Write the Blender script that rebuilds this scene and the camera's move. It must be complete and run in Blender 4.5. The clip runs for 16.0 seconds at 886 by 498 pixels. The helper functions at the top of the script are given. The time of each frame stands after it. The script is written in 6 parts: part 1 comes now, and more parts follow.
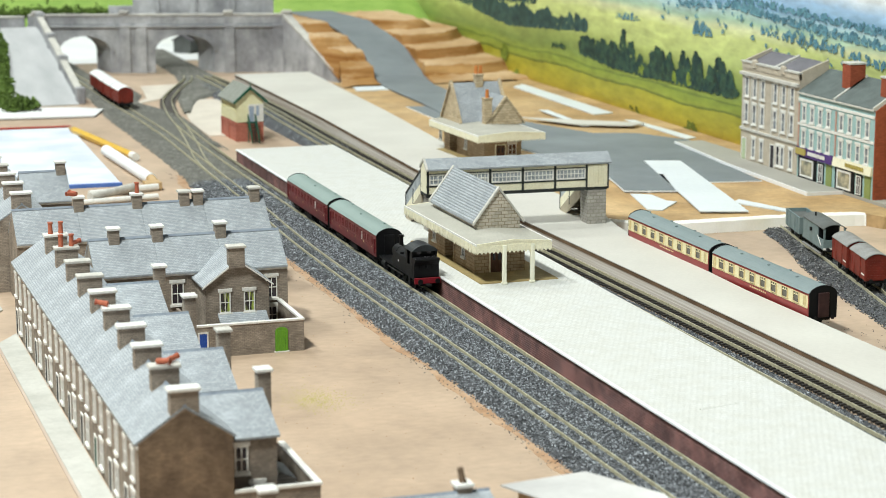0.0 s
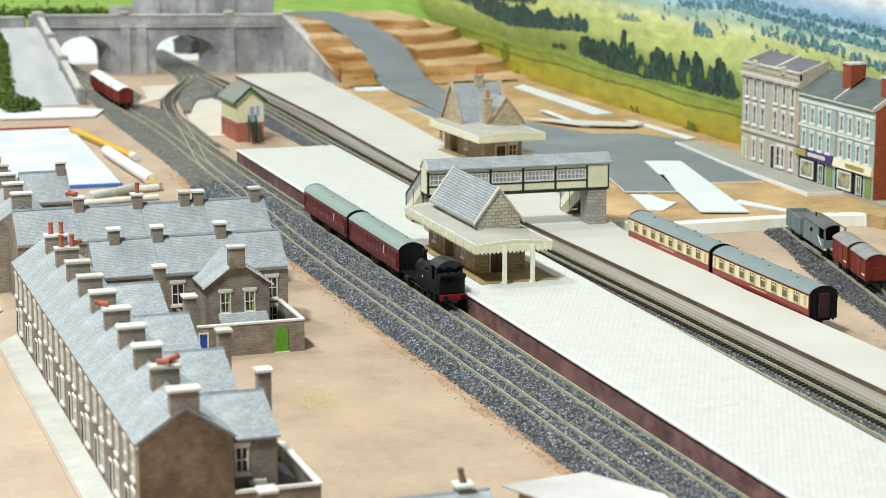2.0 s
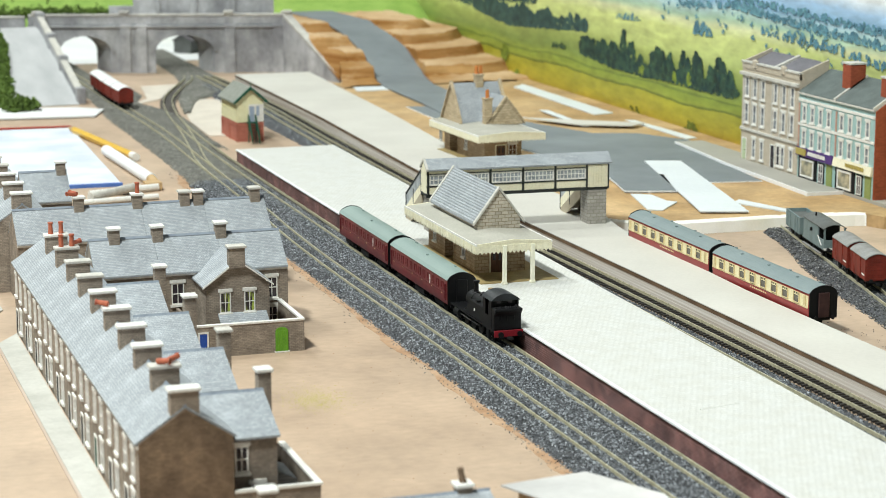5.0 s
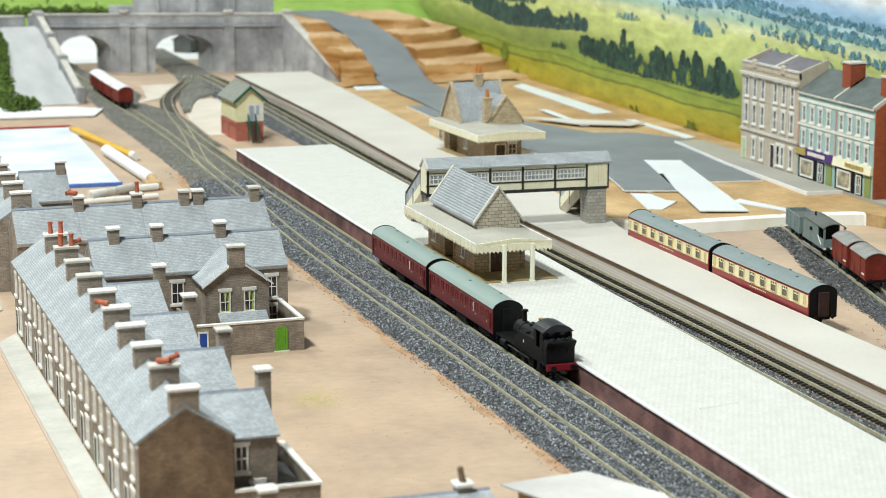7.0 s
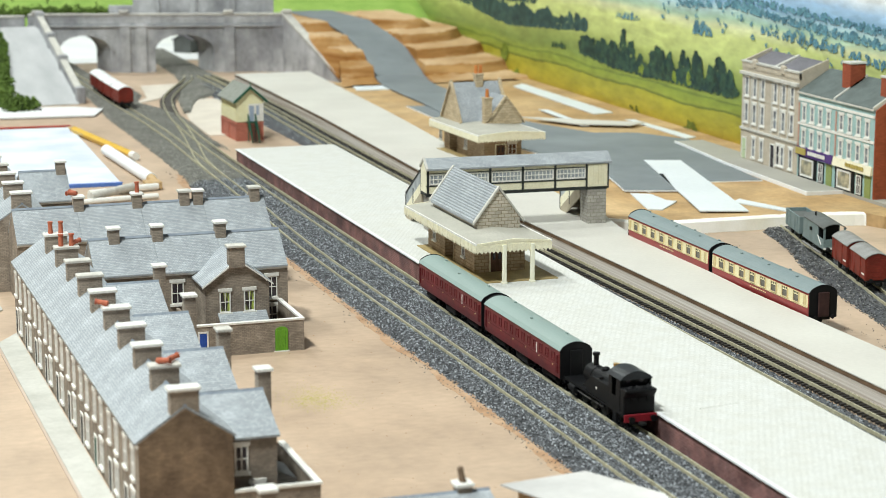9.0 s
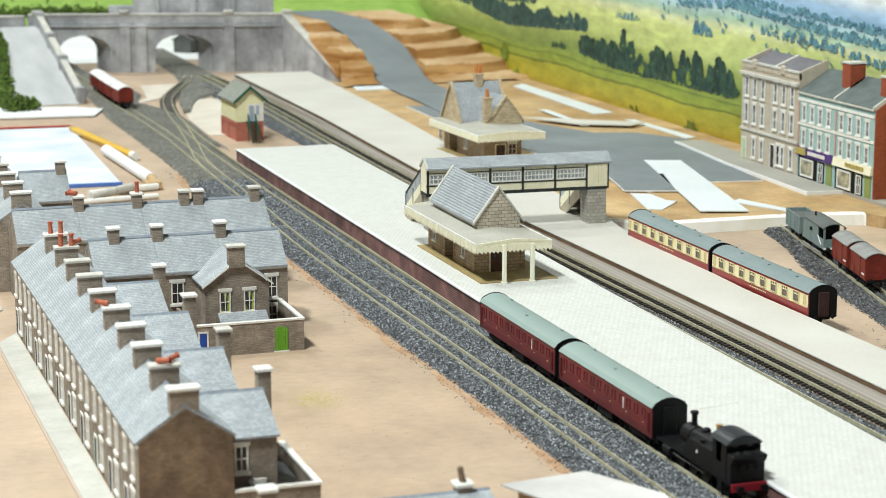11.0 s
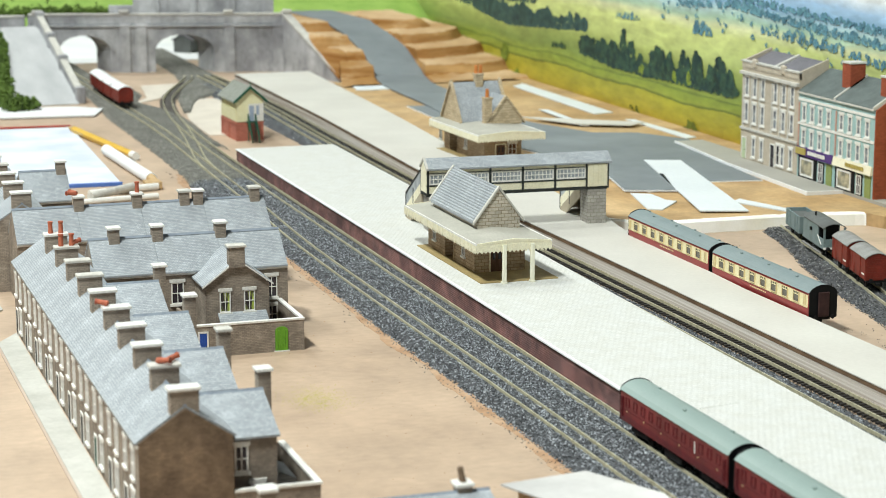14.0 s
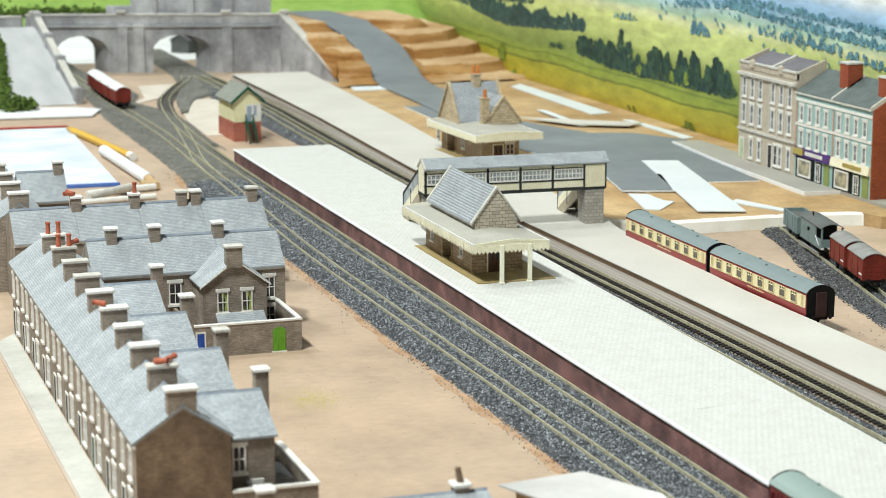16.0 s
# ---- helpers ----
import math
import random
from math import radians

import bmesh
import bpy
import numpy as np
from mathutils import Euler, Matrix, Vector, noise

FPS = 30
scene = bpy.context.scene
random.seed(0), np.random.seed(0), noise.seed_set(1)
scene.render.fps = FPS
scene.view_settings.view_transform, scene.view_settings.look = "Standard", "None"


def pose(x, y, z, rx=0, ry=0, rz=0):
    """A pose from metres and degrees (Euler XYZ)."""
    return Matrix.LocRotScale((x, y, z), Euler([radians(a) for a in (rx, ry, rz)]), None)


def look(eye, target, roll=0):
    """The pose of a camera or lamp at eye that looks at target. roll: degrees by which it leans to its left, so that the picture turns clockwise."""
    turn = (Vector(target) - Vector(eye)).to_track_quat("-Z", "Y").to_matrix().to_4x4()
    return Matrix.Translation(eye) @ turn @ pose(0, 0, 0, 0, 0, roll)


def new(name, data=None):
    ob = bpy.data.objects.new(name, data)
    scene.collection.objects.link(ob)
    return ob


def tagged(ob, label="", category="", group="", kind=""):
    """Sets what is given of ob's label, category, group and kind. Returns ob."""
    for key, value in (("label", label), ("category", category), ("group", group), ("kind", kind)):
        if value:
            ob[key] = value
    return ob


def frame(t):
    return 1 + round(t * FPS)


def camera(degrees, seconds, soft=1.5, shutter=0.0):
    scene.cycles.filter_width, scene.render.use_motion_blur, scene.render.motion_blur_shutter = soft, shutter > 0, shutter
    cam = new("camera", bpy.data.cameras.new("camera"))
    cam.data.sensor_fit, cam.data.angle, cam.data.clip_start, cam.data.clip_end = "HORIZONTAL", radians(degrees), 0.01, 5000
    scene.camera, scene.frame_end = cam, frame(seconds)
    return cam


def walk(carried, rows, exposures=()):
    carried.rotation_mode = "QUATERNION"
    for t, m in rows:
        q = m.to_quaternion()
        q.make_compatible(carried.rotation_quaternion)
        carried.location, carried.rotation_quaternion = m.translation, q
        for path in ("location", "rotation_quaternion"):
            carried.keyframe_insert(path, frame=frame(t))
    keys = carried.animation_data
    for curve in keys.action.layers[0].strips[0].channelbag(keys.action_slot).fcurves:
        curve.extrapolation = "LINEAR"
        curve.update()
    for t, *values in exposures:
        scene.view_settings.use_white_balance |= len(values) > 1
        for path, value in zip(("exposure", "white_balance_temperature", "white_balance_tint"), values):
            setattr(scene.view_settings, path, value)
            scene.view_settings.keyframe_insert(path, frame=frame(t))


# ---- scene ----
cam = camera(23.82, 16.0, soft=0.5)
cam.data.dof.use_dof = True
cam.data.dof.focus_distance = 1.30
cam.data.dof.aperture_fstop = 21

EYE = (-0.4054, -1.3179, 0.298)


def aim(yaw, pitch):
    """The camera's pose from its heading (degrees right of the track) and its downward tilt."""
    a, b = radians(yaw), radians(pitch)
    d = Vector((math.sin(a) * math.cos(b), math.cos(a) * math.cos(b), -math.sin(b)))
    return look(EYE, Vector(EYE) + d)


YAW, PITCH = 18.703, 11.353
# the stand is nudged a little towards the end
NUDGE = [(0.0, 0.010, 0.010), (0.5, 0, 0), (4.2, 0, 0), (6.3, 0.009, 0.022), (13.9, 0.009, 0.022),
         (14.5, -0.004, 0.062), (15.0, 0.014, -0.010), (15.5, 0.045, 0.038), (16.0, 0.075, 0.014)]
walk(cam, [(t, aim(YAW + a, PITCH + b)) for t, a, b in NUDGE])

# ---- light ----
world = bpy.data.worlds.new("room_air")
scene.world = world
world.use_nodes = True
world.node_tree.nodes["Background"].inputs[0].default_value = (0.9, 0.95, 1.0, 1)
world.node_tree.nodes["Background"].inputs[1].default_value = 0.008
scene.view_settings.exposure = 0.0


def ceiling_lamp(x, y, power, sx, sy):
    """An area lamp below the ceiling: the key, or fill added for the far side."""
    d = bpy.data.lights.new("tube_light", "AREA")
    d.shape, d.size, d.size_y, d.energy, d.color = "RECTANGLE", sx, sy, power, (0.92, 0.98, 0.94)
    ob = new("tube_light", d)
    ob.matrix_world = pose(x, y, 2.42)
    return ob


# first lamp placed from the shadows; the other two are added fill
LAMPS = [(-1.15, -1.10, 107, 0.2, 0.5), (-1.25, 0.9, 42, 0.2, 0.6), (-0.5, 2.5, 46, 0.2, 0.6)]
for q in LAMPS:
    ceiling_lamp(*q)

# ---- materials ----


def mat(name, c1, c2=None, rough=0.7, isle=0.0, metal=0.0, scale=60.0, fine=900.0, bump=0.15, spec=0.3, lo=0.35, hi=0.65, grain=0.13, vary=0.0, stretch=(1, 1, 1)):
    """Two-scale mottled surface: broad stains between two colours, fine grain in value and relief."""
    m = bpy.data.materials.new(name)
    m.use_nodes = True
    nt = m.node_tree
    N, L = nt.nodes, nt.links
    b = N["Principled BSDF"]
    c2 = c2 or tuple(v * 0.8 for v in c1)
    tc = N.new("ShaderNodeTexCoord")
    mp = N.new("ShaderNodeMapping")
    mp.inputs["Scale"].default_value = stretch
    L.new(tc.outputs["Object"], mp.inputs[0])
    n1 = N.new("ShaderNodeTexNoise")
    n1.inputs["Scale"].default_value, n1.inputs["Detail"].default_value = scale, 5
    n2 = N.new("ShaderNodeTexNoise")
    n2.inputs["Scale"].default_value, n2.inputs["Detail"].default_value = fine, 3
    L.new(mp.outputs[0], n1.inputs["Vector"]), L.new(mp.outputs[0], n2.inputs["Vector"])
    r = N.new("ShaderNodeValToRGB")
    r.color_ramp.elements[0].position, r.color_ramp.elements[1].position = lo, hi
    r.color_ramp.elements[0].color, r.color_ramp.elements[1].color = (*c2, 1), (*c1, 1)
    L.new(n1.outputs["Fac"], r.inputs[0])
    hsv = N.new("ShaderNodeHueSaturation")
    mr = N.new("ShaderNodeMapRange")
    mr.inputs["From Min"].default_value, mr.inputs["From Max"].default_value = 0.25, 0.75
    mr.inputs["To Min"].default_value, mr.inputs["To Max"].default_value = 1 - grain, 1 + grain
    L.new(n2.outputs["Fac"], mr.inputs["Value"])
    L.new(r.outputs[0], hsv.inputs["Color"])
    val = mr.outputs[0]
    if vary or isle:
        oi = N.new("ShaderNodeObjectInfo")
        geo = N.new("ShaderNodeNewGeometry")
        add = N.new("ShaderNodeMath")
        add.operation = "ADD"
        if isle:
            add.inputs[0].default_value = 0.0
            vary = isle
        else:
            L.new(oi.outputs["Random"], add.inputs[0])
        L.new(geo.outputs["Random Per Island"], add.inputs[1])
        m2 = N.new("ShaderNodeMapRange")
        m2.inputs["From Max"].default_value = 1.0 if isle else 2.0
        m2.inputs["To Min"].default_value, m2.inputs["To Max"].default_value = 1 - vary, 1 + vary
        if isle:
            pw = N.new("ShaderNodeMath")
            pw.operation = "POWER"
            pw.inputs[1].default_value = 2.4
            L.new(add.outputs[0], pw.inputs[0])
            L.new(pw.outputs[0], m2.inputs["Value"])
            m2.inputs["To Min"].default_value, m2.inputs["To Max"].default_value = 0.22, 2.6
        else:
            L.new(add.outputs[0], m2.inputs["Value"])
        mul = N.new("ShaderNodeMath")
        mul.operation = "MULTIPLY"
        L.new(val, mul.inputs[0]), L.new(m2.outputs[0], mul.inputs[1])
        val = mul.outputs[0]
    L.new(val, hsv.inputs["Value"])
    L.new(hsv.outputs[0], b.inputs["Base Color"])
    b.inputs["Roughness"].default_value, b.inputs["Metallic"].default_value = rough, metal
    b.inputs["Specular IOR Level"].default_value = spec
    if bump:
        bp = N.new("ShaderNodeBump")
        bp.inputs["Strength"].default_value, bp.inputs["Distance"].default_value = bump, 0.0005
        L.new(n2.outputs["Fac"], bp.inputs["Height"])
        L.new(bp.outputs[0], b.inputs["Normal"])
    return m


def printed_courses(name, c1, c2, joint, w, h, axis="Z", rough=0.75, off=0.5, mortar=0.10, spec=0.25, run=""):
    """Printed card with brick or slate courses; w, h in mm. run: the one axis along which courses run, else both."""
    m = mat(name, c1, c2, rough=rough, scale=90, fine=1200, bump=0.1, spec=spec)
    nt = m.node_tree
    N, L = nt.nodes, nt.links
    b = N["Principled BSDF"]
    tc = N.new("ShaderNodeTexCoord")
    sep = N.new("ShaderNodeSeparateXYZ")
    L.new(tc.outputs["Object"], sep.inputs[0])
    cb = N.new("ShaderNodeCombineXYZ")
    add = N.new("ShaderNodeMath")
    add.operation = "ADD"
    L.new(sep.outputs["X"], add.inputs[0]), L.new(sep.outputs["Y"], add.inputs[1])
    L.new(sep.outputs[run[0]] if run else add.outputs[0], cb.inputs["X"])
    L.new(sep.outputs["Y" if run == "XY" else "Z"], cb.inputs["Y"])
    br = N.new("ShaderNodeTexBrick")
    br.offset = off
    br.inputs["Scale"].default_value = 1.0
    br.inputs["Brick Width"].default_value, br.inputs["Row Height"].default_value = w / 1000, h / 1000
    br.inputs["Mortar Size"].default_value = h / 1000 * mortar
    br.inputs["Mortar Smooth"].default_value = 0.3
    br.inputs["Color1"].default_value = (0.82, 0.82, 0.82, 1)
    br.inputs["Color2"].default_value = (1.12, 1.12, 1.12, 1)
    br.inputs["Mortar"].default_value = (*joint, 1)
    L.new(cb.outputs[0], br.inputs["Vector"])
    mx = N.new("ShaderNodeMix")
    mx.data_type, mx.blend_type = "RGBA", "MULTIPLY"
    mx.inputs[0].default_value = 1.0
    src = b.inputs["Base Color"].links[0].from_socket
    L.new(src, mx.inputs[6]), L.new(br.outputs["Color"], mx.inputs[7])
    L.new(mx.outputs[2], b.inputs["Base Color"])
    return m




def stain(m, scale, lo, hi, stretch=(1, 1, 1)):
    """Multiplies a surface's colour by a broad uneven mottling, like handling marks and damp stains."""
    N, L = m.node_tree.nodes, m.node_tree.links
    src = N["Principled BSDF"].inputs["Base Color"].links[0].from_socket
    tc, mp, n = N.new("ShaderNodeTexCoord"), N.new("ShaderNodeMapping"), N.new("ShaderNodeTexNoise")
    mp.inputs["Scale"].default_value, mp.inputs["Location"].default_value = stretch, (3.1, 1.7, 0.4)
    n.inputs["Scale"].default_value, n.inputs["Detail"].default_value, n.inputs["Roughness"].default_value = scale, 8, 0.65
    L.new(tc.outputs["Object"], mp.inputs[0]), L.new(mp.outputs[0], n.inputs["Vector"])
    r, hs = N.new("ShaderNodeMapRange"), N.new("ShaderNodeHueSaturation")
    r.inputs["From Min"].default_value, r.inputs["From Max"].default_value = 0.32, 0.62
    r.inputs["To Min"].default_value, r.inputs["To Max"].default_value = lo, hi
    L.new(n.outputs["Fac"], r.inputs["Value"]), L.new(src, hs.inputs["Color"]), L.new(r.outputs[0], hs.inputs["Value"])
    L.new(hs.outputs[0], N["Principled BSDF"].inputs["Base Color"])
    return m


PLY = mat("plywood", (0.55, 0.415, 0.305), (0.45, 0.325, 0.23), grain=0.07, rough=0.55, scale=7, fine=240, bump=0.03, stretch=(0.6, 1, 1), spec=0.35, lo=0.22, hi=0.78)
BALLAST = mat("ballast", (0.27, 0.285, 0.305), (0.12, 0.128, 0.14), rough=0.75, scale=240, fine=900, bump=0.4, isle=0.97)
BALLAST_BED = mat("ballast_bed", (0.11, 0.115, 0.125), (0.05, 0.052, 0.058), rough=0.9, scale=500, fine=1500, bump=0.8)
RAIL = mat("rail", (0.66, 0.62, 0.45), (0.50, 0.46, 0.31), rough=0.4, metal=0.35, scale=300, bump=0.05)
SLEEPER = mat("sleeper", (0.035, 0.03, 0.028), (0.02, 0.018, 0.017), rough=0.7, scale=300, vary=0.2)
SLEEPER_G = mat("sleeper_dusty", (0.14, 0.13, 0.12), (0.08, 0.075, 0.07), rough=0.85, scale=300, vary=0.25)
CARD = mat("grey_white_card", (0.60, 0.58, 0.53), (0.56, 0.535, 0.49), grain=0.035, rough=0.7, scale=14, fine=400, bump=0.02)
DULLWHITE = mat("dull_white_card", (0.66, 0.64, 0.62), (0.57, 0.56, 0.55), grain=0.04, rough=0.6, scale=12, fine=300, bump=0.02)
WHITE = mat("white_card", (0.82, 0.82, 0.82), (0.76, 0.77, 0.79), grain=0.035, rough=0.6, scale=12, fine=300, bump=0.02)
BRICKRED = printed_courses("platform_brick", (0.185, 0.088, 0.08), (0.105, 0.057, 0.055), (1.6, 1.85, 1.95), 4.2, 1.3, mortar=0.16)
PLYEDGE = mat("ply_edge", (0.52, 0.42, 0.35), (0.36, 0.27, 0.21), rough=0.7, scale=10, fine=300, stretch=(1, 0.05, 14), bump=0.05)
BROWNEND = printed_courses("brown_stained_brick", (0.25, 0.175, 0.115), (0.16, 0.11, 0.075), (0.85, 0.82, 0.8), 2.4, 0.95)
STONEBRICK = printed_courses("grey_brick", (0.36, 0.305, 0.25), (0.24, 0.20, 0.165), (0.62, 0.6, 0.58), 2.4, 0.95)
SLATE = printed_courses("slate", (0.44, 0.465, 0.49), (0.38, 0.405, 0.43), (0.66, 0.68, 0.70), 1.5, 0.75, mortar=0.17, run="X")
SLATE_Y = printed_courses("slate_cross", (0.43, 0.455, 0.48), (0.37, 0.395, 0.42), (0.66, 0.68, 0.70), 1.5, 0.6, mortar=0.17, run="Y")
TRIM = mat("white_trim", (0.80, 0.79, 0.75), (0.72, 0.70, 0.66), rough=0.6, scale=120, bump=0.03)
GREYCAP = mat("weathered_coping", (0.60, 0.58, 0.53), (0.42, 0.40, 0.38), rough=0.8, scale=60, bump=0.15)
WAGROOFD = mat("dark_van_roof", (0.13, 0.14, 0.135), (0.10, 0.105, 0.10), rough=0.7, scale=100)
ROOFDARK2 = mat("grey_lead_roof", (0.18, 0.17, 0.19), (0.135, 0.13, 0.145), rough=0.7, scale=60)
RAMPCARD = mat("grubby_white_card", (0.56, 0.56, 0.57), (0.40, 0.41, 0.42), grain=0.05, rough=0.65, scale=14, fine=300, bump=0.02, lo=0.3, hi=0.7, stretch=(2.2, 0.7, 1))
FLOCK = mat("yellow_flock", (0.44, 0.42, 0.06), (0.36, 0.34, 0.06), rough=0.9, scale=200)
GLUE = mat("glue_stained_ply", (0.50, 0.335, 0.215), (0.38, 0.215, 0.115), rough=0.5, scale=60, fine=300, bump=0.03)
COOLWHITE = mat("cool_white_card", (0.69, 0.72, 0.735), (0.63, 0.665, 0.685), grain=0.035, rough=0.6, scale=12, fine=300, bump=0.02)
RIDGE = mat("blue_ridge_card", (0.27, 0.31, 0.36), (0.20, 0.23, 0.28), rough=0.7, scale=150, bump=0.05)
BALLAST_DUSTY = mat("dusty_ballast", (0.34, 0.335, 0.305), (0.19, 0.187, 0.165), rough=0.85, scale=120, fine=900, bump=0.4, vary=0.6)
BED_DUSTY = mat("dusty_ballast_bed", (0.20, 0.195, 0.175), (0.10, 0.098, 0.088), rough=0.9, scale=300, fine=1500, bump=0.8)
BALLAST_DARK = mat("dark_ballast", (0.19, 0.19, 0.19), (0.07, 0.068, 0.065), rough=0.75, scale=240, fine=900, bump=0.4, isle=0.97)
CANOPYSHADE = mat("tan_floor_print", (0.38, 0.285, 0.13), (0.29, 0.215, 0.095), rough=0.7, scale=70, fine=600, bump=0.05)
CAPSTONE = mat("cap_stone", (0.62, 0.60, 0.55), (0.50, 0.48, 0.44), rough=0.7, scale=200, bump=0.1)
DARKGLASS = mat("printed_glass", (0.06, 0.05, 0.055), (0.025, 0.02, 0.03), rough=0.25, scale=150, bump=0.0, spec=0.5)
TERRA = mat("terracotta", (0.50, 0.15, 0.08), (0.38, 0.10, 0.06), rough=0.7, scale=300, bump=0.05)
SMOOTHCREAM = mat("smooth_cream_paint", (0.86, 0.84, 0.70), (0.82, 0.80, 0.65), grain=0.03, rough=0.5, scale=60, bump=0.02)
CREAM = mat("cream_paint", (0.82, 0.78, 0.60), (0.77, 0.72, 0.53), rough=0.6, scale=120, bump=0.03)
TANSTONE = printed_courses("warm_stone", (0.58, 0.475, 0.33), (0.49, 0.39, 0.26), (0.7, 0.64, 0.55), 4.5, 2.3)
GABLESTONE = printed_courses("pale_stone", (0.54, 0.49, 0.41), (0.45, 0.405, 0.33), (0.52, 0.47, 0.4), 4.5, 2.3)
STONE = printed_courses("tan_stone", (0.47, 0.36, 0.24), (0.36, 0.26, 0.165), (0.6, 0.52, 0.45), 4.5, 2.3)
FELT = mat("canopy_felt", (0.45, 0.435, 0.38), (0.40, 0.385, 0.335), rough=0.85, scale=60, fine=900)
BLACK = mat("black_paint", (0.006, 0.0065, 0.0075), (0.004, 0.004, 0.005), rough=0.5, scale=200, bump=0.04, spec=0.22)
UNDER = mat("black_underframe", (0.012, 0.011, 0.011), (0.007, 0.007, 0.007), rough=0.7, scale=200)
REDBEAM = mat("red_beam", (0.25, 0.013, 0.022), (0.20, 0.01, 0.018), rough=0.5, scale=200)
BRASS = mat("brass", (0.75, 0.50, 0.18), (0.65, 0.42, 0.15), rough=0.3, metal=0.9, scale=300, bump=0.0)
MAROON = mat("maroon_paint", (0.19, 0.022, 0.025), (0.12, 0.017, 0.018), rough=0.36, scale=60, bump=0.02, spec=0.45)
GREYROOF = mat("grey_green_roof", (0.25, 0.325, 0.305), (0.235, 0.305, 0.285), grain=0.04, rough=0.5, scale=30, bump=0.02)
ROOFBLUE = mat("grey_roof", (0.215, 0.265, 0.27), (0.19, 0.24, 0.245), grain=0.05, rough=0.5, scale=40, bump=0.02)
LINING = mat("lining", (0.75, 0.60, 0.32), (0.7, 0.55, 0.3), rough=0.5, bump=0)
CRIMSON = mat("crimson_paint", (0.30, 0.035, 0.035), (0.25, 0.03, 0.03), rough=0.42, scale=60, bump=0.02, spec=0.45)
CRMCOACH = mat("cream_coach_paint", (0.80, 0.72, 0.45), (0.75, 0.67, 0.41), rough=0.42, scale=60, bump=0.02, spec=0.45)
BAUXITE = mat("bauxite_paint", (0.22, 0.03, 0.018), (0.14, 0.02, 0.012), rough=0.6, scale=120)
WAGROOF = mat("wagon_roof", (0.29, 0.29, 0.28), (0.21, 0.20, 0.19), rough=0.7, scale=90)
VANGREY = mat("wagon_grey", (0.185, 0.245, 0.25), (0.14, 0.19, 0.195), rough=0.6, scale=120)
CONCRETE = mat("cast_stone_grey", (0.54, 0.54, 0.555), (0.29, 0.29, 0.31), rough=0.85, scale=24, fine=300, bump=0.25, stretch=(1, 1, 0.5))
ASPHALT = mat("road_card", (0.205, 0.228, 0.24), (0.172, 0.193, 0.205), grain=0.035, rough=0.6, scale=20, fine=600, bump=0.04)
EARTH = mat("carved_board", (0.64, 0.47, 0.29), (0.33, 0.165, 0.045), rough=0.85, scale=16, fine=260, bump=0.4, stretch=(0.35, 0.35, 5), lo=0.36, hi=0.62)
# steep faces tinted darker brown by slope, a top-lit shading put into the colour
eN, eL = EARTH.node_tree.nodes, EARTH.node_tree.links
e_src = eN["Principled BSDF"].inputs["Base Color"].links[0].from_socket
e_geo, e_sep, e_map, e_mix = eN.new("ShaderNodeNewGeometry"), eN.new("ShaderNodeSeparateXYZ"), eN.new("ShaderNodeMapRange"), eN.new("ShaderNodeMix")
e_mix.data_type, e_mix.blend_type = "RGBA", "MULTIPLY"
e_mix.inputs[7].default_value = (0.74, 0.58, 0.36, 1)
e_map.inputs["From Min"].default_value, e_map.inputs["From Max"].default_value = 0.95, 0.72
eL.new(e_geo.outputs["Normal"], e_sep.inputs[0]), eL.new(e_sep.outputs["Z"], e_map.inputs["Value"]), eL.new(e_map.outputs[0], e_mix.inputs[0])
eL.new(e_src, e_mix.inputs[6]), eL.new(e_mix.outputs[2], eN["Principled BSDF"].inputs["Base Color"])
TOWNBASE = mat("tan_board", (0.55, 0.38, 0.20), (0.43, 0.27, 0.12), rough=0.8, scale=10, fine=200, bump=0.1)
PLASTER = mat("plaster_edge", (0.90, 0.89, 0.86), (0.82, 0.78, 0.68), grain=0.04, rough=0.7, scale=22, bump=0.08, lo=0.25, hi=0.5)
GRASS = mat("grass_mat", (0.30, 0.44, 0.10), (0.22, 0.35, 0.07), rough=0.95, scale=40, fine=900, bump=0.8)
HEDGE = mat("hedge_foliage", (0.12, 0.19, 0.035), (0.06, 0.10, 0.02), rough=0.9, scale=120, fine=900, bump=0.6, vary=0.3)
PENCIL = mat("yellow_lacquer", (0.72, 0.44, 0.05), (0.66, 0.40, 0.05), rough=0.35, bump=0)
WOODTIP = mat("bare_wood", (0.55, 0.38, 0.20), (0.48, 0.32, 0.16), rough=0.6)
GREENDOOR = mat("green_door", (0.15, 0.36, 0.03), (0.11, 0.29, 0.025), rough=0.5, scale=200, stretch=(6, 1, 1))
BLUEDOOR = mat("blue_door", (0.03, 0.10, 0.45), (0.025, 0.08, 0.38), rough=0.5)
DKGREEN = mat("dark_green_paint", (0.02, 0.10, 0.06), (0.015, 0.08, 0.05), rough=0.5)
SIGBRICK = printed_courses("signal_brick", (0.50, 0.18, 0.13), (0.42, 0.145, 0.105), (0.75, 0.7, 0.68), 2.4, 0.95)
SIGROOF = mat("signal_slate", (0.27, 0.28, 0.25), (0.22, 0.23, 0.20), rough=0.8, scale=150)
PALEYEL = mat("pale_yellow_boards", (0.80, 0.77, 0.52), (0.74, 0.70, 0.44), rough=0.6, scale=120)
# near-black timber; also colours the painted shadow strip under the platform lip
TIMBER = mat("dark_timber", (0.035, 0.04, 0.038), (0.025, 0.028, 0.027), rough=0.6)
PAVEGREY = mat("smooth_pavement", (0.39, 0.375, 0.335), (0.34, 0.325, 0.29), grain=0.04, rough=0.7, scale=18, bump=0.03)
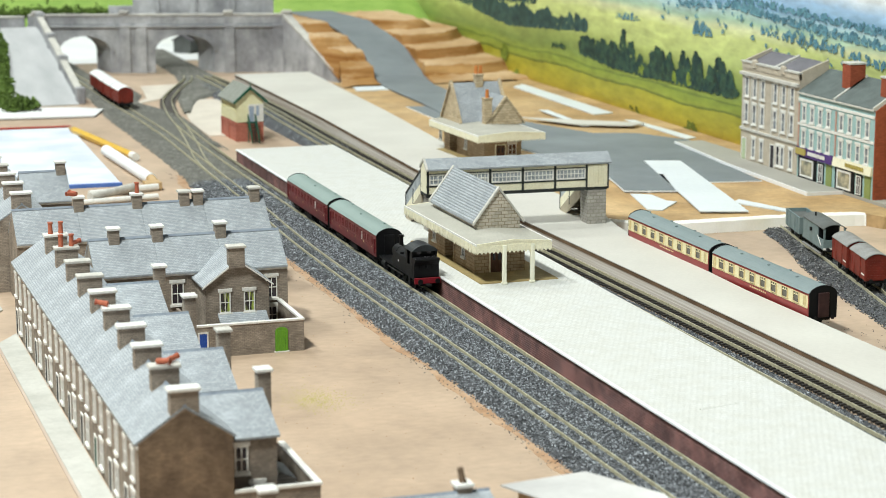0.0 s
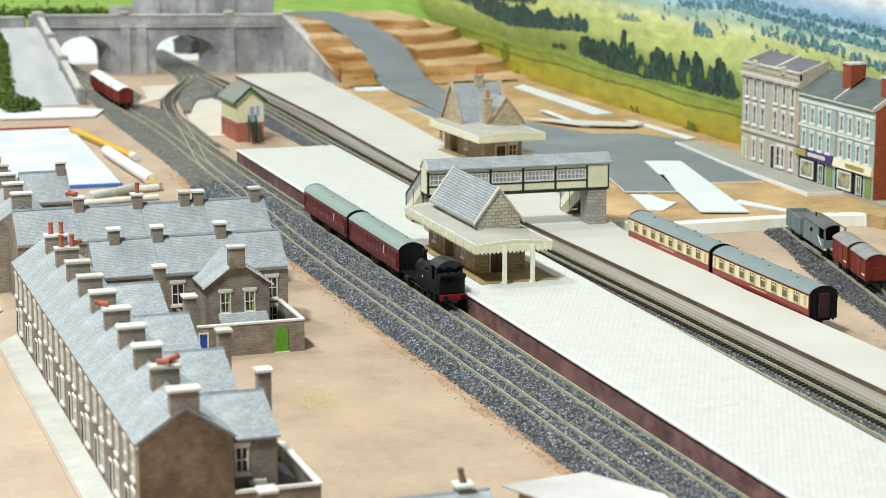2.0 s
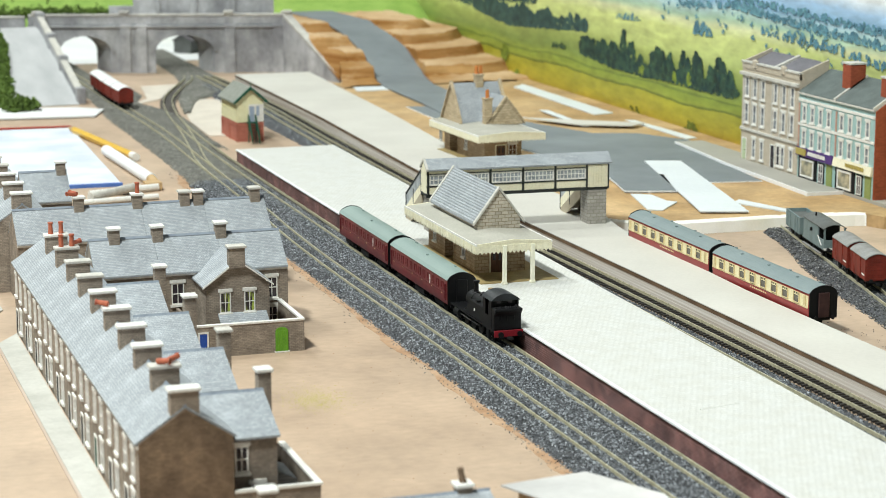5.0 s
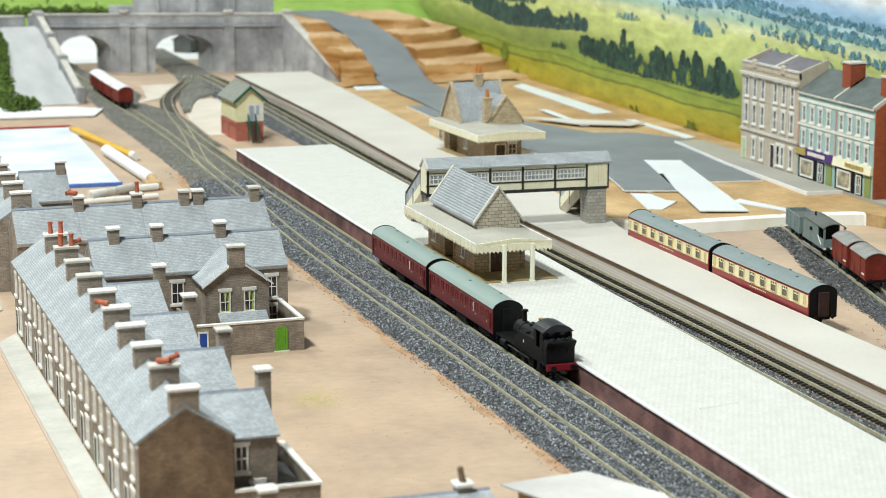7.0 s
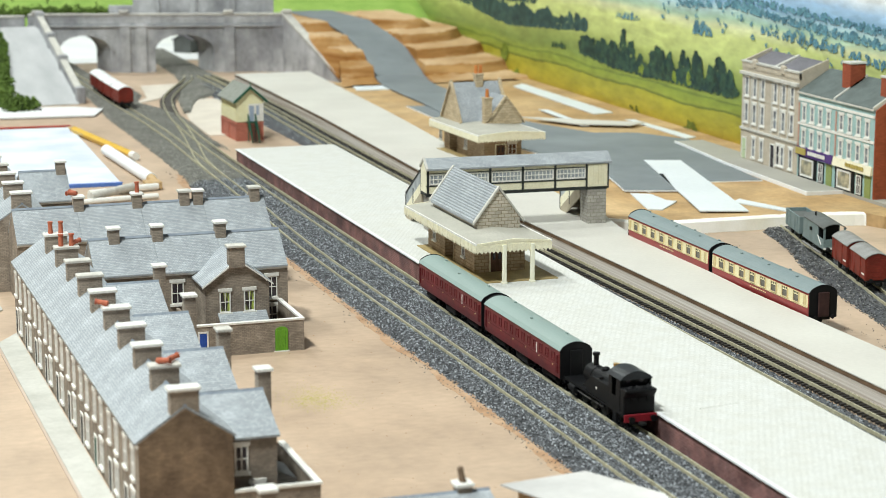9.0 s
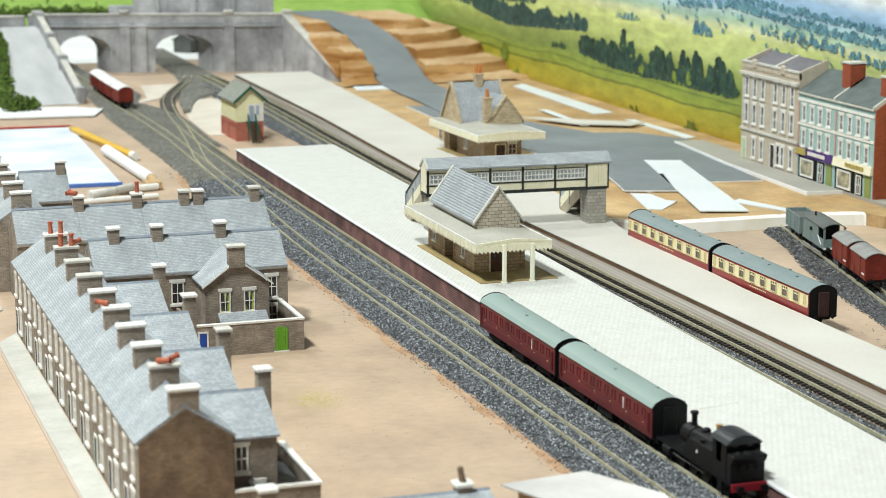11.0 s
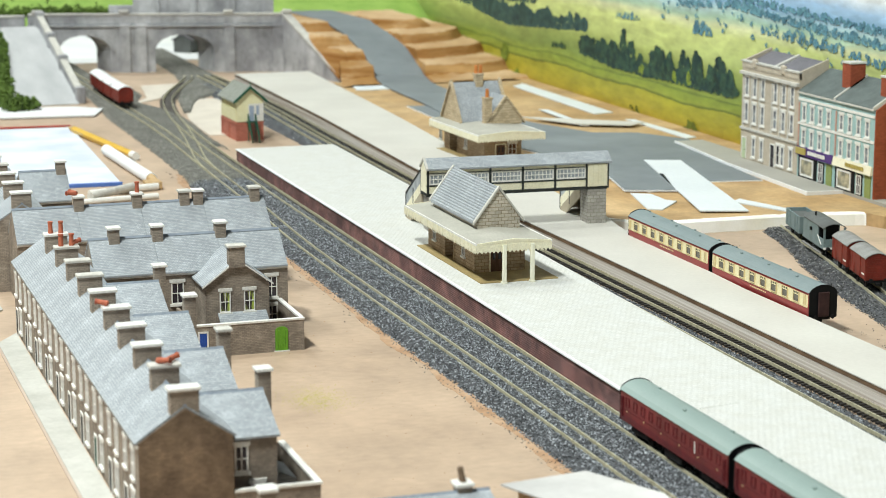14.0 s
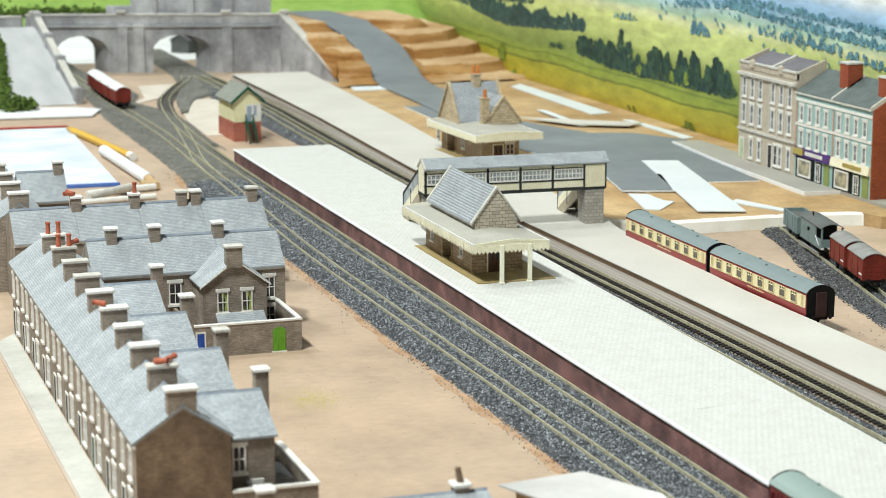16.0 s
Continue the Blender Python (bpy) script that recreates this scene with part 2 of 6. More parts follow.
PAVING = mat("pavement_card", (0.53, 0.52, 0.48), (0.46, 0.45, 0.41), grain=0.05, rough=0.75, scale=25, fine=500, bump=0.04)
BUFFSTONE = mat("buff_stone_print", (0.53, 0.465, 0.375), (0.455, 0.395, 0.315), rough=0.7, scale=120)
TEAL = mat("teal_render", (0.36, 0.52, 0.51), (0.31, 0.46, 0.455), rough=0.7, scale=120)
REDBRICK = printed_courses("red_brick", (0.36, 0.09, 0.045), (0.28, 0.07, 0.035), (0.8, 0.72, 0.7), 2.4, 0.95)
ROOFDARK = mat("dark_slate", (0.125, 0.15, 0.145), (0.10, 0.12, 0.115), rough=0.75, scale=120)
PURPLE = mat("purple_sign", (0.08, 0.035, 0.17), (0.07, 0.03, 0.15), rough=0.5)
MUSTARD = mat("mustard_sign", (0.45, 0.36, 0.10), (0.4, 0.32, 0.09), rough=0.5)
OLIVE = mat("olive_paint", (0.25, 0.30, 0.10), (0.2, 0.25, 0.08), rough=0.5)
WALLPAINT = mat("wall_paint", (0.27, 0.27, 0.27), (0.25, 0.25, 0.25), rough=0.8, scale=3, fine=60)
CARPET = mat("grey_carpet", (0.18, 0.18, 0.19), (0.14, 0.14, 0.15), rough=0.95, scale=20)
BLUEPAPER = mat("plan_paper", (0.72, 0.74, 0.79), (0.56, 0.62, 0.75), grain=0.05, rough=0.55, scale=22, bump=0, lo=0.36, hi=0.58)
BLUECARD = mat("blue_edge_card", (0.10, 0.20, 0.55), (0.08, 0.17, 0.48), rough=0.5)

for m, scale, lo, hi in ((PLY, 16, 0.84, 1.06), (CARD, 9, 0.93, 1.03), (ASPHALT, 14, 0.86, 1.08), (CONCRETE, 26, 0.6, 1.15), (TOWNBASE, 22, 0.72, 1.08), (SLATE, 60, 0.86, 1.06), (SLATE_Y, 60, 0.86, 1.06),
                         (STONEBRICK, 130, 0.8, 1.1), (BROWNEND, 70, 0.65, 1.12), (WHITE, 12, 0.93, 1.02), (PAVING, 50, 0.86, 1.05), (GREYROOF, 30, 0.97, 1.02), (BRICKRED, 45, 0.65, 1.5), (MAROON, 120, 0.85, 1.1), (DULLWHITE, 14, 0.8, 1.08)):
    stain(m, scale, lo, hi)
stain(PLY, 38, 0.9, 1.03, (1.0, 0.55, 1))

# ---- building helpers (millimetres) ----


def B():
    return bmesh.new()


def box(bm, x0, x1, y0, y1, z0, z1):
    vs = [bm.verts.new(c) for c in ((x0, y0, z0), (x1, y0, z0), (x1, y1, z0), (x0, y1, z0), (x0, y0, z1), (x1, y0, z1), (x1, y1, z1), (x0, y1, z1))]
    for f in ((3, 2, 1, 0), (4, 5, 6, 7), (0, 1, 5, 4), (1, 2, 6, 5), (2, 3, 7, 6), (3, 0, 4, 7)):
        bm.faces.new([vs[i] for i in f])
    return bm


def prism(bm, poly, axis, a, b):
    """Extrudes a flat outline along an axis from a to b. poly: pairs in the two other axes, in order."""
    def at(p, w):
        return {"x": (w, p[0], p[1]), "y": (p[0], w, p[1]), "z": (p[0], p[1], w)}[axis]
    lo = [bm.verts.new(at(p, a)) for p in poly]
    hi = [bm.verts.new(at(p, b)) for p in poly]
    fs = [bm.faces.new(lo), bm.faces.new(hi)]
    n = len(poly)
    for i in range(n):
        fs.append(bm.faces.new((lo[i], lo[(i + 1) % n], hi[(i + 1) % n], hi[i])))
    bmesh.ops.recalc_face_normals(bm, faces=fs)
    return bm


def tube(bm, p, q, r, n=10, r2=None):
    """A round bar between two points, tapering from r to r2."""
    p, q = Vector(p), Vector(q)
    r2 = r if r2 is None else r2
    d = (q - p).normalized()
    u = d.orthogonal().normalized()
    v = d.cross(u)
    ring = lambda c, k: [bm.verts.new(c + (u * math.cos(2 * math.pi * i / n) + v * math.sin(2 * math.pi * i / n)) * k) for i in range(n)]
    a, b = ring(p, r), ring(q, r2)
    fs = [bm.faces.new(a), bm.faces.new(b)]
    for i in range(n):
        fs.append(bm.faces.new((a[i], a[(i + 1) % n], b[(i + 1) % n], b[i])))
    bmesh.ops.recalc_face_normals(bm, faces=fs)
    return bm


def soft_edges(bm, w, segs=1):
    bmesh.ops.bevel(bm, geom=list(bm.edges), offset=w, segments=segs, affect="EDGES", clamp_overlap=True)
    return bm


def part(name, bm, material, parent=None, label="", at=None, smooth=False):
    """Links a bmesh (millimetres) as one mesh under a thing or a part."""
    for v in bm.verts:
        v.co *= 0.001
    me = bpy.data.meshes.new(name)
    bm.to_mesh(me)
    bm.free()
    me.materials.append(material)
    if smooth:
        me.polygons.foreach_set("use_smooth", [True] * len(me.polygons))
    ob = new(name, me)
    if parent is not None:
        ob.parent = parent
    if at is not None:
        ob.matrix_basis = at
    if label:
        ob["label"] = label
    return ob


def again(ob, parent, at):
    """Another part on the same mesh."""
    o = new(ob.name.split(".")[0], ob.data)
    o.parent = parent
    o.matrix_basis = at
    return o


def mm(x, y, z=0, rx=0, ry=0, rz=0):
    return pose(x / 1000, y / 1000, z / 1000, rx, ry, rz)


def thing(name, at, label, category, group="", kind=""):
    e = new(name)
    e.empty_display_size = 0.01
    e.matrix_basis = at
    return tagged(e, label, category, group, kind)


def solid(name, bm, material, label, category, at=None, kind="", group="", smooth=False):
    ob = part(name, bm, material, None, "", at, smooth)
    return tagged(ob, label, category, group, kind)



# ---- the layout's base ----


def spline(pts, step=6.0):
    """A smooth line through (x, y) knots, in steps of about so many mm."""
    out = []
    for i in range(len(pts) - 1):
        p0, p1, p2, p3 = pts[max(i - 1, 0)], pts[i], pts[i + 1], pts[min(i + 2, len(pts) - 1)]
        n = max(1, int(math.hypot(p2[0] - p1[0], p2[1] - p1[1]) / step))
        for k in range(n):
            t = k / n
            out.append(tuple(0.5 * (2 * b + (c - a) * t + (2 * a - 5 * b + 4 * c - d) * t * t + (3 * b - a - 3 * c + d) * t ** 3)
                             for a, b, c, d in zip(p0, p1, p2, p3)))
    out.append(tuple(pts[-1]))
    return out


def offset_line(pts, d):
    """The line moved sideways by d (to the right of its run towards +y)."""
    out = []
    for i, p in enumerate(pts):
        a, b = pts[max(i - 1, 0)], pts[min(i + 1, len(pts) - 1)]
        dx, dy = b[0] - a[0], b[1] - a[1]
        k = math.hypot(dx, dy) or 1
        out.append((p[0] + d * dy / k, p[1] - d * dx / k))
    return out


def ribbon(bm, left, right, z0, z1):
    """A slab between two lines of equal length."""
    rows = []
    for l, r in zip(left, right):
        rows.append([bm.verts.new((l[0], l[1], z0)), bm.verts.new((r[0], r[1], z0)), bm.verts.new((r[0], r[1], z1)), bm.verts.new((l[0], l[1], z1))])
    for a, b in zip(rows, rows[1:]):
        for i in range(4):
            j = (i + 1) % 4
            bm.faces.new((a[i], b[i], b[j], a[j]))
    bm.faces.new(rows[0]), bm.faces.new(rows[-1][::-1])
    bmesh.ops.recalc_face_normals(bm, faces=bm.faces)
    return bm


ground = solid("ground", box(B(), -900, 480, -760, 2300, -18, 0), PLY, "bare plywood baseboard with faint stains", "baseboard", kind="structure")

# plaster patches on the board
PLASTERP = mat("pale_plaster", (0.66, 0.60, 0.52), (0.58, 0.52, 0.45), rough=0.85, scale=40)
for nm, pts in (("plaster_patch", [(2, 945), (30, 1000), (44, 1110), (95, 1120), (80, 1060), (40, 985)]),
                ("plaster_patch", [(33, 690), (37, 800), (48, 880), (80, 975), (112, 960), (108, 880), (92, 780), (84, 690)])):
    solid(nm, prism(B(), pts, "z", -1, 0.8), PLASTERP, "thin pale plaster patch on the baseboard", "plaster", kind="structure")

TRACK_T = spline([(7, -760), (6.2, -330), (7.2, -100), (8.6, 200), (9.5, 400), (11, 560), (14.5, 680), (20, 780), (30, 870), (46, 960), (74, 1050), (104, 1130), (112, 1170)])
TRACK_L = spline([(-24, -760), (-25, -320), (-26.5, 75), (-19.5, 300), (-15, 500), (-10, 700), (-12.5, 860), (-15, 960), (-15, 1080), (-18, 1250), (-22, 1500)])
TRACK_M = spline([(112.5, -760), (113, -330), (114, 0), (115, 300), (120, 600), (126, 850), (128, 1100), (126, 1160)])
TRACK_F = spline([(138, -760), (138, -330), (134, 0), (131.5, 300), (136, 600), (142, 850), (140, 1100), (136, 1160)])
TRACK_C = spline([(199, -420), (199, 0), (199, 260)])
TRACK_S = spline([(226, -400), (275, -189), (287, -142), (296, -104), (311, -41), (317, -14), (329, 35), (337, 68)])


def track(name, line, sleeper_material, label, pitch=4.6, z=2.0, pieces=None, sunk=1.0):
    """A length of model track: two rails on sleepers; pieces: the stretch (y0, y1) whose sleepers are single parts."""
    th = thing(name, mm(0, 0, 0), label, "railway track", "tracks", "structure")
    for s in (-1, 1):
        c = offset_line(line, s * 4.75)
        part("rail", ribbon(B(), offset_line(c, -0.35), offset_line(c, 0.35), z + 0.9, z + 2.9), RAIL, th)
    rest = B()
    one = None
    acc = 0.0
    for a, b in zip(line, line[1:]):
        seg = math.hypot(b[0] - a[0], b[1] - a[1])
        while acc < seg:
            k = acc / seg
            x, y = a[0] + (b[0] - a[0]) * k, a[1] + (b[1] - a[1]) * k
            ang = -math.degrees(math.atan2(b[0] - a[0], b[1] - a[1]))
            if pieces and pieces[0] < y < pieces[1]:
                if one is None:
                    one = part("sleeper", box(B(), -8.5, 8.5, -1.05, 1.05, -sunk, 1.2 - sunk), sleeper_material, th, at=mm(x, y, z, rz=ang))
                else:
                    again(one, th, mm(x, y, z, rz=ang))
            else:
                t = box(B(), -8.5, 8.5, -1.05, 1.05, -sunk, 1.2 - sunk)
                r = Matrix.Rotation(radians(ang), 3, "Z")
                vs = {}
                for v in t.verts:
                    w = r @ v.co
                    vs[v] = rest.verts.new((w.x + x, w.y + y, w.z + z))
                for f in t.faces:
                    rest.faces.new([vs[v] for v in f.verts])
                t.free()
            acc += pitch
        acc -= seg
    o = part("sleepers", rest, sleeper_material, th)
    o["kind"] = "stuff"
    return th


track("railway_track", TRACK_T, SLEEPER_G, "ballasted model railway track with weathered brassy rails")
track("railway_track", TRACK_L, SLEEPER_G, "ballasted model railway track with weathered brassy rails")
track("railway_track", TRACK_M, SLEEPER_G, "ballasted model railway track beside the platform edge")
track("railway_track", TRACK_F, SLEEPER, "unballasted model railway track with black plastic sleepers", pieces=(-560, 420), sunk=0.0)
track("railway_track", TRACK_C, SLEEPER, "model railway track under the parked coaches", sunk=0.0)
track("railway_track", TRACK_S, SLEEPER_G, "curved ballasted siding under the goods wagons")
# the crossover between the two lines
cross = thing("crossover", mm(0, 0, 0), "crossover rails joining the two ballasted tracks", "railway track", "", "structure")
for d in (-4.75, 4.75):
    c = offset_line(spline([(-17, 430), (-12, 520), (0, 610), (9, 680), (17, 750)]), d)
    part("rail", ribbon(B(), offset_line(c, -0.35), offset_line(c, 0.35), 2.9, 5.0), RAIL, cross)


def ballast(name, left, right, count, top, label, stone=None):
    """A stone-covered bed between two lines: a low bank and loose stones over it."""
    bm = B()
    n = 90
    def on(line, y):
        for a, b in zip(line, line[1:]):
            if (a[1] - y) * (b[1] - y) <= 0 and a[1] != b[1]:
                return a[0] + (b[0] - a[0]) * (y - a[1]) / (b[1] - a[1])
        return line[-1][0] if y > line[-1][1] else line[0][0]
    y0, y1 = left[0][1], left[-1][1]
    rows = []
    ks = (0, 0.05, 0.12, 0.3, 0.5, 0.7, 0.88, 0.95, 1)
    for i in range(n * 4 + 1):
        y = y0 + (y1 - y0) * i / (n * 4)
        a, b = on(left, y), on(right, y)
        a += 2.2 * (noise.noise((y * 0.11, 3.1, 0)) + 0.7 * noise.noise((y * 0.4, 1.1, 0)))
        rows.append([bm.verts.new((a + (b - a) * k, y, (-0.3 if k in (0, 1) else top * min(1, 9 * min(k, 1 - k)) + 0.15 * random.random()))) for k in ks])
    for p, q in zip(rows, rows[1:]):
        for i in range(len(ks) - 1):
            bm.faces.new((p[i], p[i + 1], q[i + 1], q[i]))
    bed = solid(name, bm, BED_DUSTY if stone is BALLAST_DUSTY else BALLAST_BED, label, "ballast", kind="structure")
    rng = np.random.default_rng(len(name) + count)
    t = rng.random(count)
    y = y0 + (y1 - y0) * t
    ly, lx = np.array([p[1] for p in left]), np.array([p[0] for p in left])
    ry, rx = np.array([p[1] for p in right]), np.array([p[0] for p in right])
    a, b = np.interp(y, ly, lx), np.interp(y, ry, rx)
    k = rng.random(count) * 1.03 - 0.015
    x = a + (b - a) * k
    zz = np.clip(top * np.minimum(1, 9 * np.minimum(k, 1 - k)), 0, top) + 0.1
    base = np.array([(1, 0, 0), (-0.5, 0.87, 0), (-0.5, -0.87, 0), (0.2, 0.1, 0.9), (-0.3, 0.5, 0.7)])
    faces = np.array([(0, 1, 4), (0, 4, 3), (1, 2, 4), (2, 3, 4), (2, 0, 3)])
    r = rng.uniform(0.36, 0.8, count)
    ang = rng.random(count) * 6.283
    c, s = np.cos(ang), np.sin(ang)
    V = base[None] * r[:, None, None] * rng.uniform(0.7, 1.3, (count, 5, 3))
    X = V[..., 0] * c[:, None] - V[..., 1] * s[:, None] + x[:, None]
    Y = V[..., 0] * s[:, None] + V[..., 1] * c[:, None] + y[:, None]
    Z = V[..., 2] + zz[:, None]
    co = np.stack([X, Y, Z], -1).reshape(-1, 3) * 0.001
    fc = (faces[None] + (np.arange(count) * 5)[:, None, None]).reshape(-1, 3)
    me = bpy.data.meshes.new("ballast_stones")
    me.from_pydata(co.tolist(), [], fc.tolist())
    me.materials.append(stone or BALLAST)
    ob = new("ballast_stones", me)
    ob.parent = bed
    ob["kind"] = "stuff"
    return bed


MAIN_LEFT = spline([(-45, -760), (-43, -340), (-45, -160), (-44, 90), (-53, 290), (-42, 470), (-40, 660), (-40, 850), (-34, 960), (-32, 1080), (-40, 1250), (-44, 1500)])
MAIN_RIGHT = spline([(17.5, -760), (17.5, 500), (30, 585), (31, 680), (36, 800), (32, 880), (14, 960), (30, 1040), (20, 1150), (8, 1250), (5, 1500)])


def stretch_of(line, y0, y1):
    """The part of a line between two places along the layout."""
    return [p for p in line if y0 <= p[1] <= y1]


ballast("ballast_bed", stretch_of(MAIN_LEFT, -760, 420), stretch_of(MAIN_RIGHT, -760, 420), 74000, 3.1, "dark grey granite ballast under the running lines")
ballast("ballast_bed", stretch_of(MAIN_LEFT, 404, 1500), stretch_of(MAIN_RIGHT, 404, 1500), 26000, 3.0, "dusty brown-grey ballast at the station throat", BALLAST_DUSTY)
ballast("ballast_bed", spline([(44, 860), (58, 960), (74, 1040), (92, 1120), (105, 1240), (108, 1500)]), spline([(50, 860), (80, 960), (120, 1020), (150, 1120), (150, 1240), (152, 1500)]), 9000, 2.6, "dusty grey ballast leading to the tunnel arch", BALLAST_DUSTY)
ballast("ballast_bed", spline([(99, -760), (104, -300), (106, 0), (108, 500), (104, 560), (100, 900), (108, 1100)]), spline([(130, -760), (130, -300), (126, 0), (123, 500), (146, 560), (150, 900), (150, 1100)]), 22000, 2.6, "grey ballast between the two platforms")
ballast("ballast_bed", spline([(206, -400), (242, -250), (262, -150), (283, -60), (305, 10), (318, 70)]), spline([(280, -400), (330, -250), (350, -150), (352, -60), (350, 10), (350, 68)]), 19000, 2.8, "dark grey ballast under the curved goods siding", BALLAST_DARK)
ballast("ballast_bed", spline([(190, -420), (191, -250), (192, 100)]), spline([(216, -420), (212, -250), (210, 100)]), 3500, 1.0, "thin scattered ballast beside the parked coaches")


def resample(line, ys):
    a = np.array(line)
    return [(float(np.interp(y, a[:, 1], a[:, 0])), float(y)) for y in ys]


# platforms
def platform_island():
    th = thing("platform", mm(0, 0, 0), "long island platform with pale embossed paving and a red brick face", "platform", "platforms", "structure")
    ys = list(range(-760, 518, 12)) + [517]
    back = resample([(95, -760), (98, -482), (101, -317), (104, -158), (107, -22), (107.5, 271), (110, 517)], ys)
    front = resample([(16, -760), (17.5, -300), (18.5, 0), (18.5, 517)], ys)
    lip = front
    part("brick_face", ribbon(B(), offset_line(front, 1.0), offset_line(front, 2.5), -0.2, 11.4), BRICKRED, th, "dark red brick-printed platform face")
    part("rear_face", ribbon(B(), offset_line(back, -2.5), offset_line(back, -1.0), -0.2, 11.4), BRICKRED, th)
    part("end_face", box(B(), 20, 108, 514, 516, 0, 11.4), BRICKRED, th)
    # dark strip added below the overhanging lip in place of its shadow
    part("dark_course", ribbon(B(), offset_line(front, 0.6), offset_line(front, 2.4), 11.4, 12.2), TIMBER, th, "dark strip standing in for the edging's shadow")
    part("paving", ribbon(B(), offset_line(lip, 2.2), back, 12.2, 13.0), PAVE_TOP, th, "pale cream embossed paving sheet")
    part("edging", ribbon(B(), lip, offset_line(lip, 2.2), 12.2, 13.1), WHITE, th, "white platform edging")
    # a curl where two sheets of paving meet
    bm = B()
    prism(bm, [(0, 0), (1.2, 0.45), (2.4, 0.05), (2.4, -0.4), (0, -0.4)], "x", 0, 24)
    part("lifted_seam", bm, PAVE_TOP, th, at=mm(41, -402, 13.0, rz=12))
    return th


def embossed(base_name):
    """Cream card with a faint raised sett pattern."""
    m = printed_courses(base_name, (0.66, 0.662, 0.642), (0.625, 0.62, 0.585), (0.86, 0.86, 0.85), 3.4, 3.4, mortar=0.13, rough=0.62)
    nt = m.node_tree
    N, L = nt.nodes, nt.links
    br = [n for n in N if n.type == "TEX_BRICK"][0]
    br.inputs["Color1"].default_value, br.inputs["Color2"].default_value = (0.95, 0.95, 0.945, 1), (1.0, 1.0, 1.0, 1)
    cb = [n for n in N if n.type == "COMBXYZ"][0]
    sep = [n for n in N if n.type == "SEPXYZ"][0]
    L.new(sep.outputs["X"], cb.inputs["X"]), L.new(sep.outputs["Y"], cb.inputs["Y"])
    return m


PAVE_TOP = embossed("embossed_paving")
platform_island()


def platform_far():
    th = thing("platform", mm(0, 0, 0), "far platform of pale card on layered plywood edges", "platform", "platforms", "structure")
    ys = list(range(-700, 1091, 15)) + [1090]
    front = resample([(149, -700), (148, -397), (144, -64), (141, 98), (139, 360), (150, 700), (152, 918), (152, 1090)], ys)
    back = resample([(190, -700), (190, -323), (188, -161), (196, 56), (206, 112), (211, 508), (223, 689), (242, 1090)], ys)
    part("ply_face", ribbon(B(), offset_line(front, 0.2), offset_line(front, 3), -0.2, 9.8), PLY_LAYERS, th, "layered plywood platform face")
    part("dark_edge", ribbon(B(), front, offset_line(front, 2.8), 9.8, 12.4), BROWNEDGE, th, "brown board edge under the platform top")
    part("rear_face", ribbon(B(), offset_line(back, -3), offset_line(back, -0.4), -0.2, 12.2), PLY_LAYERS, th)
    part("end_face", box(B(), 152, 240, 1086, 1089, 0, 12.2), PLY_LAYERS, th)
    part("card_top", ribbon(B(), offset_line(front, -0.3), back, 12.4, 13.0), CARD, th, "smooth pale grey-cream card top")
    return th


BROWNEDGE = mat("brown_board_edge", (0.20, 0.125, 0.075), (0.12, 0.075, 0.045), rough=0.75, scale=60)
PLY_LAYERS = mat("ply_layers", (0.70, 0.66, 0.62), (0.36, 0.28, 0.22), rough=0.7, scale=1.0, fine=200, bump=0.02, stretch=(1, 3, 700), lo=0.3, hi=0.62)
platform_far()


# ---- bridge, ramp and bank ----
def arch_profile(cx, w, spring, rise, n=9):
    """Outline of an opening: up one jamb, over a flattened arch, down the other."""
    pts = [(cx - w / 2, -1), (cx - w / 2, spring)]
    for i in range(1, n):
        a = math.pi * i / n
        pts.append((cx - math.cos(a) * w / 2, spring + math.sin(a) * rise))
    return pts + [(cx + w / 2, spring), (cx + w / 2, -1)]


